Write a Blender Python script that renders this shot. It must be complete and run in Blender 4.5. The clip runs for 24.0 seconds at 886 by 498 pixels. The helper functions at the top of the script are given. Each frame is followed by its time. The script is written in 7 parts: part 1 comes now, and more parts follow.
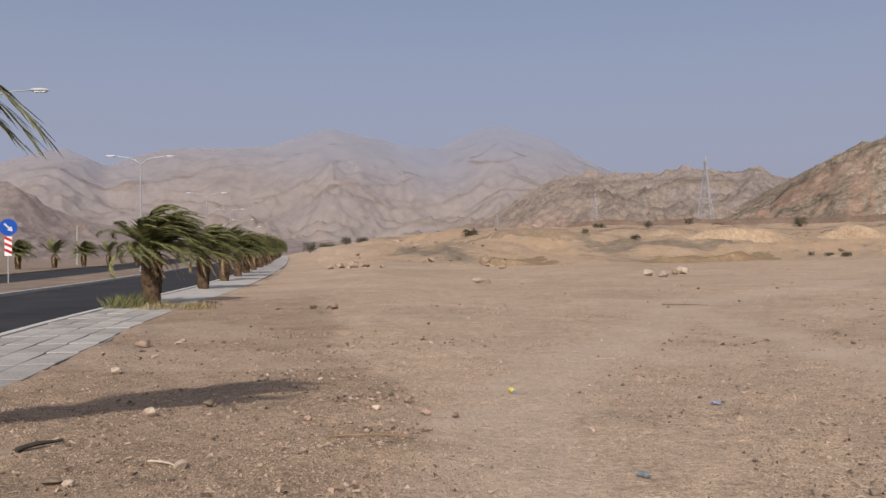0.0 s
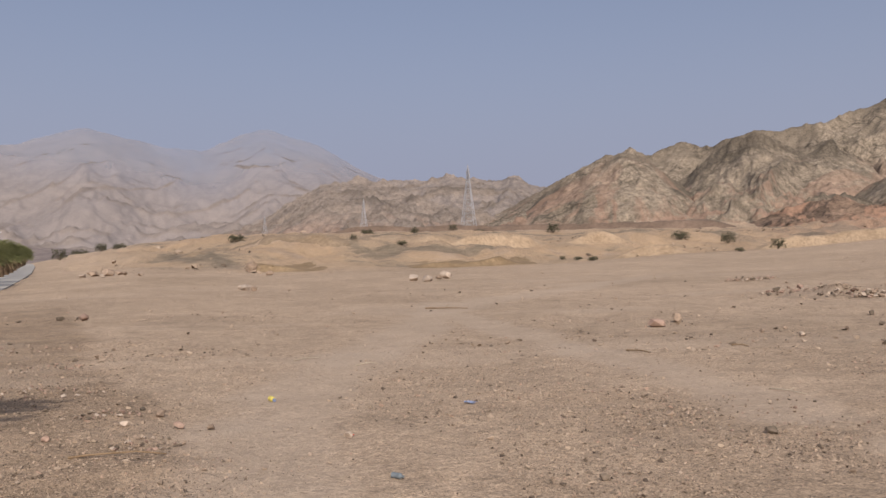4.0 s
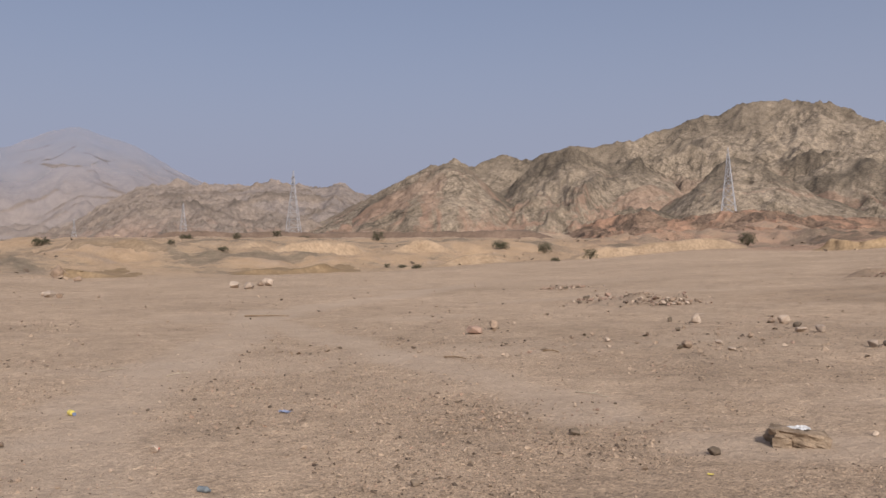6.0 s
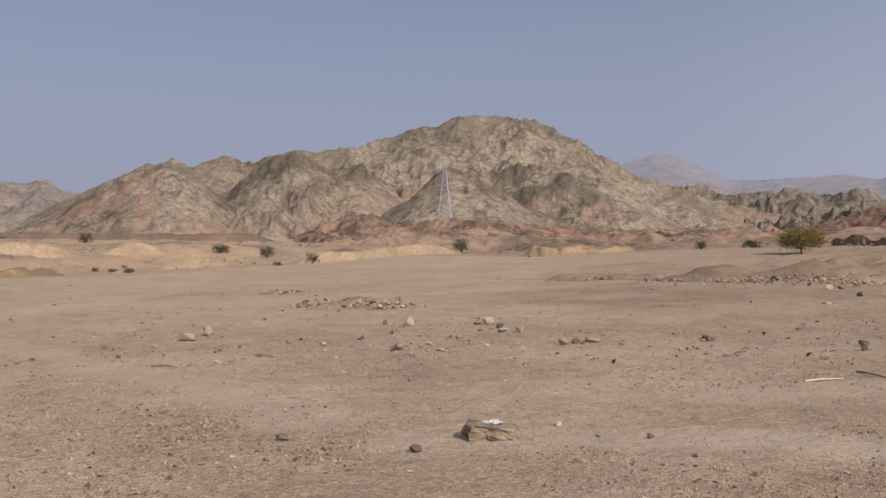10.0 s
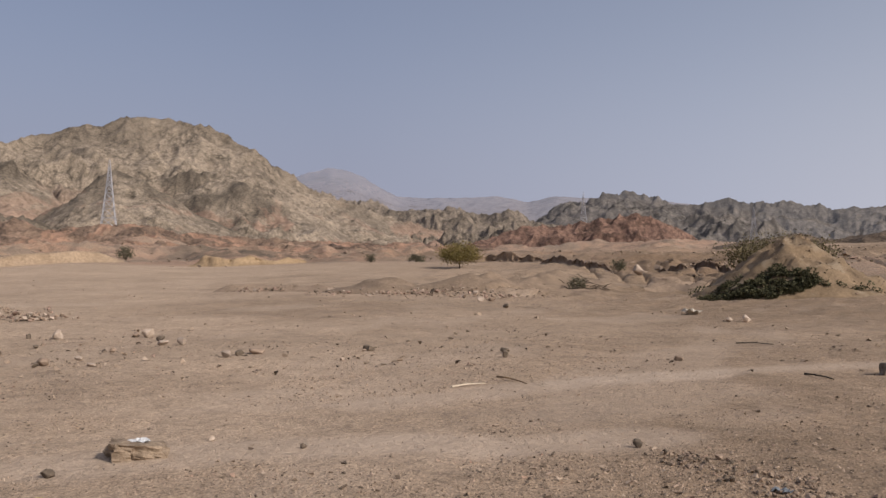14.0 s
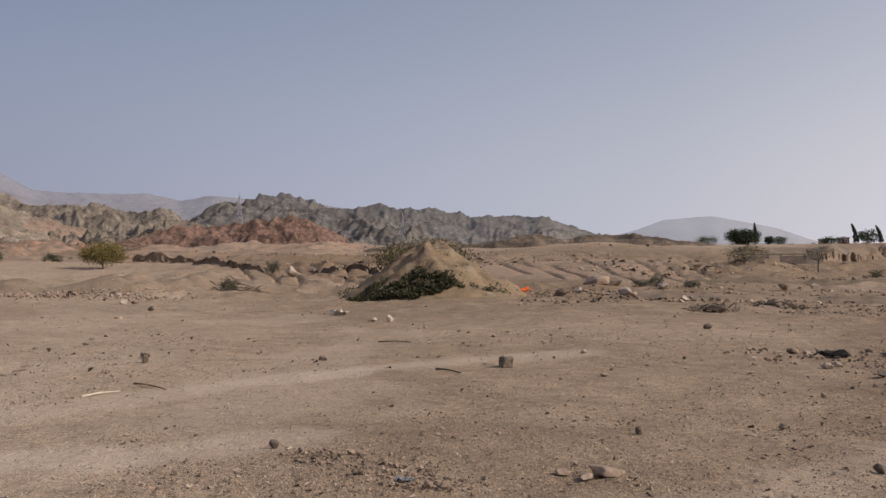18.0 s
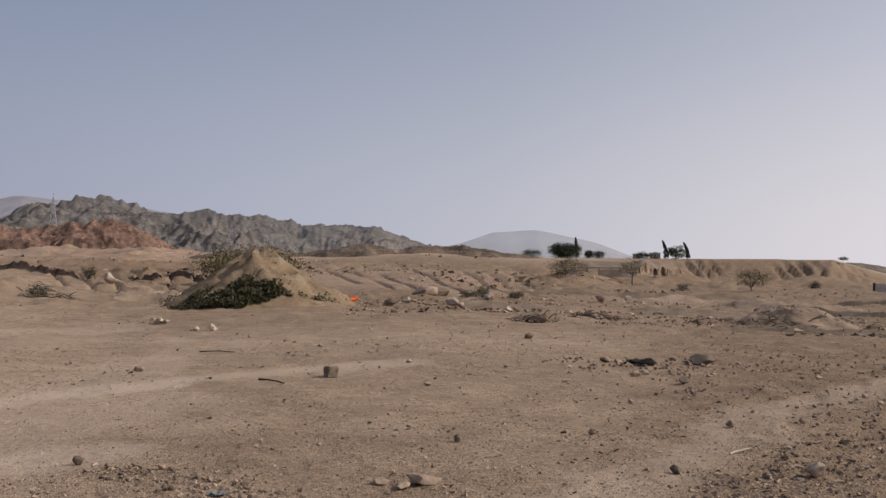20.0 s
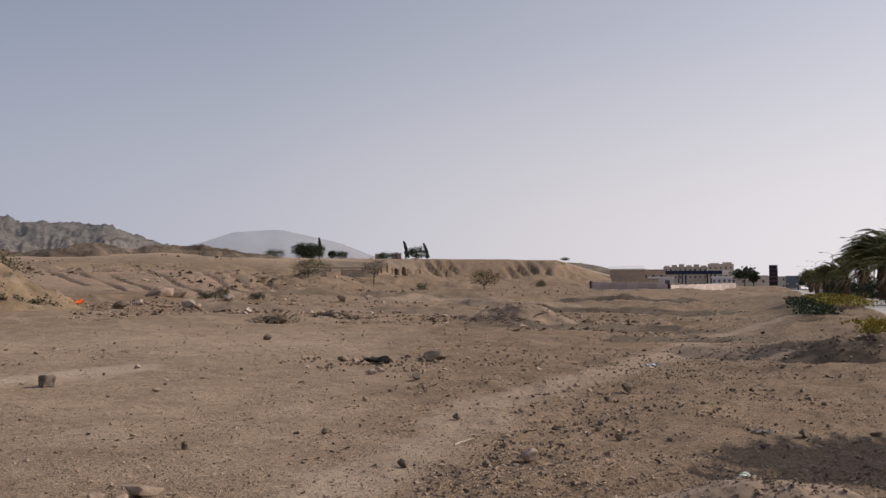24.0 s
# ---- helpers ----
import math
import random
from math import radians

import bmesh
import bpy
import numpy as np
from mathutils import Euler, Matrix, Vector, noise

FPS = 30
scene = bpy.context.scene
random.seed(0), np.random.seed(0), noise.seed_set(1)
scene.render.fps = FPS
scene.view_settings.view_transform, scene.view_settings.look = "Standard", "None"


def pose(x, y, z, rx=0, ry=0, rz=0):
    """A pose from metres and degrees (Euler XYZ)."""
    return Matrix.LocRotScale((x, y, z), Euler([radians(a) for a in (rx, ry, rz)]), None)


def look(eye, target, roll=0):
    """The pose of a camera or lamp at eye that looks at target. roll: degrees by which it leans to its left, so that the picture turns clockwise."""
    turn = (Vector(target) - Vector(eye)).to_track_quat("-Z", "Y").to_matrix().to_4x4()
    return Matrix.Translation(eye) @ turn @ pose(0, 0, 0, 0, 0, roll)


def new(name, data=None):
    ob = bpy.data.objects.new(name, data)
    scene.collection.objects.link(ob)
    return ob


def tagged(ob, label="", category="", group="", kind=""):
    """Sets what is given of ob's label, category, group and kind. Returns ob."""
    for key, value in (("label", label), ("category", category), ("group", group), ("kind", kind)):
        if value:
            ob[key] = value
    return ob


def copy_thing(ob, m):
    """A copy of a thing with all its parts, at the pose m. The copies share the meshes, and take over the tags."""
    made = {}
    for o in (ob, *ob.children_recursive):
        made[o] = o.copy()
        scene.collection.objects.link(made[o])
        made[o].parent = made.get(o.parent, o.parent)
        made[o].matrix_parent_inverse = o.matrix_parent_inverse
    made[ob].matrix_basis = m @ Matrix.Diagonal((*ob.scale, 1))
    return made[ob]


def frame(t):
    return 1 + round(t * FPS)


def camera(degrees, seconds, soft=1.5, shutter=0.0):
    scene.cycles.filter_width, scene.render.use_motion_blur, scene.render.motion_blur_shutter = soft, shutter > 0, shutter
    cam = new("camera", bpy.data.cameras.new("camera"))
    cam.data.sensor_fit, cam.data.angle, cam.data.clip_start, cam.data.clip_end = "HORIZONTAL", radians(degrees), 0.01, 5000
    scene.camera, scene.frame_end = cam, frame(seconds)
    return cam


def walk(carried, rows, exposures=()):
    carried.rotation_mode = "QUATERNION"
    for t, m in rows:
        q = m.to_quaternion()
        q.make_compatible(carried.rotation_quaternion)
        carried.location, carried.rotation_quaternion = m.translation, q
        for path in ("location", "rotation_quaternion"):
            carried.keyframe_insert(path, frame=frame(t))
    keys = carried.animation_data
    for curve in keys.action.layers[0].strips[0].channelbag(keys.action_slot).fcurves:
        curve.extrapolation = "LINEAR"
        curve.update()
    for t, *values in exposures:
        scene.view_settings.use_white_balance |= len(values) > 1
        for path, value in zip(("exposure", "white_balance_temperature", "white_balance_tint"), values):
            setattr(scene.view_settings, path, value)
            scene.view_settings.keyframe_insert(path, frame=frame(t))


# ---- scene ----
FOV, SECONDS = 52.97, 24.0
cam = camera(FOV, SECONDS)
# seconds, x, y, z, yaw, pitch, roll
PATH = [
    (0.0, 0.0000, 0.0000, 1.6500, -0.000, 0.714, 0.525),
    (0.5, 0.0090, -0.0001, 1.6500, -1.169, 0.941, 0.496),
    (1.0, 0.0200, -0.0005, 1.6500, -2.600, 1.142, 0.527),
    (1.5, 0.0326, -0.0012, 1.6500, -4.249, 1.205, 0.667),
    (3.5, 0.0931, -0.0099, 1.6500, -12.206, 0.751, 0.812),
    (4.0, 0.1123, -0.0146, 1.6500, -14.780, 0.899, 0.992),
    (4.5, 0.1335, -0.0207, 1.6500, -17.657, 1.043, 1.165),
    (5.0, 0.1551, -0.0283, 1.6500, -20.641, 1.109, 1.011),
    (5.5, 0.1749, -0.0362, 1.6500, -23.415, 1.137, 0.788),
    (6.0, 0.1930, -0.0446, 1.6500, -26.004, 1.241, 0.504),
    (6.5, 0.2105, -0.0536, 1.6500, -28.580, 1.384, 0.343),
    (7.0, 0.2274, -0.0633, 1.6500, -31.116, 1.504, 0.312),
    (7.5, 0.2432, -0.0733, 1.6500, -33.543, 1.605, 0.389),
    (8.0, 0.2575, -0.0832, 1.6500, -35.807, 1.655, 0.395),
    (8.5, 0.2708, -0.0932, 1.6500, -37.974, 1.695, 0.465),
    (9.0, 0.2821, -0.1023, 1.6500, -39.871, 1.594, 0.430),
    (9.5, 0.2927, -0.1114, 1.6500, -41.683, 1.453, 0.372),
    (11.5, 0.3419, -0.1629, 1.6500, -50.966, 1.637, 0.574),
    (12.0, 0.3546, -0.1794, 1.6500, -53.671, 1.822, 0.485),
    (12.5, 0.3665, -0.1965, 1.6500, -56.389, 1.969, 0.235),
    (13.0, 0.3775, -0.2139, 1.6500, -59.073, 2.042, 0.001),
    (13.5, 0.3876, -0.2317, 1.6500, -61.736, 2.049, -0.119),
    (14.0, 0.3972, -0.2506, 1.6500, -64.490, 2.089, -0.266),
    (14.5, 0.4062, -0.2706, 1.6500, -67.351, 2.232, -0.344),
    (15.0, 0.4137, -0.2899, 1.6500, -70.045, 2.404, -0.296),
    (15.5, 0.4198, -0.3080, 1.6500, -72.529, 2.569, -0.173),
    (16.0, 0.4250, -0.3258, 1.6500, -74.950, 2.652, -0.044),
    (16.5, 0.4297, -0.3451, 1.6500, -77.535, 2.621, -0.011),
    (17.0, 0.4339, -0.3664, 1.6500, -80.351, 2.492, 0.006),
    (17.5, 0.4370, -0.3875, 1.6500, -83.135, 2.330, -0.011),
    (18.0, 0.4393, -0.4125, 1.6500, -86.400, 2.293, -0.246),
    (18.5, 0.4401, -0.4368, 1.6500, -89.572, 2.400, -0.401),
    (20.5, 0.4340, -0.5132, 1.6500, -99.560, 3.230, -0.799),
    (21.0, 0.4307, -0.5309, 1.6500, -101.904, 3.388, -0.652),
    (21.5, 0.4267, -0.5479, 1.6500, -104.180, 3.364, -0.486),
    (22.0, 0.4224, -0.5637, 1.6500, -106.303, 3.222, -0.426),
    (22.5, 0.4177, -0.5788, 1.6500, -108.363, 3.123, -0.447),
    (23.0, 0.4127, -0.5931, 1.6500, -110.343, 3.141, -0.385),
    (23.5, 0.4077, -0.6058, 1.6500, -112.118, 3.205, -0.285),
    (24.0, 0.4032, -0.6165, 1.6500, -113.624, 3.156, -0.151),
]
EXPOSURES = [(0.0, 0.0, 6500, 13), (12.0, -0.05, 6500, 13), (18.0, -0.1, 6500, 13), (24.0, -0.15, 6500, 13)]
walk(cam, [(t, pose(x, y, z, 90 + pitch, roll, yaw)) for t, x, y, z, yaw, pitch, roll in PATH], EXPOSURES)

# ---- sky and sun ----
SUN_AZ, SUN_EL = 188.0, 35.0          # degrees clockwise from +y, degrees up
world = bpy.data.worlds.new("sky")
scene.world = world
world.use_nodes = True
wn, wl = world.node_tree.nodes, world.node_tree.links
sky = wn.new("ShaderNodeTexSky")
sky.sky_type = "NISHITA"
sky.sun_disc = False
sky.sun_elevation, sky.sun_rotation = radians(SUN_EL), radians(SUN_AZ)
sky.air_density, sky.dust_density, sky.ozone_density = 1.0, 2.0, 2.0
# airborne dust: a pale veil, thickest at the horizon and brighter towards the sun
wc = wn.new("ShaderNodeTexCoord")
dot = wn.new("ShaderNodeVectorMath")
dot.operation = "DOT_PRODUCT"
dot.inputs[1].default_value = (math.sin(radians(SUN_AZ)), math.cos(radians(SUN_AZ)), 0.0)
wl.new(wc.outputs["Generated"], dot.inputs[0])
veil = wn.new("ShaderNodeValToRGB")
VEIL = [(0.0, (3.3, 3.5, 4.65)), (0.18, (3.5, 3.72, 4.85)), (0.36, (4.7, 4.98, 6.05)), (0.52, (5.85, 6.0, 6.75)), (0.68, (7.75, 7.55, 7.95)), (0.86, (9.8, 9.4, 9.6)), (1.0, (10.3, 9.8, 9.9))]
while len(veil.color_ramp.elements) < len(VEIL):
    veil.color_ramp.elements.new(0.5)
for e, (at_pos, c) in zip(veil.color_ramp.elements, VEIL):
    e.position, e.color = at_pos, (c[0] / 10, c[1] / 10, c[2] / 10, 1)
half = wn.new("ShaderNodeMath")
half.operation = "MULTIPLY_ADD"
half.inputs[1].default_value, half.inputs[2].default_value = 0.5, 0.5
wl.new(dot.outputs["Value"], half.inputs[0])
wl.new(half.outputs[0], veil.inputs[0])
bright = wn.new("ShaderNodeVectorMath")
bright.operation = "SCALE"
bright.inputs["Scale"].default_value = 10.5
wl.new(veil.outputs[0], bright.inputs[0])
up = wn.new("ShaderNodeSeparateXYZ")
wl.new(wc.outputs["Generated"], up.inputs[0])
thick = wn.new("ShaderNodeMapRange")
thick.interpolation_type = "SMOOTHSTEP"
thick.inputs["From Min"].default_value, thick.inputs["From Max"].default_value = 0.02, 0.36
thick.inputs["To Min"].default_value, thick.inputs["To Max"].default_value = 0.97, 0.46
wl.new(up.outputs[2], thick.inputs["Value"])
air = wn.new("ShaderNodeMix")
air.data_type = "RGBA"
wl.new(thick.outputs[0], air.inputs[0])
wl.new(sky.outputs[0], air.inputs[6])
wl.new(bright.outputs[0], air.inputs[7])
wl.new(air.outputs[2], wn["Background"].inputs[0])
wn["Background"].inputs[1].default_value = 0.09
sun_data = bpy.data.lights.new("sun", "SUN")
sun_data.energy, sun_data.angle, sun_data.color = 3.95, radians(0.7), (1.0, 0.925, 0.83)
sun = new("sun", sun_data)
sun_dir = Vector((math.sin(radians(SUN_AZ)) * math.cos(radians(SUN_EL)), math.cos(radians(SUN_AZ)) * math.cos(radians(SUN_EL)), math.sin(radians(SUN_EL))))
sun.matrix_world = look(sun_dir * 60, (0, 0, 0))


# ---- materials ----
def material(name, rough=0.9):
    m = bpy.data.materials.new(name)
    m.use_nodes = True
    b = m.node_tree.nodes["Principled BSDF"]
    b.inputs["Roughness"].default_value = rough
    b.inputs["Specular IOR Level"].default_value = 0.2
    return m, m.node_tree.nodes, m.node_tree.links, b


def coords(nodes, kind="Object"):
    return nodes.new("ShaderNodeTexCoord").outputs[kind]


def noise_tex(nodes, links, vec, scale, detail=6.0, rough=0.6, distort=0.0, stretch=None):
    if stretch:
        mp = nodes.new("ShaderNodeMapping")
        mp.inputs["Scale"].default_value = stretch
        links.new(vec, mp.inputs["Vector"])
        vec = mp.outputs[0]
    n = nodes.new("ShaderNodeTexNoise")
    n.inputs["Scale"].default_value = scale
    n.inputs["Detail"].default_value = detail
    n.inputs["Roughness"].default_value = rough
    n.inputs["Distortion"].default_value = distort
    links.new(vec, n.inputs["Vector"])
    return n.outputs["Fac"]


def ramp(nodes, links, fac, stops):
    r = nodes.new("ShaderNodeValToRGB")
    el = r.color_ramp.elements
    while len(el) < len(stops):
        el.new(0.5)
    for e, (p, c) in zip(el, stops):
        e.position = p
        e.color = (*c, 1) if len(c) == 3 else c
    links.new(fac, r.inputs["Fac"])
    return r.outputs["Color"]


def mix(nodes, links, fac, a, b, blend="MIX"):
    m = nodes.new("ShaderNodeMix")
    m.data_type, m.blend_type = "RGBA", blend
    for sock, v in ((m.inputs[0], fac), (m.inputs[6], a), (m.inputs[7], b)):
        if isinstance(v, (int, float)):
            sock.default_value = v
        elif isinstance(v, tuple):
            sock.default_value = (*v, 1)
        else:
            links.new(v, sock)
    return m.outputs[2]


def grey(v):
    return (v, v, v)


def bump(nodes, links, bsdf, fac, strength=0.4, dist=0.02):
    b = nodes.new("ShaderNodeBump")
    b.inputs["Strength"].default_value = strength
    b.inputs["Distance"].default_value = dist
    links.new(fac, b.inputs["Height"])
    links.new(b.outputs[0], bsdf.inputs["Normal"])


def speckled(name, dark, light, scale, rough=0.9, bump_dist=0.01, fine=6.0, accent=None, metal=0.0, bump_strength=0.4):
    """Two scales of variation between two colours, with fine relief."""
    m, n, l, b = material(name, rough)
    v = coords(n)
    big = noise_tex(n, l, v, scale, 5, 0.6)
    small = noise_tex(n, l, v, scale * fine, 4, 0.65)
    c = ramp(n, l, big, [(0.3, dark), (0.7, light)])
    c = mix(n, l, 0.6, c, ramp(n, l, small, [(0.3, grey(0.6)), (0.7, grey(1.3))]), "MULTIPLY")
    if accent:
        c = mix(n, l, ramp(n, l, noise_tex(n, l, v, scale * 0.6, 3), [(0.55, grey(0)), (0.65, grey(1))]), c, accent)
    info = n.new("ShaderNodeObjectInfo")
    hsv = n.new("ShaderNodeHueSaturation")
    mr = n.new("ShaderNodeMapRange")
    mr.inputs["To Min"].default_value, mr.inputs["To Max"].default_value = 0.8, 1.2
    l.new(info.outputs["Random"], mr.inputs["Value"])
    l.new(mr.outputs[0], hsv.inputs["Value"])
    l.new(c, hsv.inputs["Color"])
    l.new(hsv.outputs[0], b.inputs["Base Color"])
    b.inputs["Metallic"].default_value = metal
    bump(n, l, b, small, bump_strength, bump_dist)
    return m


# ---- terrain shape ----
EYE = 1.65


def lattice(ix, iy, seed):
    h = (ix.astype(np.int64) * 374761393 + iy.astype(np.int64) * 668265263 + seed * 974634777) & 0x7FFFFFFF
    h = ((h ^ (h >> 13)) * 1274126177) & 0x7FFFFFFF
    h = h ^ (h >> 16)
    return (h & 0xFFFF) / 65535.0


def vnoise(x, y, seed=0):
    """Smooth value noise, 0 to 1."""
    ix, iy = np.floor(x), np.floor(y)
    fx, fy = x - ix, y - iy
    fx, fy = fx * fx * fx * (fx * (fx * 6 - 15) + 10), fy * fy * fy * (fy * (fy * 6 - 15) + 10)
    a, b = lattice(ix, iy, seed), lattice(ix + 1, iy, seed)
    c, d = lattice(ix, iy + 1, seed), lattice(ix + 1, iy + 1, seed)
    return (a * (1 - fx) + b * fx) * (1 - fy) + (c * (1 - fx) + d * fx) * fy


def fbm(x, y, octaves=5, seed=0, gain=0.5):
    s, a, t = 0.0, 1.0, 0.0
    for i in range(octaves):
        s = s + a * vnoise(x + 17.3 * i, y - 9.1 * i, seed + i)
        t += a
        a *= gain
        x, y = 1.62 * x + 1.18 * y, 1.62 * y - 1.18 * x
    return s / t


def ridged(x, y, octaves=5, seed=0, gain=0.55):
    s, a, t = 0.0, 1.0, 0.0
    for i in range(octaves):
        s = s + a * (1 - abs(2 * vnoise(x + 31.7 * i, y + 5.3 * i, seed + i) - 1)) ** 1.5
        t += a
        a *= gain
        x, y = 1.62 * x + 1.18 * y, 1.62 * y - 1.18 * x
    return s / t


def smooth(a, b, x):
    t = np.clip((x - a) / (b - a), 0, 1)
    return t * t * (3 - 2 * t)


# per bearing: end of the gravel plain, top of the banks behind it, foot of the hills (distance, degrees above the eye's level)
BEARING = [-60, -20, -11, -4, 3.5, 14, 21, 28, 35, 42, 50, 58, 66, 72, 78, 88, 96, 104, 113, 121, 124, 129, 135, 140, 160, 200]
END_D = [100, 100, 100, 100, 95, 95, 110, 130, 140, 150, 140, 140, 130, 120, 80, 65, 70, 70, 90, 120, 120, 120, 60, 45, 45, 80]
END_E = [-.35, -.35, -.3, 0, -.35, -.37, -.14, .2, .5, 1.0, .9, 1.25, 1.4, 1.4, .4, .34, .5, .3, .4, .55, .55, .5, .2, -.1, -.1, -.3]
TOP_D = [160, 160, 170, 150, 135, 135, 145, 160, 180, 190, 190, 190, 190, 180, 150, 130, 130, 150, 195, 200, 200, 200, 200, 200, 200, 200]
TOP_E = [-.08, -.08, 0.0, 1.2, 1.8, 1.75, 1.5, 1.55, 1.6, 1.75, 1.8, 1.75, 1.7, 1.8, 1.6, 1.5, 1.5, 1.4, 1.2, 1.2, .9, .6, .5, .5, .5, .5]
FOOT_D = [600, 600, 600, 420, 420, 400, 380, 380, 350, 330, 330, 350, 350, 350, 320, 250, 230, 230, 214, 216, 260, 400, 400, 400, 400, 400]
FOOT_E = [.15, .15, .2, 1.5, 2.0, 2.1, 2.2, 2.2, 2.0, 2.1, 2.1, 2.0, 2.0, 2.1, 2.3, 2.5, 2.8, 2.5, 2.48, 2.4, 1.5, .6, .55, .5, .5, .5]

# centre line of the pavement's inner edge, from far ahead to far behind
EDGE = [(-480, 2500), (-100, 560), (-33, 190), (-19, 107), (-11.6, 56), (-8.1, 25.3), (-6.0, 13), (-4.2, 4), (-0.6, -4.5), (8.0, -13.0), (24, -28.5), (58, -60), (132, -130.5), (335, -322), (1500, -1420)]


def spline(pts, step=1.0):
    """Points along a smooth line through pts."""
    p = np.array([2 * np.array(pts[0], float) - pts[1], *pts, 2 * np.array(pts[-1], float) - pts[-2]])
    out = []
    for i in range(1, len(p) - 2):
        n = int(np.clip(np.linalg.norm(p[i + 1] - p[i]) / step, 4, 60))
        m0 = (p[i + 1] - p[i - 1]) / 2
        m1 = (p[i + 2] - p[i]) / 2
        seg = np.linalg.norm(p[i + 1] - p[i])
        m0, m1 = m0 / np.linalg.norm(m0) * seg, m1 / np.linalg.norm(m1) * seg
        for k in range(n):
            t = k / n
            out.append((2 * t ** 3 - 3 * t * t + 1) * p[i] + (t ** 3 - 2 * t * t + t) * m0 + (3 * t * t - 2 * t ** 3) * p[i + 1] + (t ** 3 - t * t) * m1)
    out.append(p[-2])
    return np.array(out)


edge_line = spline(EDGE)
edge_dir = np.gradient(edge_line, axis=0)
edge_dir /= np.linalg.norm(edge_dir, axis=1)[:, None]
edge_side = np.stack([edge_dir[:, 1], -edge_dir[:, 0]], 1)      # towards the road (to the right when heading back)


def macro(x, y):
    d, az = np.hypot(x, y), np.degrees(np.arctan2(x, y))
    az = np.where(az < -150, az + 360, az)
    d1, d2, d3 = (np.interp(az, BEARING, c) for c in (END_D, TOP_D, FOOT_D))
    z1, z2, z3 = (EYE + dd * np.tan(np.radians(np.interp(az, BEARING, c))) for dd, c in ((d1, END_E), (d2, TOP_E), (d3, FOOT_E)))
    flat = 14.0
    z = np.where(d < d1, z1 * np.clip((d - flat) / (d1 - flat), 0, 1) ** 1.15,
                 np.where(d < d2, z1 + (z2 - z1) * smooth(0, 1, (d - d1) / (d2 - d1)),
                          np.where(d < d3, z2 + (z3 - z2) * (d - d2) / (d3 - d2), EYE + (z3 - EYE) * d / d3)))
    return z, d, az, d1, d2, d3


def road_height(x, y):
    """The carriageway's level at a place near it."""
    z = macro(x, y)[0]
    return np.maximum(z, 0.0)


edge_z = road_height(edge_line[:, 0], edge_line[:, 1])
for _ in range(3):
    edge_z = np.convolve(np.pad(edge_z, 4, mode="edge"), np.ones(9) / 9, "valid")


def to_road(x, y):
    """Distance beyond the pavement's inner edge (positive on the road's side) and the road's level there."""
    x, y = np.asarray(x, float), np.asarray(y, float)
    best, off, lev = np.full(x.shape, 1e9), np.full(x.shape, -1e9), np.zeros(x.shape)
    near = np.where((np.hypot(x, y) < 2600))
    px, py = x[near], y[near]
    if px.size < 4000:
        a, v = edge_line[:-1], edge_line[1:] - edge_line[:-1]
        fx, fy = px.reshape(-1, 1), py.reshape(-1, 1)
        t = np.clip(((fx - a[:, 0]) * v[:, 0] + (fy - a[:, 1]) * v[:, 1]) / (v * v).sum(1), 0, 1)
        dx, dy = fx - a[:, 0] - t * v[:, 0], fy - a[:, 1] - t * v[:, 1]
        q = dx * dx + dy * dy
        k, r = q.argmin(1), np.arange(len(q))
        sign = np.where(dx[r, k] * edge_side[k, 0] + dy[r, k] * edge_side[k, 1] > 0, 1, -1)
        off[near] = (sign * np.sqrt(q[r, k])).reshape(px.shape)
        lev[near] = (edge_z[k] * (1 - t[r, k]) + edge_z[k + 1] * t[r, k]).reshape(px.shape)
        return off, lev
    b, o, lv = np.full(px.shape, 1e18), np.zeros(px.shape), np.zeros(px.shape)
    for i in range(len(edge_line) - 1):
        a, e = edge_line[i], edge_line[i + 1]
        v = e - a
        t = np.clip(((px - a[0]) * v[0] + (py - a[1]) * v[1]) / (v @ v), 0, 1)
        dx, dy = px - a[0] - t * v[0], py - a[1] - t * v[1]
        q = dx * dx + dy * dy
        w = q < b
        b = np.where(w, q, b)
        o = np.where(w, np.where(dx * edge_side[i, 0] + dy * edge_side[i, 1] > 0, 1, -1) * np.sqrt(q), o)
        lv = np.where(w, edge_z[i] * (1 - t) + edge_z[i + 1] * t, lv)
    off[near], lev[near] = o, lv
    return off, lev


def wash_slope(az, d):
    """1 on the smooth slope above the wash."""
    return smooth(84, 88, az) * (1 - smooth(100, 104, az)) * (1 - smooth(120, 145, d)) * smooth(58, 72, d)


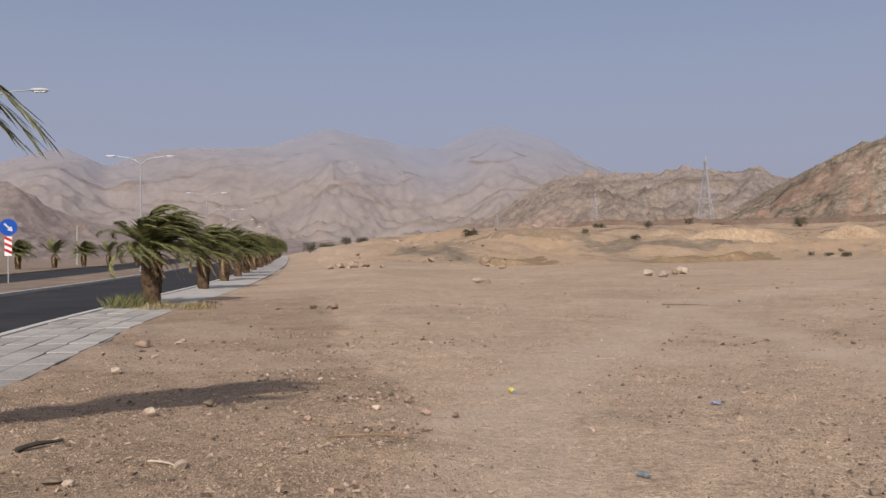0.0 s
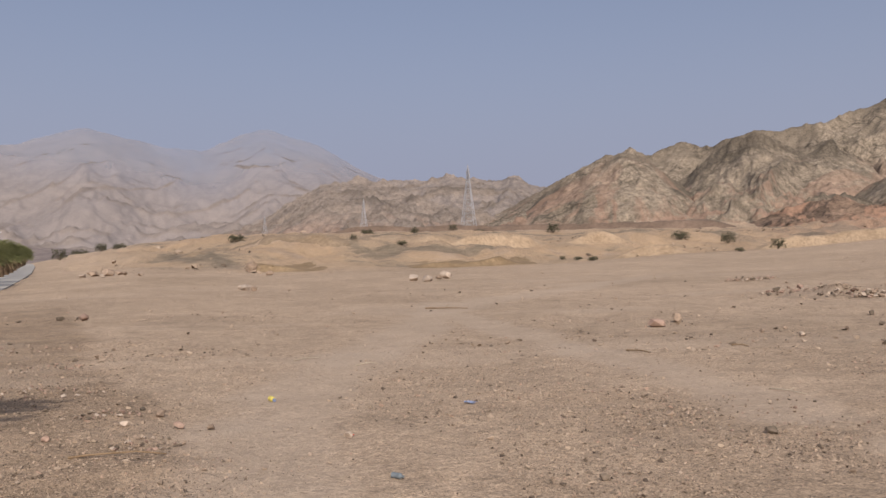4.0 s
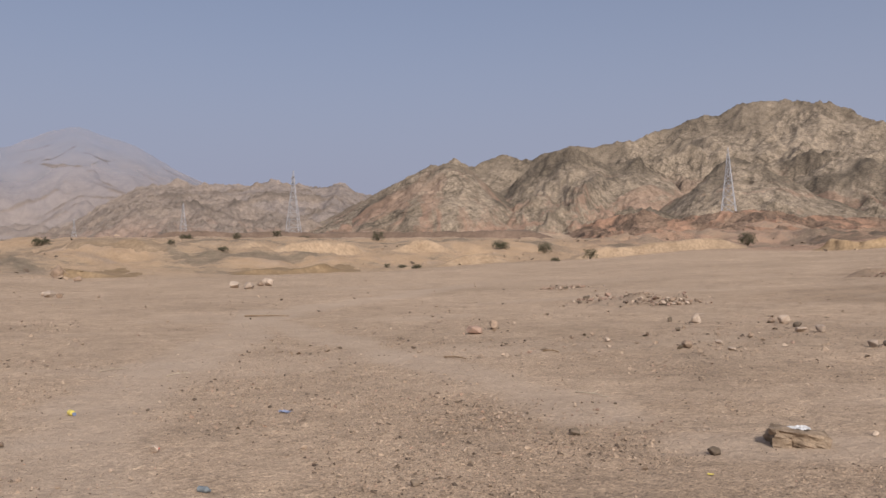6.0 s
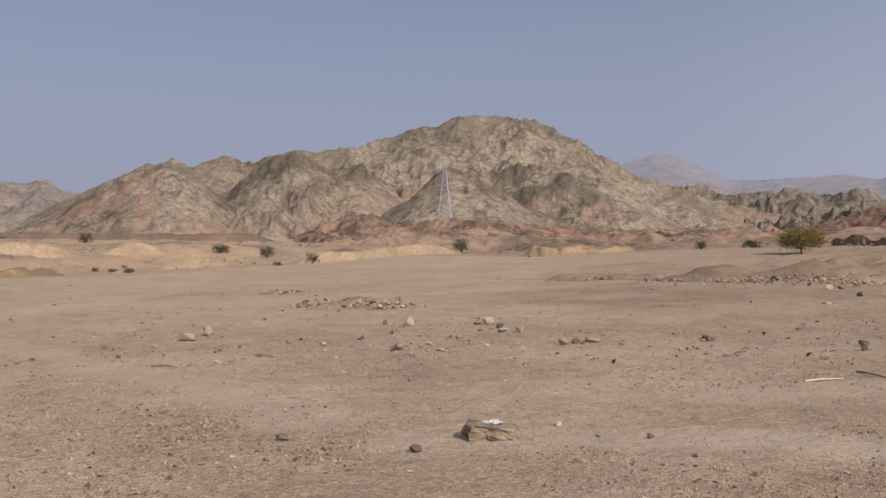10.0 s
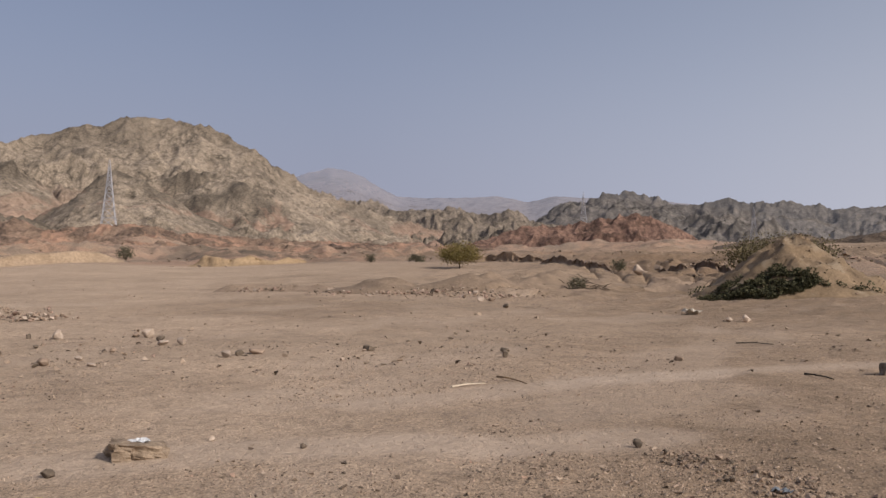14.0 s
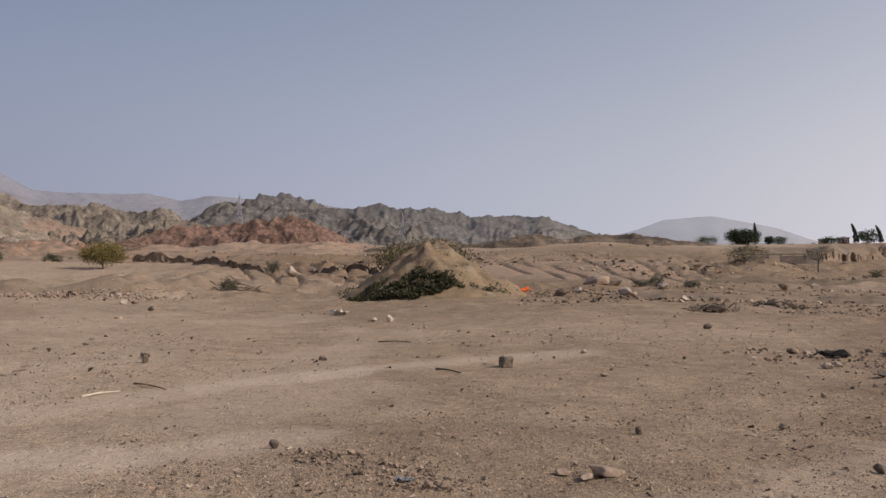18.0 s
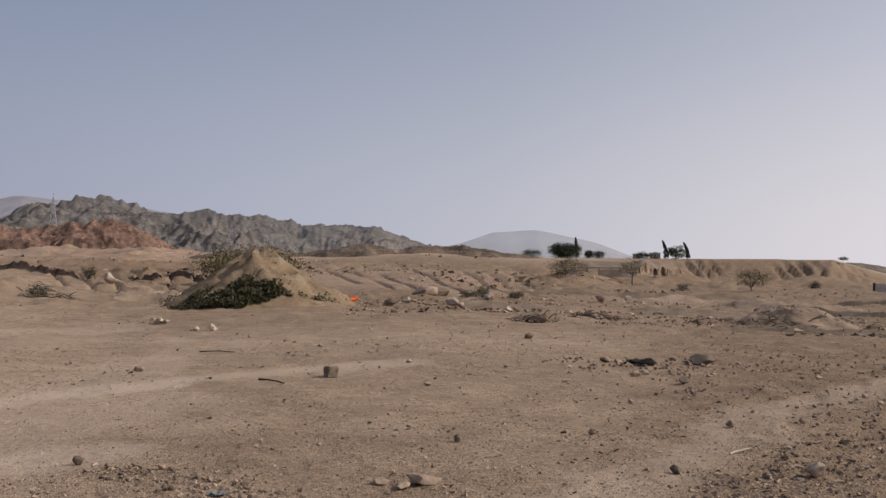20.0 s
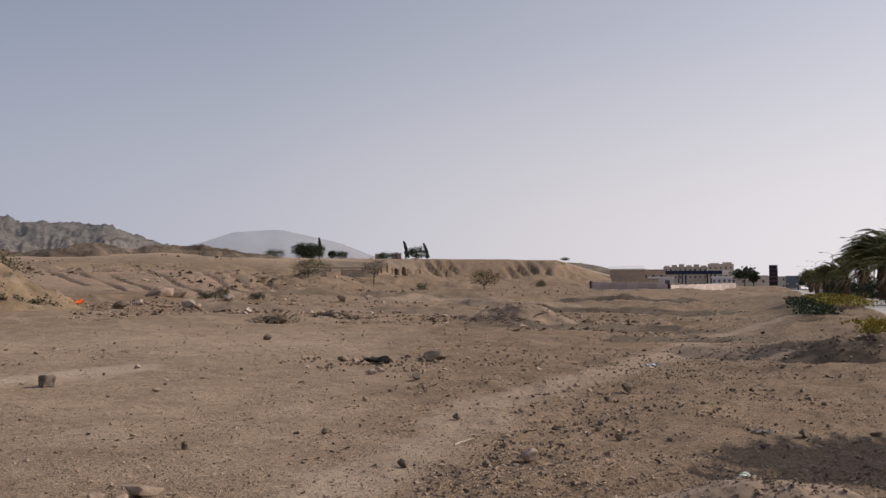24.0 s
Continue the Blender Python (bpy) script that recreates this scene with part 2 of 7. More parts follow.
def ground_height(x, y, fine=True):
    x, y = np.asarray(x, float), np.asarray(y, float)
    z, d, az, d1, d2, d3 = macro(x, y)
    # low swells, gullied banks and rough hill feet
    far = smooth(20, 90, d)
    z = z + far * 0.5 * (fbm(x / 22, y / 22, 4, 3) - 0.5) * 1.6
    bank = smooth(0.0, 0.5, (d - d1) / (d2 - d1)) * (1 - smooth(0.8, 2.0, (d - d2) / (d3 - d2) + 1))
    ramp_side = wash_slope(az, d)
    bank = bank * (1 - 0.9 * ramp_side)
    z = z - bank * (az > -8) * (2.2 * ridged(x / 14, y / 14, 4, 21) + 0.9 * ridged(x / 4.5, y / 4.5, 3, 22)) + bank * (az > -8) * 1.5
    # rain rills down the slopes
    ph = az + 0.065 * d + 1.6 * fbm(x / 26, y / 26, 2, 61)
    rill = np.clip(1.9 - 1.9 * np.abs((ph / 1.5) % 1 - 0.5) / 0.115, 0, 1) * smooth(0.3, 0.55, vnoise(np.floor(ph / 1.5) * 7.7 + 0 * x, d / 24, 66))
    z = z - 0.5 * rill * smooth(71, 74, az) * (1 - smooth(102, 106, az)) * smooth(62, 76, d) * (1 - smooth(125, 170, d))
    ph = az + 0.07 * d + 1.0 * fbm(x / 14, y / 14, 3, 63)
    rill = np.clip(1 - np.abs((ph / 0.75) % 1 - 0.5) / 0.36, 0, 1) * smooth(0.2, 0.65, fbm(x / 9, y / 9, 3, 64))
    z = z - 1.9 * rill * smooth(111, 113.5, az) * (1 - smooth(122, 124, az)) * smooth(0, 0.4, (d - d2) / (d3 - d2)) * (1 - smooth(0.9, 1.3, (d - d2) / (d3 - d2)))
    foot = smooth(0.1, 0.6, (d - d2) / (d3 - d2)) * smooth(28, 36, az) * (1 - smooth(78, 85, az))
    z = z + foot * (9 * (ridged(x / 70, y / 70, 5, 8) - 0.62) + 4.2 * (ridged(x / 19, y / 19, 5, 9) - 0.6))
    hump = smooth(32, 38, az) * (1 - smooth(60, 68, az)) * smooth(1.03, 1.2, d / d1) * (1 - smooth(200, 240, d))
    z = z + hump * (4.0 * (ridged(x / 24, y / 24, 4, 85) - 0.55) + 1.2 * (ridged(x / 7, y / 7, 3, 86) - 0.5))
    rough = smooth(26, 45, d) * (1 - smooth(130, 190, d)) * smooth(56, 72, az) * (1 - smooth(128, 136, az)) * (1 - 0.9 * ramp_side * smooth(68, 80, d))
    z = z + rough * (0.8 * (ridged(x / 6.5, y / 6.5, 5, 91) - 0.62) * smooth(0.38, 0.56, fbm(x / 20, y / 20, 3, 92)) + 0.24 * (ridged(x / 1.9, y / 1.9, 3, 93) - 0.5))
    if fine:
        near = 1 - smooth(60, 200, d)
        stony = smooth(104, 118, az) * smooth(6, 8, d) + 0.5 * (1 - smooth(-4, 3, az)) * (1 - smooth(16, 30, d))
        z = z + near * stony * (0.16 * (ridged(x / 1.7, y / 1.7, 4, 66) - 0.5) + 0.05 * (ridged(x / 0.45, y / 0.45, 3, 67) - 0.5))
        z = z + near * (0.10 * (fbm(x / 3.1, y / 3.1, 4, 5) - 0.5) + 0.035 * (fbm(x / 0.5, y / 0.5, 3, 6) - 0.5))
    off, lev = to_road(x, y)
    w = smooth(0.05, 0.55, off) * (1 - smooth(60, 120, off)) * (off > -1e8)
    return z * (1 - w) + (lev - 0.3) * w



# ---- mesh helpers ----
def grid_mesh(name, P, mats, closed=False, uv=None):
    """A mesh from a rows x columns x 3 array of points."""
    r, c = P.shape[:2]
    idx = np.arange(r * c).reshape(r, c)
    if closed:
        idx = np.concatenate([idx, idx[:, :1]], 1)
    q = np.stack([idx[:-1, :-1], idx[:-1, 1:], idx[1:, 1:], idx[1:, :-1]], -1).reshape(-1, 4)
    me = bpy.data.meshes.new(name)
    me.vertices.add(r * c)
    me.vertices.foreach_set("co", P.reshape(-1).astype(np.float32))
    me.loops.add(q.size)
    me.loops.foreach_set("vertex_index", q.reshape(-1).astype(np.int32))
    me.polygons.add(len(q))
    me.polygons.foreach_set("loop_start", np.arange(0, q.size, 4, dtype=np.int32))
    me.polygons.foreach_set("loop_total", np.full(len(q), 4, np.int32))
    me.polygons.foreach_set("use_smooth", np.ones(len(q), bool))
    me.update()
    me.validate()
    for m in mats:
        me.materials.append(m)
    return me


def raw_mesh(name, verts, faces, mat, smooth_faces=False):
    me = bpy.data.meshes.new(name)
    me.from_pydata([tuple(v) for v in verts], [], [tuple(f) for f in faces])
    if smooth_faces:
        me.polygons.foreach_set("use_smooth", np.ones(len(me.polygons), bool))
    me.materials.append(mat)
    me.update()
    return me


def part(name, bm, mat, parent=None, label="", smooth_faces=False):
    """Links a bmesh as one mesh object, under a thing or a part where one is given."""
    me = bpy.data.meshes.new(name)
    bm.to_mesh(me)
    bm.free()
    if smooth_faces:
        me.polygons.foreach_set("use_smooth", np.ones(len(me.polygons), bool))
    me.materials.append(mat)
    ob = new(name, me)
    ob.parent = parent
    return tagged(ob, label)


def box(bm, x0, x1, y0, y1, z0, z1, bevel=0.0, m=None):
    out = bmesh.ops.create_cube(bm, size=1)
    mm = Matrix.Translation(((x0 + x1) / 2, (y0 + y1) / 2, (z0 + z1) / 2)) @ Matrix.Diagonal((x1 - x0, y1 - y0, z1 - z0, 1))
    bmesh.ops.transform(bm, matrix=mm, verts=out["verts"])
    if bevel:
        es = list({e for v in out["verts"] for e in v.link_edges})
        out = bmesh.ops.bevel(bm, geom=es, offset=bevel, segments=1, affect="EDGES")
    if m is not None:
        bmesh.ops.transform(bm, matrix=m, verts=out["verts"])
    return out


def tube(bm, pts, radii, sides=6, cap=True):
    """A tapered tube along pts."""
    rings = []
    pts = [Vector(p) for p in pts]
    for i, p in enumerate(pts):
        t = (pts[min(i + 1, len(pts) - 1)] - pts[max(i - 1, 0)]).normalized()
        a = t.cross(Vector((0, 0, 1)) if abs(t.z) < 0.9 else Vector((1, 0, 0))).normalized()
        b = t.cross(a)
        rings.append([bm.verts.new(p + radii[i] * (math.cos(2 * math.pi * k / sides) * a + math.sin(2 * math.pi * k / sides) * b)) for k in range(sides)])
    for r0, r1 in zip(rings, rings[1:]):
        for k in range(sides):
            bm.faces.new((r0[k], r0[(k + 1) % sides], r1[(k + 1) % sides], r1[k]))
    if cap:
        bm.faces.new(rings[0][::-1])
        bm.faces.new(rings[-1])


# ---- ground ----
def ground_material():
    m, n, l, b = material("desert_gravel", 0.95)
    v = coords(n)
    big = noise_tex(n, l, v, 0.09, 6, 0.6, 0.6)
    mid = noise_tex(n, l, v, 0.7, 6, 0.65)
    fine = noise_tex(n, l, v, 14, 5, 0.7)
    c = ramp(n, l, big, [(0.25, (0.355, 0.267, 0.188)), (0.5, (0.43, 0.323, 0.23)), (0.75, (0.48, 0.36, 0.257))])
    c = mix(n, l, 0.75, c, ramp(n, l, mid, [(0.3, grey(0.86)), (0.65, grey(1.1))]), "MULTIPLY")
    # kinds of soil; the third also carries shade of the backlit side
    att = n.new("ShaderNodeAttribute")
    att.attribute_name = "soil"
    s = n.new("ShaderNodeSeparateColor")
    l.new(att.outputs["Color"], s.inputs[0])
    streak = noise_tex(n, l, v, 0.05, 6, 0.65, 1.5)
    ochre = ramp(n, l, streak, [(0.36, (0.17, 0.138, 0.1)), (0.42, (0.22, 0.172, 0.122)), (0.46, (0.34, 0.252, 0.17)), (0.56, (0.40, 0.282, 0.178)), (0.66, (0.38, 0.285, 0.205))])
    rust = ramp(n, l, streak, [(0.38, (0.09, 0.065, 0.05)), (0.45, (0.19, 0.122, 0.088)), (0.5, (0.33, 0.195, 0.132)), (0.58, (0.22, 0.16, 0.118)), (0.70, (0.13, 0.10, 0.075))])
    soil_shade = ramp(n, l, mid, [(0.3, (0.156, 0.107, 0.067)), (0.7, (0.25, 0.173, 0.108))])
    pale = ramp(n, l, mid, [(0.3, (0.42, 0.325, 0.243)), (0.7, (0.482, 0.376, 0.284))])
    edge = ramp(n, l, noise_tex(n, l, v, 0.8, 5, 0.7), [(0.25, grey(0.6)), (0.6, grey(1.0))])
    for ch, col in ((0, ochre), (1, rust), (2, soil_shade)):
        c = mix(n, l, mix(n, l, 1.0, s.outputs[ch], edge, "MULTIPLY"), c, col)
    c = mix(n, l, 0.75, c, ramp(n, l, noise_tex(n, l, v, 2.1, 5, 0.75, 0.4), [(0.34, grey(0.7)), (0.47, grey(0.98)), (0.66, grey(1.17))]), "MULTIPLY")
    c = mix(n, l, 0.5, c, ramp(n, l, noise_tex(n, l, v, 0.22, 5, 0.7, 0.6), [(0.36, grey(0.82)), (0.5, grey(1.0)), (0.66, grey(1.1))]), "MULTIPLY")
    # pebbles of three sizes lying in the dust
    heights = []
    stony = ramp(n, l, noise_tex(n, l, v, 0.35, 5, 0.65), [(0.35, grey(0.15)), (0.62, grey(1.0))])
    for size, thin, strength in ((70, 0.42, 0.85), (30, 0.36, 0.85), (11, 0.26, 0.7)):
        vo = n.new("ShaderNodeTexVoronoi")
        vo.inputs["Scale"].default_value = size
        vo.inputs["Randomness"].default_value = 1.0
        l.new(v, vo.inputs["Vector"])
        sc = n.new("ShaderNodeSeparateColor")
        l.new(vo.outputs["Color"], sc.inputs[0])
        tone = ramp(n, l, sc.outputs[0], [(0.0, (0.36, 0.34, 0.33)), (0.35, (0.62, 0.58, 0.55)), (0.6, (1.0, 0.96, 0.92)), (0.85, (1.3, 1.28, 1.24)), (1.0, (1.6, 1.58, 1.55))])
        disc = ramp(n, l, vo.outputs["Distance"], [(thin * 0.75, grey(1)), (thin * 1.25, grey(0))])
        few = ramp(n, l, sc.outputs[1], [(0.42, grey(0)), (0.46, grey(1))])
        cover = mix(n, l, 1.0, mix(n, l, 1.0, disc, few, "MULTIPLY"), stony, "MULTIPLY")
        heights.append(cover)
        c = mix(n, l, mix(n, l, 1.0, cover, grey(strength), "MULTIPLY"), c, mix(n, l, 1.0, c, tone, "MULTIPLY"))
    c = mix(n, l, 0.8, c, ramp(n, l, fine, [(0.3, grey(0.58)), (0.55, grey(1.0)), (0.75, grey(1.34))]), "MULTIPLY")
    c = mix(n, l, 0.8, c, ramp(n, l, noise_tex(n, l, v, 42, 3, 0.7), [(0.34, grey(0.6)), (0.5, grey(1.0)), (0.66, grey(1.35))]), "MULTIPLY")
    c = mix(n, l, att.outputs["Alpha"], c, mix(n, l, 0.6, pale, ramp(n, l, fine, [(0.3, grey(0.75)), (0.75, grey(1.15))]), "MULTIPLY"))
    l.new(c, b.inputs["Base Color"])
    crust = ramp(n, l, noise_tex(n, l, v, 3.2, 6, 0.72, 0.8), [(0.25, grey(0)), (0.8, grey(2.4))])
    bump(n, l, b, mix(n, l, 1.0, mix(n, l, 0.35, mix(n, l, 0.5, heights[1], heights[0]), fine), crust, "ADD"), 0.8, 0.02)
    return m


TRACKS = [([(8.4, 31.7), (5.7, 22.9), (3.6, 17.6), (2.1, 14.1), (1.1, 11.2), (0.6, 8.6), (0.2, 5)], 0.75), ([(7.2, 27.1), (6.8, 21.1), (6.7, 16.4), (6.7, 12.8), (6.4, 10.0), (6, 8)], 0.6), ([(7.2, 27.1), (10.3, 32.1), (16.2, 37.7), (26.7, 49), (39, 58)], 1.0),
          ([(6.0, 6.2), (7.2, 5.4), (8.3, 4.4), (8.9, 3.0), (10.1, 1.9)], 0.5), ([(10.6, 5.7), (13.2, 4.7), (16, 2.9), (18.5, 0.2), (20, -2.3)], 0.55), ([(7.2, -2.2), (9.7, -4.6), (12.6, -6.8), (14.7, -9.5), (18, -13.7), (25, -22), (28, -28)], 0.55)]


def off_line(x, y, pts):
    """Distance from a broken line."""
    best = np.full(np.shape(x), 1e9)
    for (ax, ay), (bx, by) in zip(pts, pts[1:]):
        t = np.clip(((x - ax) * (bx - ax) + (y - ay) * (by - ay)) / ((bx - ax) ** 2 + (by - ay) ** 2), 0, 1)
        best = np.minimum(best, np.hypot(x - ax - t * (bx - ax), y - ay - t * (by - ay)))
    return best


def track(x, y):
    """How worn the ground is by wheels and feet."""
    w = 0.0
    wob = fbm(x / 1.3, y / 1.3, 4, 52)
    for pts, width in TRACKS:
        w = np.maximum(w, 1 - smooth(width * 0.5, width * 1.5, off_line(x, y, pts) + (wob - 0.5) * 1.2 * width))
    return w


def windrow_side(x, y):
    """1 on the stony side of the graded edge beside the road."""
    yy = np.clip(y, 3, 60)
    return smooth(-0.35, 0.35, np.interp(yy, [3, 6.4, 7.7, 9.3, 12.5, 16.2, 24.6, 51], [0.6, 0.3, 0.1, -0.2, -0.8, -1.8, -3.0, -8.0]) - x + 0.8 * (fbm(x, y, 3, 58) - 0.5)) * (y > 0)


def soil_masks(x, y):
    """How much ochre, rust, dark brown soil with painted shade, and pale dust lies at each place."""
    z, d, az, d1, d2, d3 = macro(x, y)
    wob = fbm(x / 30, y / 30, 4, 40)
    past = smooth(-0.25, 0.25, (d - d1) / (d2 - d1) + (wob - 0.5) * 0.8)
    ochre = past * smooth(-8, -2, az) * (1 - smooth(33, 46, az + 14 * (wob - 0.5))) * (1 - 0.7 * smooth(0.1, 0.5, (d - d2) / (d3 - d2)))
    ochre = np.maximum(ochre, past * smooth(48, 50, az) * (1 - smooth(55, 58, az)) * (1 - smooth(0.0, 0.3, (d - d2) / (d3 - d2))) * 0.9)
    rust = past * smooth(30, 42, az + 14 * (wob - 0.5)) * (1 - smooth(80, 90, az)) * (0.35 + 0.7 * wob)
    soil_shade = smooth(0.5, 0.72, fbm(x / 9, y / 6, 4, 44)) * 0.55 * smooth(30, 60, az) * (1 - smooth(60, 110, d)) * smooth(16, 26, d)
    # darker towards the sun's bearings: brown soil plus backlit shade put into the colour
    soil_shade = np.maximum(soil_shade, (0.3 * smooth(50, 64, az) + 0.7 * smooth(60, 84, az)) * smooth(18, 34, d) * (1 - smooth(170, 260, d)) * (0.7 + 0.6 * wob))
    soil_shade = np.maximum(soil_shade, smooth(56, 88, az) * (1 - smooth(20, 34, d)) * (0.6 + 0.6 * wob))
    soil_shade = np.maximum(soil_shade, smooth(100, 116, az) * (1 - smooth(230, 300, d)))
    soil_shade = np.maximum(soil_shade, 0.18 * smooth(.5, .65, fbm(x / 2.5, y / 2.5, 4, 46)) * (1 - smooth(18, 30, d)) * smooth(8, 20, az))
    soil_shade = np.maximum(soil_shade, 0.55 * windrow_side(x, y) * (1 - smooth(25, 45, d)))
    soil_shade = soil_shade * (1 - 0.6 * wash_slope(az, d)) * (1 - smooth(146, 176, az))
    soil_shade = soil_shade + (0.35 - soil_shade) * (1 - smooth(1.0, 4.0, d))
    rust = np.maximum(rust, 0.6 * wash_slope(az, d))
    pale = track(x, y) * 0.6 * (1 - smooth(40, 70, d)) * (1 - 0.3 * smooth(90, 105, az)) + 0.35 * smooth(.6, .75, fbm(x / 6, y / 3, 4, 53)) * (1 - smooth(40, 80, d)) * (1 - smooth(95, 110, az))
    return np.stack([np.clip(ochre, 0, 1), np.clip(rust, 0, 1), np.clip(soil_shade, 0, 1), np.clip(pale, 0, 1)], -1)


az_cols = np.radians(np.concatenate([np.arange(-36, 148, 0.2), np.arange(148, 324, 4.0)]))
radii = np.concatenate([[0.0, 0.4, 1.0, 1.8, 2.5], np.geomspace(3.0, 16, 120), np.geomspace(16, 340, 245)[1:], np.geomspace(340, 4700, 45)[1:]])
GX, GY = radii[:, None] * np.sin(az_cols), radii[:, None] * np.cos(az_cols)
GZ = ground_height(GX, GY)
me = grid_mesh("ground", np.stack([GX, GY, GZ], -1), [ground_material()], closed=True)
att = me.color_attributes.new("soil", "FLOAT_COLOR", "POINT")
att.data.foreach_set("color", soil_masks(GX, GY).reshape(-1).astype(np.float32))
ground = tagged(new("ground", me), "stony pinkish-tan desert gravel plain with pale tracks", "ground", kind="structure")


def on_grid(table, x, y, rows=None, cols=None):
    """Reads a table laid over the ground's rings and spokes."""
    rows, cols = radii if rows is None else rows, np.degrees(az_cols) if cols is None else cols
    az = (np.degrees(np.arctan2(x, y)) + 36) % 360 - 36
    i = np.interp(np.hypot(x, y), rows, np.arange(len(rows)))
    j = np.interp(az, cols, np.arange(len(cols)))
    i0, j0 = np.minimum(i.astype(int), len(rows) - 2), np.minimum(j.astype(int), len(cols) - 2)
    u, v = i - i0, j - j0
    return (table[i0, j0] * (1 - u) + table[i0 + 1, j0] * u) * (1 - v) + (table[i0, j0 + 1] * (1 - u) + table[i0 + 1, j0 + 1] * u) * v


def surface(x, y):
    return on_grid(GZ, np.asarray(x, float), np.asarray(y, float))


def spot(az, d):
    """A place on the ground by its bearing and distance from the first eye."""
    x, y = d * math.sin(radians(az)), d * math.cos(radians(az))
    return Vector((x, y, float(surface([x], [y])[0])))


# ---- hills ----
def rock_material(name, dark, mid, light, scale, bands=0.3, veil=0.0, veil_top=None, upright=0.55, tint=None, relief=1.2, mottle=1.0, cracks=0.0):
    m, n, l, b = material(name, 0.95)
    v = coords(n)
    big = noise_tex(n, l, v, scale, 7, 0.65, 0.8)
    small = noise_tex(n, l, v, scale * 11, 7, 0.72)
    tiny = noise_tex(n, l, v, scale * 45, 5, 0.7)
    veins = noise_tex(n, l, v, scale * 2.6, 6, 0.65, 1.4, (1, 1, upright))
    c = ramp(n, l, big, [(0.32, mid), (0.55, light), (0.7, mid)])
    c = mix(n, l, bands, c, ramp(n, l, veins, [(0.40, dark), (0.47, mid), (0.6, light)]))
    c = mix(n, l, 0.9 * mottle, c, ramp(n, l, small, [(0.34, grey(0.45)), (0.5, grey(0.95)), (0.7, grey(1.3))]), "MULTIPLY")
    c = mix(n, l, 0.8 * mottle, c, ramp(n, l, tiny, [(0.36, grey(0.55)), (0.5, grey(1.0)), (0.68, grey(1.25))]), "MULTIPLY")
    if cracks:
        # joints between blocks of rock
        warp = n.new("ShaderNodeVectorMath")
        warp.operation = "MULTIPLY_ADD"
        tn = n.new("ShaderNodeTexNoise")
        tn.inputs["Scale"].default_value, tn.inputs["Detail"].default_value = cracks * 0.6, 5.0
        l.new(v, tn.inputs["Vector"])
        l.new(tn.outputs["Color"], warp.inputs[0])
        warp.inputs[1].default_value = (1.3 / cracks, 1.3 / cracks, 1.3 / cracks)
        l.new(v, warp.inputs[2])
        tall = n.new("ShaderNodeMapping")
        tall.inputs["Scale"].default_value = (1.0, 1.0, 0.45)
        l.new(warp.outputs[0], tall.inputs["Vector"])
        where = ramp(n, l, noise_tex(n, l, v, cracks * 0.22, 5, 0.65, 0.6), [(0.44, grey(0.08)), (0.62, grey(0.75))])
        for size in (cracks * 0.8, cracks * 2.9):
            vo = n.new("ShaderNodeTexVoronoi")
            vo.feature = "DISTANCE_TO_EDGE"
            vo.inputs["Scale"].default_value = size
            l.new(tall.outputs[0], vo.inputs["Vector"])
            c = mix(n, l, where, c, mix(n, l, 1.0, c, ramp(n, l, vo.outputs["Distance"], [(0.0, grey(0.3)), (0.06, grey(0.8)), (0.2, grey(1.05))]), "MULTIPLY"))
    att = n.new("ShaderNodeAttribute")
    att.attribute_name = "crest"
    c = mix(n, l, mix(n, l, 1.0, att.outputs["Fac"], ramp(n, l, small, [(0.3, grey(0.3)), (0.6, grey(0.95))]), "MULTIPLY"), c, mix(n, l, 0.5, dark, ramp(n, l, tiny, [(0.3, grey(0.5)), (0.7, grey(1.4))]), "MULTIPLY"))
    l.new(c, b.inputs["Base Color"])
    bump(n, l, b, mix(n, l, 0.4, small, tiny), 0.9, relief * 0.012 / scale)
    if tint:
        # patches of another rock, by height
        sep = n.new("ShaderNodeSeparateXYZ")
        l.new(v, sep.inputs[0])
        low = n.new("ShaderNodeMapRange")
        low.inputs["From Min"].default_value, low.inputs["From Max"].default_value = tint[1], tint[2]
        low.inputs["To Min"].default_value, low.inputs["To Max"].default_value = 1.0, 0.0
        l.new(sep.outputs[2], low.inputs["Value"])
        spots = ramp(n, l, noise_tex(n, l, v, tint[3], 7, 0.7, 1.0), [(0.50, grey(0)), (0.56, grey(0.8))])
        c = mix(n, l, mix(n, l, 1.0, low.outputs[0], spots, "MULTIPLY"), c, mix(n, l, 0.8, tint[0], ramp(n, l, small, [(0.34, grey(0.6)), (0.7, grey(1.3))]), "MULTIPLY"))
        l.new(c, b.inputs["Base Color"])
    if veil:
        # haze put into the material: part see-through, so the dusty sky behind shows
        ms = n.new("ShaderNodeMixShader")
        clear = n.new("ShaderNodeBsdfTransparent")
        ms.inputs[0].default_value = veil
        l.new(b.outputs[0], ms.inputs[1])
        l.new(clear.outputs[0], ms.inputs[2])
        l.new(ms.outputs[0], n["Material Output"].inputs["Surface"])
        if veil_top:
            # the imitated haze thickens towards the crest
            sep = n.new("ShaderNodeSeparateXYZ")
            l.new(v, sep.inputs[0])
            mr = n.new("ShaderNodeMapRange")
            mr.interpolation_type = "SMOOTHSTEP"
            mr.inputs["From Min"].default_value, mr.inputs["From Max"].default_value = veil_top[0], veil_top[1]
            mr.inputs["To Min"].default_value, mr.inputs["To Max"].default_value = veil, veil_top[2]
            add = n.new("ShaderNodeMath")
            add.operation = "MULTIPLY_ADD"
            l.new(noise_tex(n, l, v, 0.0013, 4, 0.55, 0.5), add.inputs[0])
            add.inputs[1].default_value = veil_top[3]
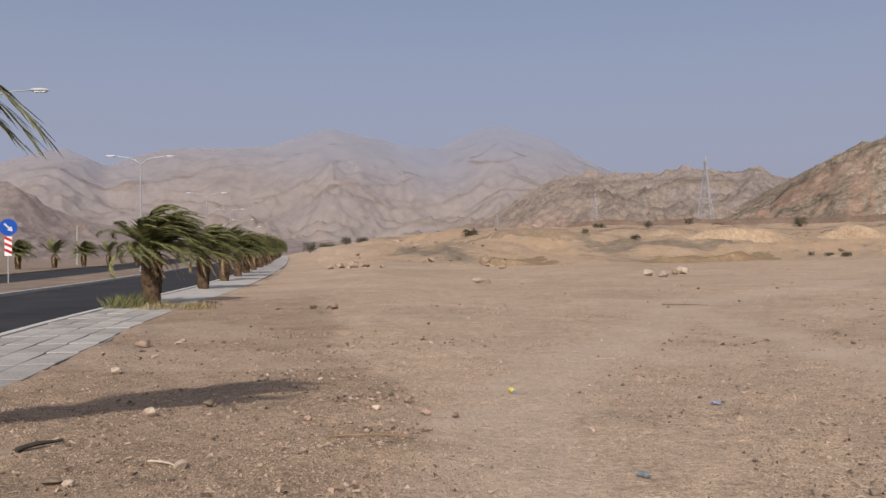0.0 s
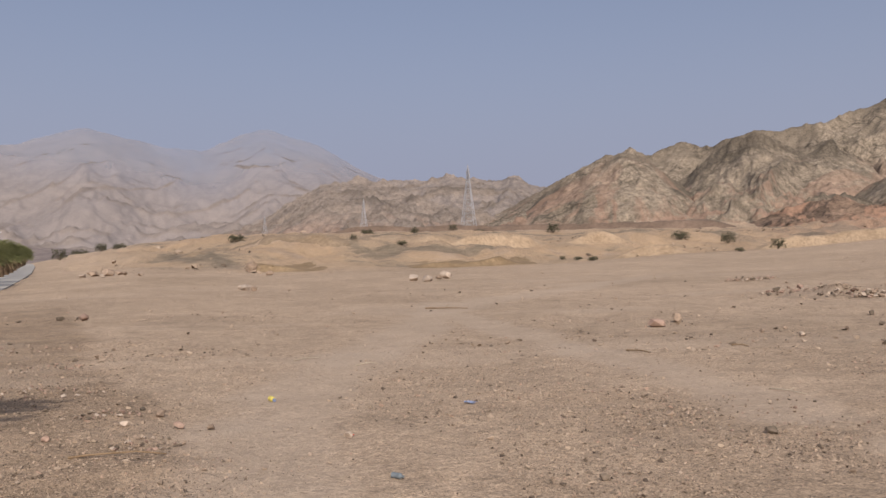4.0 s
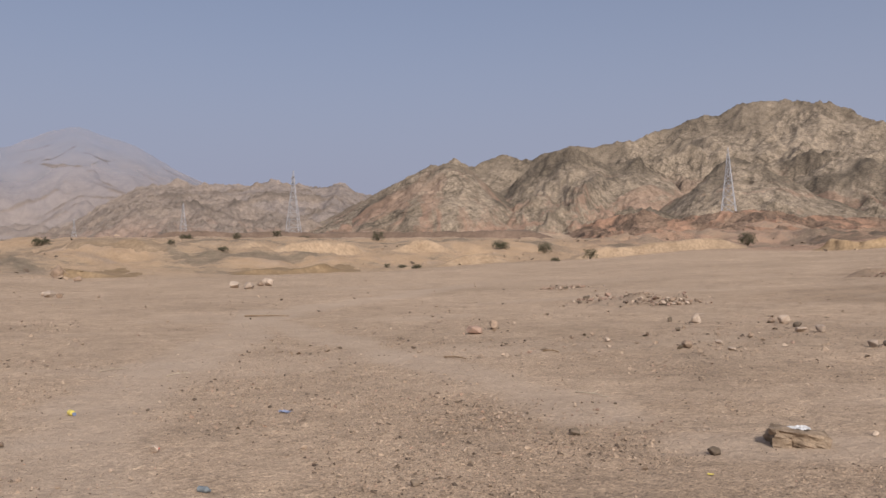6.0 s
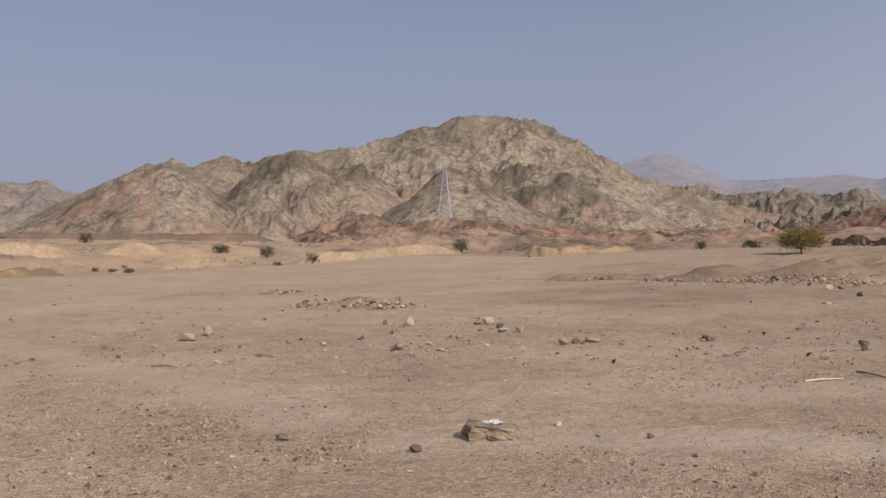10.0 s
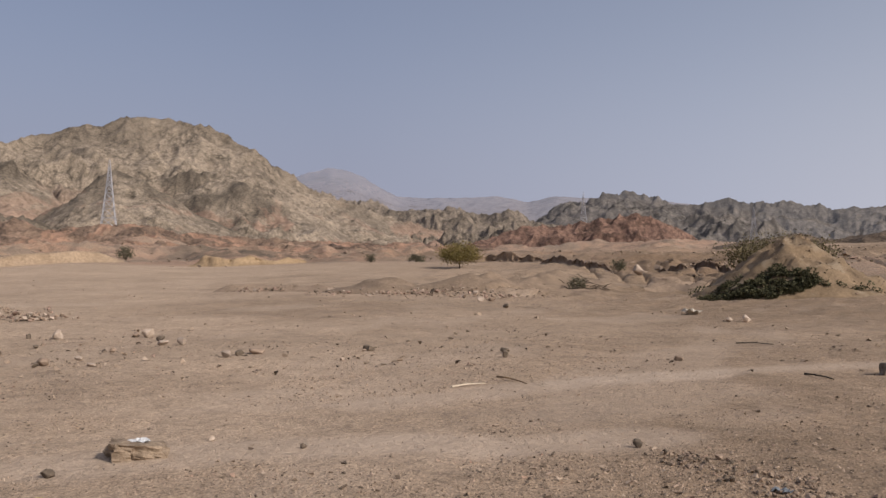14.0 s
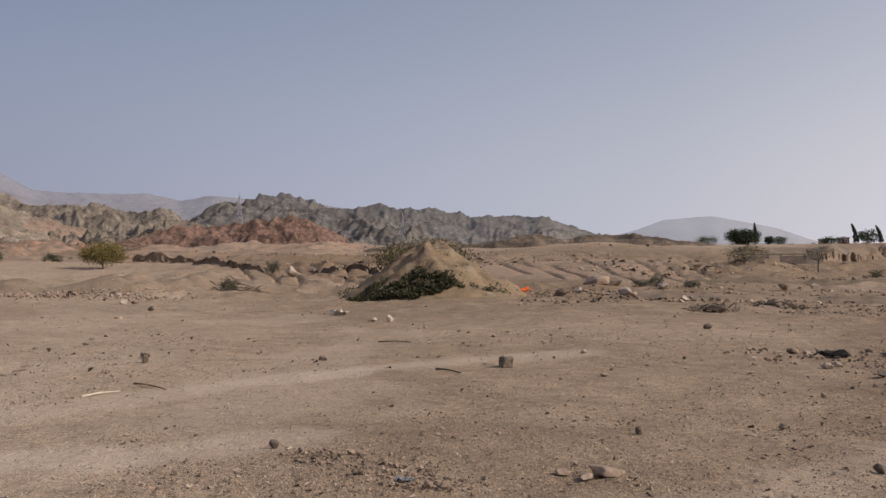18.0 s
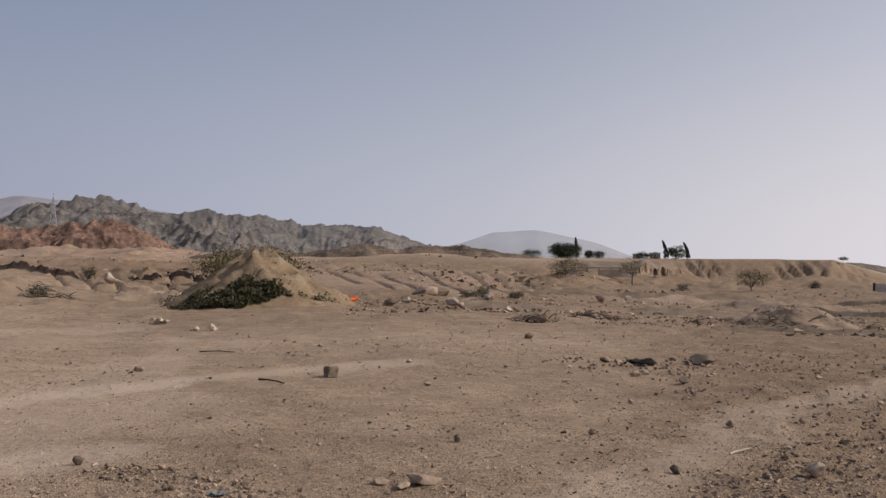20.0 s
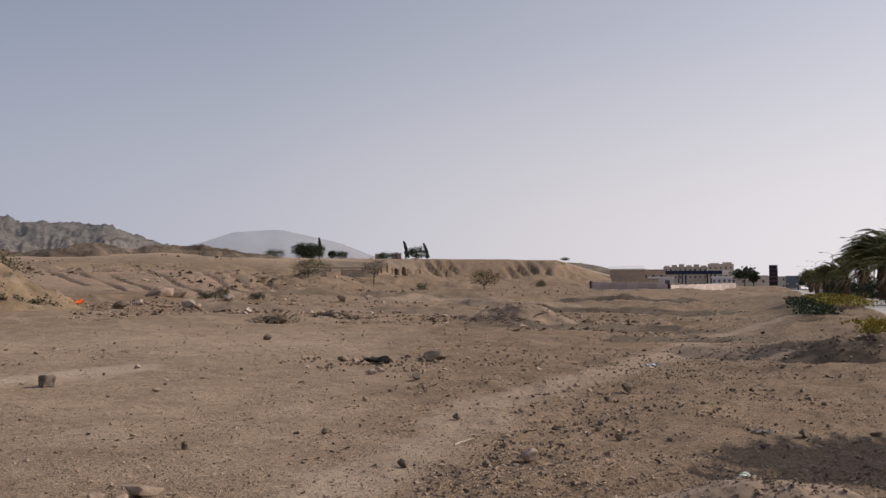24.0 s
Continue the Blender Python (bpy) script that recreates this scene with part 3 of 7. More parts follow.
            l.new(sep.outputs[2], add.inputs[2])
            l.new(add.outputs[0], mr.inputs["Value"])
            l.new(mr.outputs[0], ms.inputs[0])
    return m


def hill_range(name, skyline, near, far, foot_el, mat, seed, gully, cell, step=0.1, rows=150, crag=0.02, power=1.1, sink=6.0, back=1.25, rim=0.0, detail=0.0):
    """A range of hills: skyline is (bearing, degrees above the eye's level); it climbs from the distance near to the crest at far."""
    sk = np.array(skyline, float)
    az = np.arange(sk[0, 0], sk[-1, 0] + 1e-6, step)
    el = np.interp(az, sk[:, 0], sk[:, 1])
    k = max(1, int(0.35 / step))
    el = np.convolve(np.pad(el, k, mode="edge"), np.ones(2 * k + 1) / (2 * k + 1), "valid")
    u = np.linspace(0, 1, rows)
    if back > 1:
        u = np.concatenate([u, np.linspace(1.02, back, max(6, rows // 6))])
    A, U = np.meshgrid(np.radians(az), u)
    crest = far * (1 + 0.10 * (fbm(az / 6, az * 0 + seed, 3, seed) - 0.5))
    D = near + (crest[None, :] - near) * U
    X, Y = D * np.sin(A), D * np.cos(A)
    zc = EYE + crest * np.tan(np.radians(el))
    zb = EYE + near * math.tan(radians(foot_el)) - sink
    rise = np.maximum(zc - zb, 1.0)[None, :]
    P = np.where(U <= 1, np.clip(U, 0, 1) ** power, 1 - (U - 1) * 1.6)
    wx, wy = cell * 0.8 * (fbm(X / cell / 1.5, Y / cell / 1.5, 3, seed + 70) - 0.5), cell * 0.8 * (fbm(X / cell / 1.5, Y / cell / 1.5, 3, seed + 80) - 0.5)
    R = ridged((X + wx) / cell, (Y + wy) / cell, 6, seed)
    body = np.clip(U, 0, 1)
    Z = zb + rise * P - gully * rise * (1 - R) * np.clip(np.sin(np.pi * body ** 0.8), 0, 1) ** 0.7
    Z = Z + rise * crag * 2 * (ridged(X / cell * 4.3, Y / cell * 4.3, 4, seed + 5) - 0.6) * smooth(0.02, 0.2, body)
    if detail:
        broken = smooth(0.35, 0.6, fbm(X / 60, Y / 60, 3, seed + 15))
        Z = Z + detail * smooth(0.04, 0.15, body) * (0.35 + 0.65 * broken) * ((ridged(X / 21, Y / 21, 3, seed + 16) - 0.6) * 1.6 + 0.9 * (ridged(X / 7.5, Y / 7.5, 2, seed + 17) - 0.55))
    me = grid_mesh(name, np.stack([X, Y, Z], -1), [mat])
    # darker weathered rock along the ridge crests
    R2 = ridged(X / cell * 2.1 + 7, Y / cell * 2.1, 4, seed + 9)
    crest = np.clip(0.6 * smooth(0.78, 0.9, R) + 0.3 * smooth(0.77, 0.88, R2), 0, 1) * smooth(0.08, 0.3, body)
    if rim:
        crest = np.maximum(crest, rim * smooth(0.89, 0.97, U + 0.22 * (fbm(X / 22, Y / 22, 4, seed + 12) - 0.5)) * smooth(0.3, 0.5, fbm(X / 45, Y / 45, 3, seed + 13)))
    me.attributes.new("crest", "FLOAT", "POINT").data.foreach_set("value", crest.reshape(-1).astype(np.float32))
    return tagged(new(name, me), kind="structure")


near_rock = rock_material("olive_tan_rock", (0.05, 0.042, 0.033), (0.225, 0.182, 0.137), (0.335, 0.272, 0.205), 0.016, 0.3, tint=((0.31, 0.2, 0.145), 30, 85, 0.012), relief=2.4, mottle=0.95, cracks=0.085)
# nearer hills: a veil of 0.04 to 0.10 imitates light haze
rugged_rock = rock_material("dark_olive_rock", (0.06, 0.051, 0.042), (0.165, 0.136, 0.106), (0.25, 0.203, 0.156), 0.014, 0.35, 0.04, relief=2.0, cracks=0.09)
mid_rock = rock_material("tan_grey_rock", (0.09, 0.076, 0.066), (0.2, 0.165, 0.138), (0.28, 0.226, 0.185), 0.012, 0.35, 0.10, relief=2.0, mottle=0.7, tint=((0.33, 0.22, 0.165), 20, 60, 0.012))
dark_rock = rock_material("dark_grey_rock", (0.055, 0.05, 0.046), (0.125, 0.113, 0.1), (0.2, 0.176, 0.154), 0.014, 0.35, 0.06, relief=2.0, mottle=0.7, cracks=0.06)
rust_rock = rock_material("rust_red_rock", (0.06, 0.04, 0.031), (0.16, 0.095, 0.07), (0.26, 0.16, 0.118), 0.05, 0.6, relief=2.5, cracks=0.2)
# far ranges: haze painted as pale, low-contrast colour and see-through tops
dust_haze_rock = rock_material("dust_hazed_rock", (0.15, 0.125, 0.112), (0.225, 0.19, 0.17), (0.27, 0.227, 0.202), 0.0036, 0.2, 0.1, (420, 1010, 0.8, 520), 0.16, relief=1.3, mottle=0.2)
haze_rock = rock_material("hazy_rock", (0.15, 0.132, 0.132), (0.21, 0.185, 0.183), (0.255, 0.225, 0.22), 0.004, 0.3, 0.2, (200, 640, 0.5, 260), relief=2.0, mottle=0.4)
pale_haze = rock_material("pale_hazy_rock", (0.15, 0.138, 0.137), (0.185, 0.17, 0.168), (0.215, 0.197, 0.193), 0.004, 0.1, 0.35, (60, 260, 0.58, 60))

h = hill_range("backdrop_dusty_range", [(-75, 5), (-50, 6.5), (-35, 6), (-26.5, 5.8), (-24.7, 6.5), (-23, 6.85), (-20.7, 5.8), (-19, 6.5), (-17, 7.0), (-13.7, 7.1), (-10.9, 7.3), (-8.8, 8.0), (-7, 8.45), (-5.2, 8.0), (-2.3, 7.35), (-.1, 7.2), (1.8, 8.15), (3.6, 8.6), (5.4, 8.1), (7.2, 7.5), (9, 6.4), (10.7, 5.55), (14, 4), (20, 2.5)], 2300, 4200, 0.2, dust_haze_rock, 11, 0.3, 420, 0.15, 130, 0.012, back=1.0)
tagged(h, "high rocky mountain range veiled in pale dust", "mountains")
# this spur's haze is a tenth of transparency in its rock
left_rock = rock_material("dark_hazed_rock", (0.11, 0.09, 0.085), (0.19, 0.156, 0.146), (0.26, 0.213, 0.197), 0.006, 0.4, 0.10, relief=2.5, mottle=0.55)
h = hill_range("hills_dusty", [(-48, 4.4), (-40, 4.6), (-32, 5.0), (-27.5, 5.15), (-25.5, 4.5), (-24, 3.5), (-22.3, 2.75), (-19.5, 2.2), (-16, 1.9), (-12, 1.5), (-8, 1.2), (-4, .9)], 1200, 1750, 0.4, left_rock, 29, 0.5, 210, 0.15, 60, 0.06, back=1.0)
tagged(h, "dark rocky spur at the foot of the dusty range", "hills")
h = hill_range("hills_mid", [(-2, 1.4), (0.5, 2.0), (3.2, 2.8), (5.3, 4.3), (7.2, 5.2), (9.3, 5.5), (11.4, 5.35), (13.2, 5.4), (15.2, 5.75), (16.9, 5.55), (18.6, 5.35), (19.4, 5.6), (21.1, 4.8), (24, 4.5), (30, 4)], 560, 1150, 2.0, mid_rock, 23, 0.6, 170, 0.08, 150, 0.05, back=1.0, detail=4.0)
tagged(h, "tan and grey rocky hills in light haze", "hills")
h = hill_range("mountain_main", [(14, 1.9), (17, 2.4), (19.5, 3.7), (21.3, 4.6), (23.1, 5.5), (25, 6.5), (26.8, 6.98), (28, 6.5), (30, 7.25), (31.7, 6.95), (34.4, 7.8), (35.7, 7.55), (38, 8.05), (40, 8.7), (42.4, 9.35), (43.6, 9.25), (44.7, 9.75), (46.3, 10), (49.2, 9.85), (50.7, 9.3), (52.5, 8.2), (54.3, 7.1), (56.1, 5.85), (57.9, 5.2), (61, 4.2), (66, 3.0)], 390, 900, 2.4, near_rock, 37, 0.85, 185, 0.07, 190, 0.035, rim=0.45, detail=3.6)
tagged(h, "barren olive-tan rocky mountain with dark gullies", "mountain")
# spurs standing in front of the main crest
SPUR = "steep olive-tan rocky spur of the mountain"
for k, (sk, near, far) in enumerate((([(20.2, 3.2), (21.18, 4.23), (22.77, 5.32), (24.95, 6.54), (26.61, 6.95), (27.87, 6.37), (29.14, 5.19), (30.85, 3.9), (32, 2.8)], 400, 640),
                                    ([(27.6, 3.0), (29.14, 4.32), (31.15, 5.92), (32.89, 7.18), (34.34, 7.74), (35.51, 7.11), (36.68, 6.32), (38.15, 6.96), (39.62, 5.93), (41.08, 4.89), (42.54, 4.0), (44, 2.8)], 395, 700),
                                    ([(38.4, 2.8), (39.89, 3.73), (41.67, 4.89), (42.85, 5.9), (44.18, 6.81), (45.49, 6.15), (47.22, 5.39), (48.66, 4.35), (50.36, 3.59), (52, 2.8)], 380, 600),
                                    ([(45, 3.2), (46.34, 4.24), (48.09, 5.37), (49.54, 6.15), (51.53, 6.29), (53.2, 5.53), (54.86, 4.91), (56.48, 4.02), (58.5, 2.9)], 400, 680))):
    h = hill_range("hills_spur", sk, near, far, 2.3, near_rock, 41 + 7 * k, 0.75, 95, 0.07, 120, 0.035, power=1.25, back=1.12, rim=0.75, detail=2.8)
    tagged(h, SPUR, "hills")
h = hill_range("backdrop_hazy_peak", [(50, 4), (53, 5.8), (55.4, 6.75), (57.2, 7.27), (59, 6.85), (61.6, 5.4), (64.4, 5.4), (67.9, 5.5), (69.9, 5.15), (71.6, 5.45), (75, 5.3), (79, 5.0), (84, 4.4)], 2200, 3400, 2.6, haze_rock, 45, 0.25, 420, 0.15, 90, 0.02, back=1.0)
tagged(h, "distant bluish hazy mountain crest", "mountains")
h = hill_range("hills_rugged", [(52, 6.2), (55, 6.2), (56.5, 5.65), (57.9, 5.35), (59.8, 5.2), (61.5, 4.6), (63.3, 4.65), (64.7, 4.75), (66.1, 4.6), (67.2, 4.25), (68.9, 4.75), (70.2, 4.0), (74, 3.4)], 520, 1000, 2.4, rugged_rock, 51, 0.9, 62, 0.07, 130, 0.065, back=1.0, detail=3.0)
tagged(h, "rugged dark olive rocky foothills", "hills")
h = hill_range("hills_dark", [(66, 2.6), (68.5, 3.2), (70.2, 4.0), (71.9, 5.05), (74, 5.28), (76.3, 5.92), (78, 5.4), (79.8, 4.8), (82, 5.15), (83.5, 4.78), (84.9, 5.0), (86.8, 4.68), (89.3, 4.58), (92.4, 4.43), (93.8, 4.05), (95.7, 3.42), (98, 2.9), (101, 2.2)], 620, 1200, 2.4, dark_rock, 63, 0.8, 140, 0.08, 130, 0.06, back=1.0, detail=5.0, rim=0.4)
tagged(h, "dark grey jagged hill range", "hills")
h = hill_range("hills_rust", [(66, 2.5), (68, 3.0), (70.1, 3.62), (73, 3.8), (76.5, 4.42), (78.6, 3.8), (80.8, 2.6), (84, 2.1)], 300, 400, 2.0, rust_rock, 71, 0.9, 34, 0.07, 130, 0.07, detail=1.6)
tagged(h, "low rust-red rocky hills", "hills")
foot_rock = rock_material("rust_brown_earth", (0.06, 0.044, 0.034), (0.19, 0.13, 0.095), (0.31, 0.215, 0.152), 0.028, 0.6, tint=((0.37, 0.225, 0.153), 30, 60, 0.045), relief=2.5, cracks=0.2)
h = hill_range("hills_foot", [(30, 1.5), (33, 2.0), (34.5, 2.3), (36, 3.0), (37.5, 3.45), (39.5, 3.4), (41, 2.95), (43, 3.3), (45.5, 3.45), (48, 3.1), (51, 2.8), (54, 2.65), (58, 2.5), (62, 2.45), (66, 2.3), (70, 1.9)], 185, 300, 1.2, foot_rock, 91, 0.7, 30, 0.06, 130, 0.1, sink=1.0, detail=1.0, rim=0.4)

tagged(h, "rust and brown gullied foothills", "hills")
mesa_rock = rock_material("brown_earth_slope", (0.07, 0.051, 0.037), (0.14, 0.104, 0.075), (0.215, 0.16, 0.115), 0.03, 0.35, relief=2.0, cracks=0.22)
h = hill_range("hills_mesa", [(80.5, 1.9), (82.5, 2.45), (85.7, 3.1), (87.5, 2.65), (89.2, 2.95), (92.3, 3.4), (94.1, 3.1), (95.9, 3.28), (98.8, 3.28), (101, 2.87), (103.6, 2.53), (107, 2.2)], 165, 225, 1.75, mesa_rock, 97, 0.7, 26, 0.08, 90, 0.06, sink=1.5, detail=0.8, rim=0.5)
tagged(h, "low brown flat-topped earth hills", "hills")
h = hill_range("hills_olive", [(118, 1.8), (120.5, 2.35), (122.3, 2.3), (124, 1.95), (126, 1.5), (128.5, 1.0), (130, .7)], 420, 520, 0.6, rugged_rock, 95, 0.2, 60, 0.1, 50, 0.02)
tagged(h, "low dark olive hill", "hill")
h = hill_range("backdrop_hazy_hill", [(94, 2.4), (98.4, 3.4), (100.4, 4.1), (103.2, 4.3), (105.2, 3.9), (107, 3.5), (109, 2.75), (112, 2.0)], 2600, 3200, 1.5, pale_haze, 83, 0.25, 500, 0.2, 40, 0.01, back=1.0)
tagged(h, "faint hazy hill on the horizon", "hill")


# ---- road ----
asphalt = speckled("asphalt", (0.022, 0.022, 0.024), (0.05, 0.048, 0.047), 0.35, 0.85, 0.006, 60)
concrete = speckled("paving_concrete", (0.29, 0.27, 0.245), (0.39, 0.37, 0.34), 1.2, 0.9, 0.004, 14)
kerb_stone = speckled("kerb_stone", (0.38, 0.36, 0.33), (0.5, 0.48, 0.45), 2.0, 0.9, 0.004, 10)
dirt = speckled("median_dirt", (0.14, 0.105, 0.08), (0.25, 0.19, 0.14), 0.7, 0.95, 0.03, 12)


def strip(name, o0, o1, z0, z1, mat, thick=0.3, i0=0, i1=None):
    """A solid strip beside the pavement's inner edge, from offset o0 to o1."""
    L, S, Zs = edge_line[i0:i1], edge_side[i0:i1], edge_z[i0:i1]
    a, b = L + S * o0, L + S * o1
    P = np.stack([np.column_stack([a, Zs + z0 - thick]), np.column_stack([a, Zs + z0]), np.column_stack([b, Zs + z1]), np.column_stack([b, Zs + z1 - thick])], 0)
    me = grid_mesh(name, P, [mat])
    me.polygons.foreach_set("use_smooth", np.zeros(len(me.polygons), bool))
    return tagged(new(name, me), kind="structure")


tagged(strip("road", 2.72, 9.8, -0.10, -0.10, asphalt), "dark grey asphalt carriageway", "road")
tagged(strip("pavement", 0.0, 2.5, -0.03, -0.03, concrete), "pale concrete slab pavement", "pavement")
tagged(strip("kerb", 2.5, 2.72, 0.012, 0.012, kerb_stone), "pale concrete kerb", "kerb")
tagged(strip("kerb_median", 9.8, 10.05, 0.05, 0.05, kerb_stone), "dusty concrete median kerb", "kerb")
tagged(strip("median", 10.05, 14.0, 0.03, 0.10, dirt), "bare dirt median strip", "median")
tagged(strip("kerb_median_far", 14.0, 14.25, 0.05, 0.05, kerb_stone), "dusty concrete median kerb", "kerb")
tagged(strip("road_far", 14.25, 22.0, -0.10, -0.10, asphalt), "dark grey asphalt carriageway", "road")
tagged(strip("verge_far", 22.0, 60.0, 0.0, 0.0, dirt), "bare dirt verge", "verge")


# ---- shared pieces for the things ----
def hull(seed, sx=1.0, sy=1.0, sz=0.7, points=16, rough=0.25):
    """An angular stone about one metre wide that sits on its base."""
    rnd = random.Random(seed)
    bm = bmesh.new()
    for _ in range(points):
        v = Vector((rnd.gauss(0, 1), rnd.gauss(0, 1), rnd.gauss(0, 1))).normalized() * (0.5 * (1 - rough * rnd.random()))
        bm.verts.new((v.x * sx, v.y * sy, v.z * sz))
    res = bmesh.ops.convex_hull(bm, input=bm.verts)
    bmesh.ops.delete(bm, geom=[g for g in res["geom_interior"] if isinstance(g, bmesh.types.BMVert)], context="VERTS")
    return bm


def worn_stone(seed, sx, sy, sz, bevel=0.05, relief=0.05):
    """A larger rock: an angular body with chipped, softened edges and an uneven surface."""
    bm = hull(seed, sx, sy, sz, 18, 0.2)
    bmesh.ops.bevel(bm, geom=list(bm.edges), offset=bevel * min(sx, sy, sz), segments=2, affect="EDGES", profile=0.6)
    bmesh.ops.triangulate(bm, faces=list(bm.faces))
    bmesh.ops.subdivide_edges(bm, edges=[e for e in bm.edges if e.calc_length() > 0.15 * sx], cuts=1, use_grid_fill=True)
    for v in bm.verts:
        v.co += v.co.normalized() * relief * (noise.noise(v.co * 4 + Vector((seed, 0, 0))) + 0.5 * noise.noise(v.co * 11)) * min(sx, sz)
    return bm


tan_stone = speckled("tan_stone", (0.2, 0.146, 0.106), (0.35, 0.262, 0.196), 3.0, 0.92, 0.012, 7)
pale_stone = speckled("pale_stone", (0.33, 0.258, 0.2), (0.49, 0.4, 0.325), 3.0, 0.92, 0.01, 7)
dark_stone = speckled("dark_stone", (0.11, 0.086, 0.064), (0.205, 0.16, 0.12), 4.0, 0.9, 0.012, 7)
red_stone = speckled("red_stone", (0.27, 0.18, 0.14), (0.38, 0.27, 0.21), 4.0, 0.92, 0.012, 7)
dry_wood = speckled("dry_wood", (0.13, 0.085, 0.05), (0.26, 0.18, 0.11), 6.0, 0.85, 0.006, 9)
pale_wood = speckled("pale_dry_wood", (0.38, 0.31, 0.23), (0.52, 0.44, 0.34), 6.0, 0.85, 0.006, 9)
black_wood = speckled("charred_wood", (0.03, 0.026, 0.022), (0.08, 0.065, 0.05), 6.0, 0.9, 0.006, 9)
STONES = {"tan": tan_stone, "pale": pale_stone, "dark": dark_stone, "red": red_stone}
WORDS = {"tan": "weathered tan rock lying on the gravel", "pale": "pale cream limestone rock on the gravel", "dark": "dark brown stone lying on the gravel", "red": "reddish stone lying on the gravel"}


def scatter_rocks(rows, group, seed):
    """Rows of bearing, distance, width in metres, height over width, colour."""
    for i, (az, d, w, hw, col) in enumerate(rows):
        rnd = random.Random(seed * 97 + i)
        bm = worn_stone(seed * 31 + i, w, w * rnd.uniform(0.65, 0.95), w * hw * 1.25)
        ob = part("rock", bm, STONES[col], smooth_faces=False)
        p = spot(az, d)
        ob.matrix_world = pose(p.x, p.y, p.z + w * hw * 0.42, rnd.uniform(-8, 8), rnd.uniform(-8, 8), rnd.uniform(0, 360))
        tagged(ob, WORDS[col], "rock", group)


def stick(rows, mat, label, name="stick"):
    """Rows of two ends (bearing, distance each) and a thickness."""
    for i, (a0, d0, a1, d1, r) in enumerate(rows):
        rnd = random.Random(i + 5)
        p, q = spot(a0, d0), spot(a1, d1)
        bm = bmesh.new()
        L = (q - p).length
        n = 7
        pts = [p.lerp(q, k / (n - 1)) + Vector((rnd.uniform(-1, 1), rnd.uniform(-1, 1), 0)) * L * 0.018 for k in range(n)]
        for k, v in enumerate(pts):
            v.z = spot(math.degrees(math.atan2(v.x, v.y)), math.hypot(v.x, v.y)).z + r * 0.9 + 0.02 * math.sin(math.pi * k / (n - 1))
        tube(bm, [v - p for v in pts], [r * (1 - 0.55 * k / (n - 1)) * rnd.uniform(0.85, 1.1) for k in range(n)], 6)
        k = n // 2
        side = Vector((rnd.uniform(-1, 1), rnd.uniform(-1, 1), 0.3)).normalized() * L * 0.14
        tube(bm, [pts[k] - p, pts[k] - p + side], [r * 0.5, r * 0.2], 5)
        ob = part(name, bm, mat)
        ob.location = p
        tagged(ob, label, "stick")


# ---- stones on the plain ----
scatter_rocks([(2.7, 95, 1.7, .75, "tan"), (3.8, 86, .9, .6, "tan"), (13.0, 56, 1.0, .45, "pale"), (13.9, 54.3, 1.2, .35, "pale"), (15.1, 58, 1.05, .5, "pale"), (14.6, 57, .7, .5, "tan"), (2.4, 49.5, .8, .5, "pale"), (2.9, 48.6, .45, .6, "tan"), (2.1, 51, .5, .5, "pale"),
               (42.3, 23.9, .34, .75, "pale"), (40.7, 24.3, .24, .6, "dark"), (47.3, 23.8, .42, .6, "pale"), (46.6, 24, .3, .5, "tan"), (48.3, 21.5, .32, .4, "pale"), (48.1, 22.7, .25, .6, "dark"), (49.4, 21.4, .33, .6, "pale"), (45.5, 20.2, .2, .6, "tan"), (37, 19.1, .23, .5, "pale"), (29.7, 22.3, .36, .75, "tan"), (28.5, 21.2, .5, .45, "red"), (52.2, 18.6, .38, .4, "pale"), (54, 19.3, .4, .4, "tan"), (53, 18.9, .25, .5, "dark")], "stones on the gravel plain", 1)
scatter_rocks([(41.9, 18.2, .3, .55, "tan"), (41.4, 18, .2, .5, "dark"), (61, 19.8, .27, .5, "dark"), (69.6, 19, .25, .6, "dark"), (41.2, 21.5, .18, .6, "dark"), (36, 20.6, .15, .5, "tan"), (34.7, 19.8, .17, .6, "tan"), (43.7, 19, .22, .4, "pale"), (44.5, 17.8, .22, .35, "pale"), (39.4, 20.5, .15, .6, "tan"),
               (77.1, 76, 1.2, .8, "pale"), (76.6, 78, .6, .6, "tan"), (68.4, 56, .9, .5, "dark"), (69.2, 34.2, .35, .5, "dark"), (67.5, 38.6, .45, .5, "pale"), (68.2, 38, .4, .5, "tan"), (96.6, 56.5, 2.5, .27, "tan"), (97.6, 57, 1.8, .33, "tan"), (98.4, 44.4, 1.0, .55, "pale"), (98.9, 44, .7, .5, "tan"), (100.6, 55, 1.1, .4, "pale"), (94.5, 43.8, .9, .5, "dark"), (101.4, 45.6, .7, .55, "dark"), (107.6, 60, .9, .6, "tan"), (109.3, 66, .8, .5, "pale")], "stones on the gravel plain", 2)
scatter_rocks([(108.5, 21.6, .36, .4, "tan"), (114.2, 21.7, .75, .32, "dark"), (113.3, 17.9, .3, .45, "dark"), (110.4, 18.9, .3, .4, "pale"), (110.9, 19.2, .22, .5, "pale"), (103.9, 35.5, 1.0, .35, "dark"), (107.2, 39.2, .9, .4, "dark"),
               (78.8, 9.6, .14, .75, "dark"), (100.6, 10.8, .13, .85, "dark"), (99.2, 8.4, .45, .22, "tan"), (98.1, 8.2, .2, .3, "tan"), (96.6, 8.4, .2, .3, "tan"), (52.7, 9.7, .09, .6, "pale"), (58.4, 9.1, .1, .6, "dark")], "stones on the gravel plain", 3)
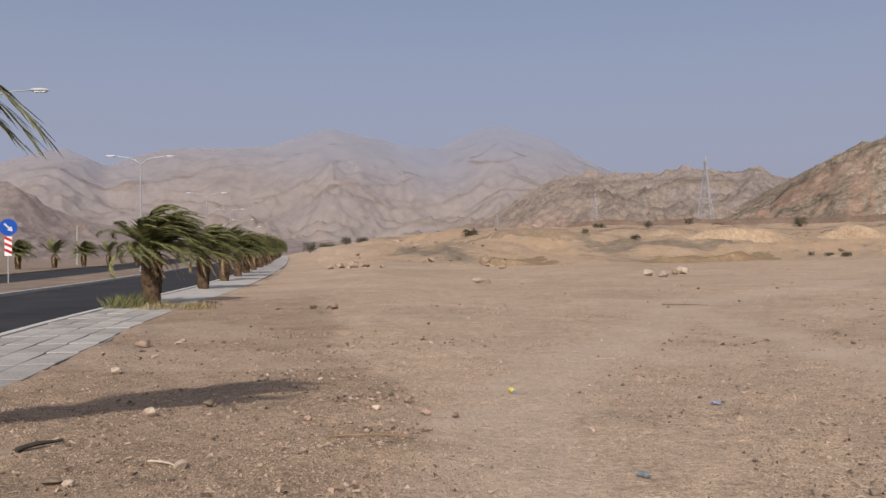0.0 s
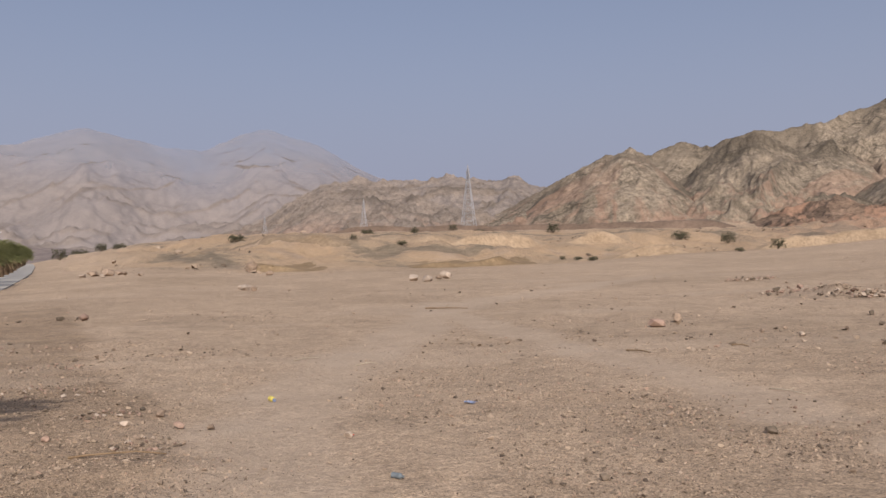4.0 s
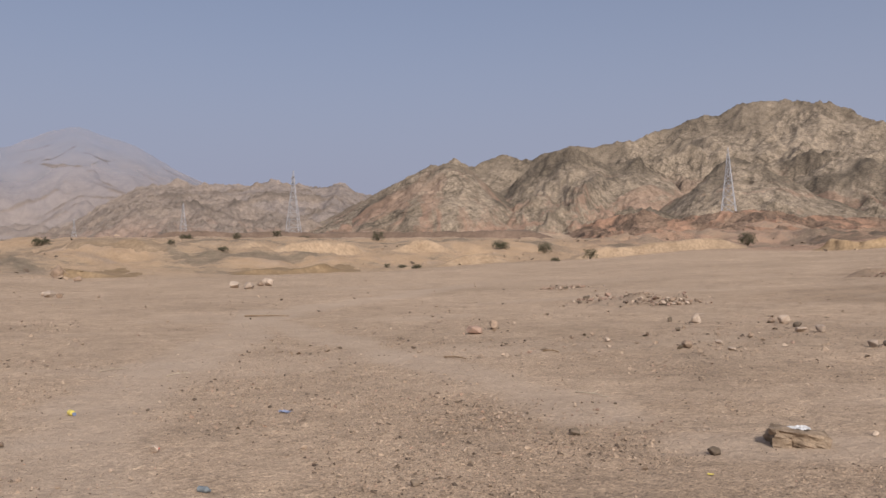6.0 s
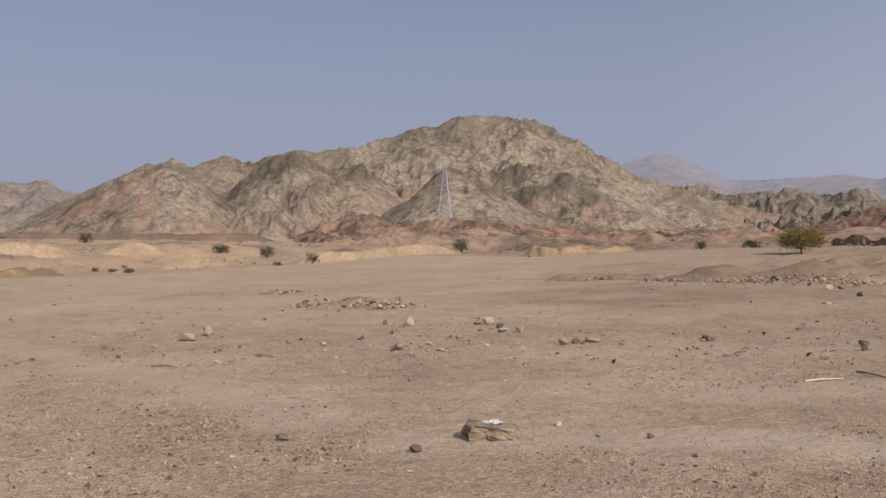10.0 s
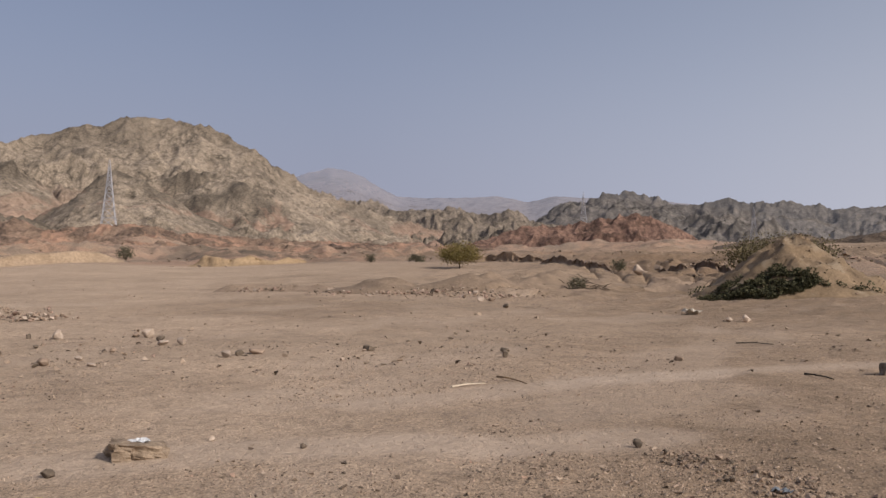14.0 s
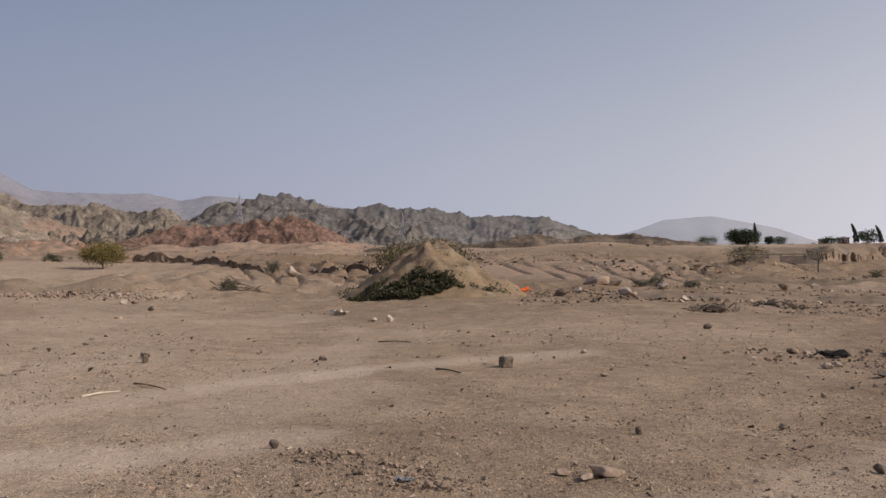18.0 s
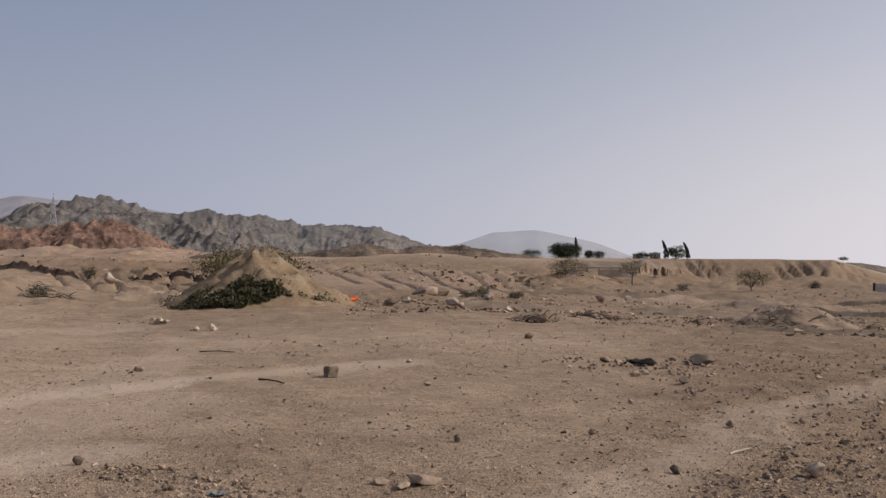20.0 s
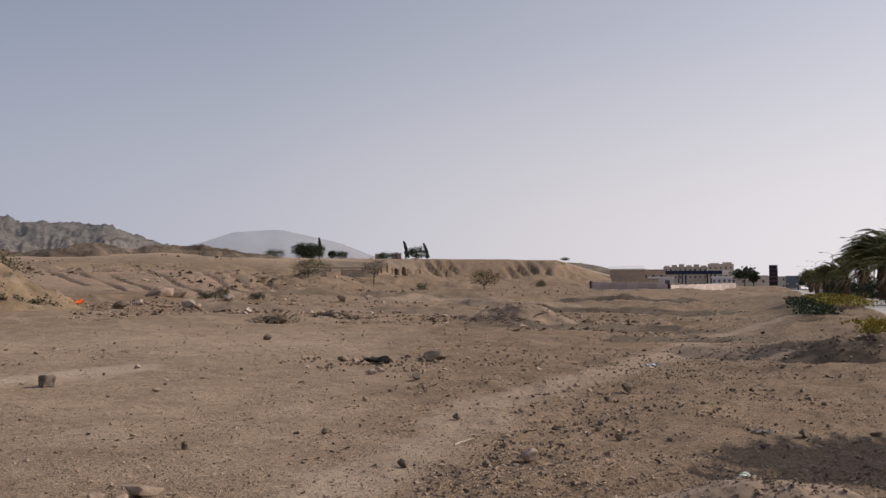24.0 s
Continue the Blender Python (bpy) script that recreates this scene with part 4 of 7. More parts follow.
scatter_rocks([(-14.8, 10.3, .2, .5, "dark"), (9.3, 8.5, .12, .6, "pale"), (-18.1, 10, .24, .5, "pale"), (-20.2, 14.2, .26, .5, "pale"), (-18.6, 18.4, .45, .35, "tan"), (-7.0, 27.6, .4, .5, "red"), (-8.3, 27.9, .3, .5, "dark"), (-1.2, 9.4, .14, .6, "red"), (-22.9, 7.2, .12, .5, "pale"), (-23.8, 7.3, .22, .3, "dark"), (-8.7, 9.3, .12, .5, "red"), (-2.3, 10.1, .2, .5, "tan"), (-16.5, 7.4, .14, .6, "pale"), (-4.3, 9.6, .17, .5, "pale"), (.7, 9.2, .1, .7, "tan"), (25.7, 6.9, .1, .6, "dark"), (29.5, 9.7, .16, .35, "tan"), (35.5, 8.9, .16, .5, "dark"), (44, 8.2, .15, .5, "dark"), (97.9, 16.2, .2, .4, "tan")], "stones on the gravel plain", 4)
scatter_rocks([(82.9, 29.2, .3, .5, "pale"), (83.9, 29.3, .4, .6, "pale"), (80.3, 18.5, .25, .45, "tan"), (69.7, 18.3, .24, .6, "dark"), (60.9, 20, .28, .5, "dark"), (108.5, 11.8, .14, .6, "dark"), (113.7, 9.4, .15, .6, "dark"), (121.2, 9.9, .24, .6, "pale"), (118.6, 9.7, .13, .5, "dark"), (126.2, 16.6, .3, .7, "dark"), (126.1, 11.6, .16, .6, "dark"), (103.6, 27.6, .35, .5, "dark"), (96.4, 20.1, .2, .5, "pale"), (116.3, 12.8, .16, .6, "dark"), (-5.8, 76, 1.5, .4, "tan"), (-6.6, 77, 1.2, .4, "tan"), (-7.2, 75, .8, .4, "pale"), (-5.2, 78, 1.1, .45, "tan"), (-6.1, 74, .6, .5, "pale"), (-4.8, 76, .7, .45, "tan"), (-3.9, 70, .7, .5, "pale")], "stones on the gravel plain", 5)

broken_block = bmesh.new()
box(broken_block, -.24, .2, -.15, .15, -.03, .17, 0)
bmesh.ops.subdivide_edges(broken_block, edges=list(broken_block.edges), cuts=9, use_grid_fill=True)
for v in broken_block.verts:
    k = Vector((v.co.x * 7, v.co.y * 7, v.co.z * 9))
    v.co += Vector((.06 * noise.noise(k) + .03 * noise.noise(k * 2.7), .06 * noise.noise(k + Vector((9, 0, 0))) + .03 * noise.noise(k * 2.7 + Vector((5, 0, 0))), .035 * noise.noise(k + Vector((0, 7, 0)))))
    v.co.x += (.17 - v.co.z) * .35 * (1 if v.co.x > 0 else -.1)
    v.co.z -= max(0, v.co.x - .1) * .25
# a broken block of sandstone with a torn sheet of plastic caught on it
block = tagged(part("boulder", broken_block, speckled("ochre_sandstone", (0.15, 0.11, 0.076), (0.36, 0.277, 0.198), 6.0, 0.95, 0.06, 6)), "broken block of ochre sandstone lying on the gravel", "boulder")
p = spot(48.8, 8.9)
block.matrix_world = pose(p.x, p.y, p.z, 0, 4, -38) @ Matrix.Diagonal((1.1, 1, .85, 1))
plastic = speckled("white_plastic", (0.55, 0.55, 0.55), (0.7, 0.7, 0.7), 5, 0.4, 0.004)
bm = bmesh.new()
bmesh.ops.create_grid(bm, x_segments=8, y_segments=5, size=0.5)
for v in bm.verts:
    v.co = Vector((v.co.x * 0.2, v.co.y * 0.13, 0.025 * noise.noise(v.co * 5) + 0.01))
bmesh.ops.solidify(bm, geom=list(bm.faces), thickness=0.004)
sheet = tagged(part("plastic_sheet", bm, plastic), "crumpled white plastic sheet on the sandstone block", "litter")
sheet.matrix_world = pose(p.x - 0.01, p.y + 0.02, p.z + 0.15, 3, 0, -34)

# a chipped masonry block standing on its side
bm = bmesh.new()
box(bm, -.14, .14, -.1, .1, 0, .22, 0.02)
bmesh.ops.subdivide_edges(bm, edges=list(bm.edges), cuts=5, use_grid_fill=True)
for v in bm.verts:
    k = v.co * 9
    v.co += Vector((.025 * noise.noise(k), .03 * noise.noise(k + Vector((7, 0, 0))), .02 * noise.noise(k + Vector((0, 5, 0)))))
brick_block = tagged(part("masonry_block", bm, speckled("old_masonry", (0.075, 0.056, 0.042), (0.27, 0.215, 0.165), 8, 0.9, 0.03)), "chipped grey-brown masonry block on the gravel", "block")
p = spot(91.8, 17.3)
brick_block.matrix_world = pose(p.x, p.y, p.z - 0.02, 4, 6, 20)

stick([(-7.47, 8.3, -1.81, 8.2, .012), (13.82, 29.5, 16.53, 28.6, .03), (69.38, 15.4, 71.39, 14.5, .019), (26.73, 16.3, 28.16, 16.0, .02), (33, 17.2, 34, 17.1, .02)], dry_wood, "thin dry brown stick on the gravel")
stick([(87.52, 16.9, 89.05, 16.3, .02), (64.3, 45.8, 66.2, 46.8, .09), (-25.63, 8.5, -23.2, 8.8, .03), (83.5, 22.5, 85.6, 22.2, .018)], black_wood, "dark weathered branch lying on the gravel", "branch")
stick([(-18.41, 7.8, -16.6, 7.45, .012), (66.7, 14.1, 68.71, 14.5, .018), (5.57, 15.3, 7.26, 15.7, .012), (9.54, 14.5, 10.93, 14.8, .012), (35.28, 12.0, 37.32, 11.5, .01), (116.5, 10.6, 117.6, 11.0, .012)], pale_wood, "bleached dry stick on the gravel")


def litter(name, az, d, mat, label, size, kind="scrap"):
    p = spot(az, d)
    bm = bmesh.new()
    if kind == "bottle":
        bmesh.ops.create_cone(bm, cap_ends=True, segments=12, radius1=size * .22, radius2=size * .22, depth=size * .7)
        o = bmesh.ops.create_cone(bm, cap_ends=True, segments=12, radius1=size * .22, radius2=size * .09, depth=size * .2)
        bmesh.ops.translate(bm, verts=o["verts"], vec=(0, 0, size * .45))
        o = bmesh.ops.create_cone(bm, cap_ends=True, segments=10, radius1=size * .1, radius2=size * .1, depth=size * .1)
        bmesh.ops.translate(bm, verts=o["verts"], vec=(0, 0, size * .6))
        ob = part(name, bm, mat)
        ob.matrix_world = pose(p.x, p.y, p.z + size * .2, 90, 0, az * 3)
    else:
        bmesh.ops.create_grid(bm, x_segments=7, y_segments=6, size=0.5)
        rnd = random.Random(int(az * 10))
        for v in bm.verts:
            v.co = Vector((v.co.x * size * rnd.uniform(.8, 1.1), v.co.y * size * .6 * rnd.uniform(.8, 1.1), size * .22 * (noise.noise(v.co * 4 + Vector((az, 0, 0))) + .55)))
        bmesh.ops.solidify(bm, geom=list(bm.faces), thickness=size * .015)
        ob = part(name, bm, mat)
        ob.matrix_world = pose(p.x, p.y, p.z + 0.005, 0, 0, az * 7)
    return tagged(ob, label, "litter")


def paint(name, c, rough=0.5):
    return speckled(name, tuple(v * .85 for v in c), c, 3, rough, 0.002)


blue_plastic, yellow_plastic, orange_cloth = paint("blue_plastic", (.2, .24, .36)), paint("yellow_plastic", (.6, .5, .12)), paint("orange_cloth", (.75, .14, .03), .9)
bottle = litter("plastic_bottle", 4.35, 10.9, yellow_plastic, "small yellow plastic bottle with a blue cap", .15, "bottle")
bm = bmesh.new()
bmesh.ops.create_cone(bm, cap_ends=True, segments=10, radius1=.02, radius2=.02, depth=.025)
bmesh.ops.translate(bm, verts=list(bm.verts), vec=(0, 0, .105))
part("bottle_cap", bm, blue_plastic, bottle, "blue cap")
litter("plastic_bottle", 12.5, 6.9, paint("clear_bottle", (.2, .23, .25), .25), "crushed greyish clear plastic bottle", .11, "bottle")
litter("plastic_bag", 17.0, 10.3, blue_plastic, "faded blue plastic scrap on the gravel", .15)
litter("plastic_scrap", 43.9, 7.4, yellow_plastic, "small yellow plastic scrap", .05)
litter("plastic_scrap", 9.5, 8.6, paint("red_plastic", (.55, .08, .06)), "small red plastic scrap", .06)
litter("orange_sheet", 91.3, 45.5, orange_cloth, "crumpled bright orange plastic netting by the dirt mound", 1.7)
can = litter("drink_can", 133.3, 9.2, paint("can_white", (.62, .62, .6), .45), "white plastic bottle with a green band on shaded gravel", .24, "bottle")
bm = bmesh.new()
bmesh.ops.create_cone(bm, cap_ends=False, segments=12, radius1=.054, radius2=.054, depth=.06)
part("band", bm, paint("band_green", (.12, .25, .14)), can, "green printed band")
litter("cardboard_sheet", 80.6, 32.4, paint("cardboard", (.5, .45, .38), .9), "flat pale cardboard sheet on the ground", .9)
litter("cardboard_sheet", 134, 12.3, paint("cardboard_grey", (.28, .25, .21), .9), "flat grey cardboard piece on the ground", .25)
litter("rubber_mat", 110.6, 20.9, paint("black_rubber", (.045, .04, .034), .8), "flattened dark rubber mat between stones", .7)
litter("plastic_bag", 127.5, 21, paint("grey_plastic", (.6, .6, .62), .4), "torn pale plastic bag on the stones", .35)
litter("plastic_scrap", 87.3, 7.9, paint("slate_plastic", (.2, .22, .24), .5), "small dark grey plastic piece in the gravel", .16)


# ---- rubble heaps and mounds ----
def mound(name, az, d, rx, ry, h, mat, seed, label, turn=0.0, ridge=0.0, peak=1.15, category="mound"):
    """A heap of loose earth on the ground."""
    p = spot(az, d)
    n, r = 64, 26
    P = np.zeros((r, n, 3))
    th = np.linspace(0, 2 * math.pi, n, endpoint=False)
    for i in range(r):
        u = i / (r - 1)
        wob = 1 + 0.25 * (fbm(np.cos(th) * 1.6 + seed, np.sin(th) * 1.6, 3, seed) - 0.5)
        X, Y = rx * u * np.cos(th) * wob, ry * u * np.sin(th) * wob
        prof = 1 - u ** peak
        Z = h * prof * (0.85 + 0.3 * fbm(X / rx * 2.2, Y / ry * 2.2, 3, seed + 3)) + h * 0.34 * (ridged(X * 1.1, Y * 1.1, 5, seed + 6) - .55) * (1 - u) ** .3 + ridge * h * np.exp(-(Y / ry / .35) ** 2) * (1 - u) * np.clip(u * 3, 0, 1) * .5
        P[i, :, 0], P[i, :, 1] = X, Y
        P[i, :, 2] = Z - 0.06 * u
    c, s = math.cos(radians(turn)), math.sin(radians(turn))
    W = P.copy()
    W[..., 0], W[..., 1] = c * P[..., 0] - s * P[..., 1] + p.x, s * P[..., 0] + c * P[..., 1] + p.y
    base = surface(W[..., 0], W[..., 1])
    W[..., 2] = P[..., 2] + base
    W -= np.array([p.x, p.y, p.z])
    ob = new(name, grid_mesh(name, W[::-1], [mat], closed=True))
    ob.location = p
    return tagged(ob, label, category)


heap_soil = speckled("heap_soil", (0.19, 0.14, 0.10), (0.32, 0.235, 0.165), 1.3, 0.95, 0.04, 9)
ochre_soil = speckled("ochre_soil", (0.165, 0.117, 0.073), (0.30, 0.214, 0.132), 1.4, 0.95, 0.09, 7, (0.28, 0.215, 0.145))
dark_soil = speckled("dark_soil", (0.10, 0.075, 0.05), (0.2, 0.15, 0.105), 0.9, 0.95, 0.04, 9)

pale_soil = speckled("pale_soil", (0.27, 0.205, 0.15), (0.42, 0.32, 0.235), 1.6, 0.95, 0.04, 9)

big_mound = mound("dirt_mound", 86.2, 46.0, 4.7, 4.7, 2.6, ochre_soil, 6, "tall heap of ochre earth on the plain", 20, .25, 1.15)
mound("dirt_mound", 119.0, 41.0, 2.9, 2.0, .95, heap_soil, 9, "low heap of brown earth and rubble", 40, .3)
mound("dirt_mound", 134.6, 7.5, 1.7, 1.0, .34, heap_soil, 15, "low heap of stony earth beside the pavement", 40, .3)
mound("dirt_mound", 139.0, 22.5, 2.0, 1.2, .5, dark_soil, 16, "bank of brown earth beside the pavement", 30, .4)
STONE_MESHES = []
for i in range(10):
    bm = hull(500 + i, 1, .8, .62, 12, .3)
    me = bpy.data.meshes.new("stone")
    bm.to_mesh(me)
    bm.free()
    me.materials.append((tan_stone, tan_stone, red_stone, dark_stone, pale_stone)[i % 5])
    STONE_MESHES.append(me)


def rubble(name, rows, seed, label, count, size, h, dark=False):
    """A heap of loose stones spread along rows of (bearing, distance, radius)."""
    rnd = random.Random(seed)
    c = spot(rows[0][0], rows[0][1])
    top = tagged(new(name), label, "rubble")
    top.location = c
    spots = []
    for k in range(count):
        az, d, rad = rows[k % len(rows)]
        a, q = rnd.uniform(0, 2 * math.pi), math.sqrt(rnd.random()) * rad
        o = spot(az, d)
        spots.append((o.x + q * math.cos(a), o.y + q * math.sin(a) * .8, 1 - q / rad))
    gz = surface(np.array([s[0] for s in spots]), np.array([s[1] for s in spots]))
    for (x, y, w), z in zip(spots, gz):
        ob = new("stone", rnd.choice([m for k, m in enumerate(STONE_MESHES) if not dark or k % 5 in (0, 1, 3)]))
        s = size * rnd.uniform(.3, 1.0) * (1.7 if rnd.random() < .07 else 1)
        ob.parent = top
        ob.matrix_local = pose(x - c.x, y - c.y, z - c.z + h * w * rnd.random() + s * .16, rnd.uniform(-30, 30), rnd.uniform(-30, 30), rnd.uniform(0, 360)) @ Matrix.Diagonal((s, s, s, 1))
    return top


mound("dirt_mound", 38.9, 32.0, 2.3, 1.5, .36, pale_soil, 19, "low pile of earth under rubble")
rubble("rubble_heap", [(38.8, 32.0, 1.5), (39.8, 31.4, 1.3), (37.8, 32.6, 1.3), (41.3, 31.2, 1.1), (36.2, 33.2, 1.0), (39.2, 30.6, 1.2)], 1, "low heap of broken pale stones on the plain", 300, .25, .42)
rubble("rubble_heap", [(33.9, 45, 1.1), (34.6, 45, .9), (33.2, 44, 1.0)], 2, "small heap of broken pale stones", 90, .26, .2)
rubble("rubble_heap", [(53.2, 50.5, 1.5), (54.4, 50, 1.2), (52.4, 51, 1.2)], 3, "low heap of brown stones and earth", 130, .3, .3)
rubble("rubble_heap", [(58.3, 47, 2.0), (60, 46, 2.0), (61.9, 44.5, 2.0), (63.5, 45, 2.0), (66, 45, 2.0), (68, 41, 1.6)], 4, "long bank of broken stones and earth", 300, .25, .35)
rubble("rubble_heap", [(96, 46, 3), (99, 46, 3), (103, 44, 3), (106, 45, 3), (109, 47, 3), (113, 46, 3), (117, 44, 3)], 5, "spread of broken stones and debris on rough ground", 290, .36, .1)
rubble("rubble_heap", [(108.6, 21, 1.6), (111, 20, 1.8), (114, 21, 1.8), (117, 22, 1.8)], 6, "spread of broken stones round dark rocks", 200, .15, .04)
rubble("rubble_heap", [(122, 24, 2.5), (126, 22, 2.2), (129, 21, 2), (133, 20, 2), (118, 16, 3), (124, 15, 3), (130, 14, 3)], 7, "spread of dark broken stones on the gravel", 280, .12, .03, True)

rubble("rubble_heap", [(81, 9.1, .35), (83, 8.8, .4), (85.6, 8.35, .4), (87.5, 8.0, .4), (89, 7.8, .3)], 8, "broken dark stones in an eroded rut", 190, .085, .02, True)
rubble("rubble_heap", [(-10.4, 13.3, .7), (-7.7, 12.7, .6), (-9, 16.3, .8), (-5.1, 10.5, .4), (-3, 8.7, .35), (-10.2, 19.7, 1.0)], 9, "loose stones along a graded windrow", 260, .085, .02)
rubble("rubble_heap", [(30, 9.5, .8), (36, 8.8, .8), (33, 10.5, 1.0), (26, 11.2, .9), (40, 9.6, .8)], 10, "scatter of broken pinkish stones on the gravel", 240, .05, .01)
rubble("rubble_heap", [(134.4, 7.5, .8), (132.2, 7.4, .5), (136.4, 7.7, .7)], 12, "pale and brown stones on a heap of earth", 220, .1, .3)
rubble("rubble_heap", [(127.4, 19.9, 1.2), (130.5, 25, 1.5), (133.9, 16.5, 1.0), (124.5, 12.2, .8), (129, 14.5, 1.0), (121, 10.5, .8)], 11, "clods and dark stones beside the wheel track", 290, .105, .03, True)


def berm(rows, width, h, seed, mat, label):
    """A rough ridge of pushed-up earth and stones along (bearing, distance) points."""
    pts = spline([spot(a, d)[:2] for a, d in rows], .5)
    t = np.linspace(0, 1, len(pts))
    nx = np.gradient(pts, axis=0)
    nx /= np.linalg.norm(nx, axis=1)[:, None]
    side = np.stack([nx[:, 1], -nx[:, 0]], 1)
    hh = h * (.25 + 1.1 * fbm(pts[:, 0] / 2.3, pts[:, 1] / 2.3, 4, seed)) * np.minimum(1, np.minimum(t, 1 - t) * 9)
    W = []
    for u in np.linspace(-1, 1, 19):
        o = u * width * (.7 + .6 * fbm(pts[:, 0] / 3 + u, pts[:, 1] / 3, 3, seed + 1))
        x, y = pts[:, 0] + side[:, 0] * o, pts[:, 1] + side[:, 1] * o
        prof = max(0.0, 1 - abs(u) ** 1.4)
        W.append(np.stack([x, y, surface(x, y) - .05 + hh * prof * (.55 + .9 * ridged(x * .9, y * .9, 4, seed + 2))], 1))
    W = np.array(W)
    c = np.array([*spot(*rows[0])])
    ob = new("earth_berm", grid_mesh("earth_berm", W - c, [mat]))
    ob.location = c
    return tagged(ob, label, "berm")


BERM = "low rough berm of stony brown earth"
berm([(50.5, 52), (53.4, 51), (56, 50), (58.5, 48)], 1.2, .42, 31, heap_soil, BERM)
berm([(57.5, 49.5), (60, 47.5), (64, 47), (68, 47.5), (72, 51), (76, 56)], 1.7, .7, 32, heap_soil, BERM)
berm([(66, 56), (68.4, 57), (71, 58), (74, 62)], 1.6, .7, 33, heap_soil, BERM)
berm([(77.5, 54), (79.6, 53.5), (82, 52)], 1.5, .85, 34, heap_soil, BERM)
berm([(97, 48), (101, 46), (105, 45), (109, 47.5), (113, 47), (117, 45.5)], 1.8, .45, 35, heap_soil, BERM)
berm([(102, 37), (105, 36.5), (108, 40)], 1.0, .35, 36, heap_soil, BERM)
berm([(128, 27), (131, 25), (134.5, 24), (138, 22)], .9, .26, 37, heap_soil, BERM)
berm([(109, 62), (114, 66), (119, 60), (123, 62)], 2.0, .5, 38, heap_soil, BERM)
berm([(118, 58), (123, 54), (128, 52), (133, 50)], 1.2, .36, 39, dark_soil, BERM)
berm([(116, 38), (121, 36), (127, 37), (132, 35)], 1.0, .3, 40, dark_soil, BERM)
berm([(120, 82), (126, 79), (131, 76)], 1.6, .5, 41, dark_soil, BERM)
berm([(124, 29), (129, 30), (134, 29)], .8, .26, 42, dark_soil, BERM)
berm([(101, 72), (106, 75), (111, 78), (117, 84)], 1.5, .5, 43, dark_soil, BERM)


def eroded_bank(az0, d0, az1, d1, h, seed, mat):
    """An undercut earth bank along a dry wash."""
    n = 220
    p0, p1 = spot(az0, d0), spot(az1, d1)
    t = np.linspace(0, 1, n)
    X, Y = p0.x + (p1.x - p0.x) * t, p0.y + (p1.y - p0.y) * t
    L = math.hypot(p1.x - p0.x, p1.y - p0.y)
    away = np.stack([X, Y], 1) / np.hypot(X, Y)[:, None]
    wig = 2.6 * (fbm(t * L / 5, t * 0 + seed, 4, seed) - .5)
    hh = h * (0.25 + 1.2 * fbm(t * L / 2, t * 0 + 9, 4, seed + 1)) * np.minimum(1, np.minimum(t, 1 - t) * 5) * smooth(.1, .35, fbm(t * L / 7, t * 0 + 4, 3, seed + 2))
    rows = []
    for off, up in ((-1.6, -.15), (-.5, .04), (.0, .1), (.22, .25), (.28, .5), (.26, .75), (.22, .92), (.4, 1.0), (1.2, .97), (3.0, .5), (6.0, -.25)):
        o = off + wig + 2.2 * (fbm(t * L / 1.1 + off * 3, t * 0 + off, 5, seed + 5) - .5)
        x, y = X + away[:, 0] * o, Y + away[:, 1] * o
        rows.append(np.stack([x, y, surface(x, y) + hh * up], 1))
    W = np.array(rows)
    c = np.array([p0.x, p0.y, p0.z])
    ob = new("eroded_bank", grid_mesh("eroded_bank", W - c, [mat]))
    ob.location = p0
    return tagged(ob, "undercut brown earth bank along a dry wash", "bank", kind="structure")


def scarp(rows, h, seed, mat, label, flute=1.4, cut=0.6, back=9.0, lean=1.2):
    """A steep earth face fluted by rain, along (bearing, distance) points, that falls away gently behind."""
    pts = spline([spot(a, d)[:2] for a, d in rows], .35)
    n = len(pts)
    run = np.concatenate([[0], np.cumsum(np.linalg.norm(np.diff(pts, axis=0), axis=1))])
    t = run / run[-1]
    away = pts / np.linalg.norm(pts, axis=1)[:, None]
    zero = run * 0
    ends = np.minimum(1, np.minimum(t, 1 - t) * 7)
    tall = h * ends * smooth(.2, .75, fbm(run / 11, zero + seed, 4, seed)) * 1.25
    groove = np.abs(2 * vnoise(run / flute, zero, seed + 2) - 1) ** .7 + .5 * np.abs(2 * vnoise(run / flute * 2.3, zero, seed + 3) - 1)
    wig = 2.0 * (fbm(run / 8, zero + 3, 3, seed + 4) - .5)
    W = []
    for u, up in ((-.5, -.1), (-.2, .03), (0, .12), (.2, .3), (.4, .5), (.6, .7), (.8, .88), (.95, .97), (1.15, 1.0), (1.6, .98), (3.0, .75), (5.5, .35), (1 + back, -.3)):
        face = max(0.0, 1 - abs(u - .5) / .75)
        o = u * lean + wig + cut * (1.2 - groove) * face + .25 * (fbm(run / .8 + u * 4, zero + u, 3, seed + 5) - .5)
        x, y = pts[:, 0] + away[:, 0] * o, pts[:, 1] + away[:, 1] * o
        W.append(np.stack([x, y, surface(x, y) - .05 + tall * up * (1 - .25 * np.clip(1 - groove, 0, 1) * (up > .9) * (u < 1.5))], 1))
    c = np.array([*spot(*rows[0])])
    ob = new("eroded_scarp", grid_mesh("eroded_scarp", np.array(W) - c, [mat]))
    ob.location = c
    return tagged(ob, label, "bank", kind="structure")


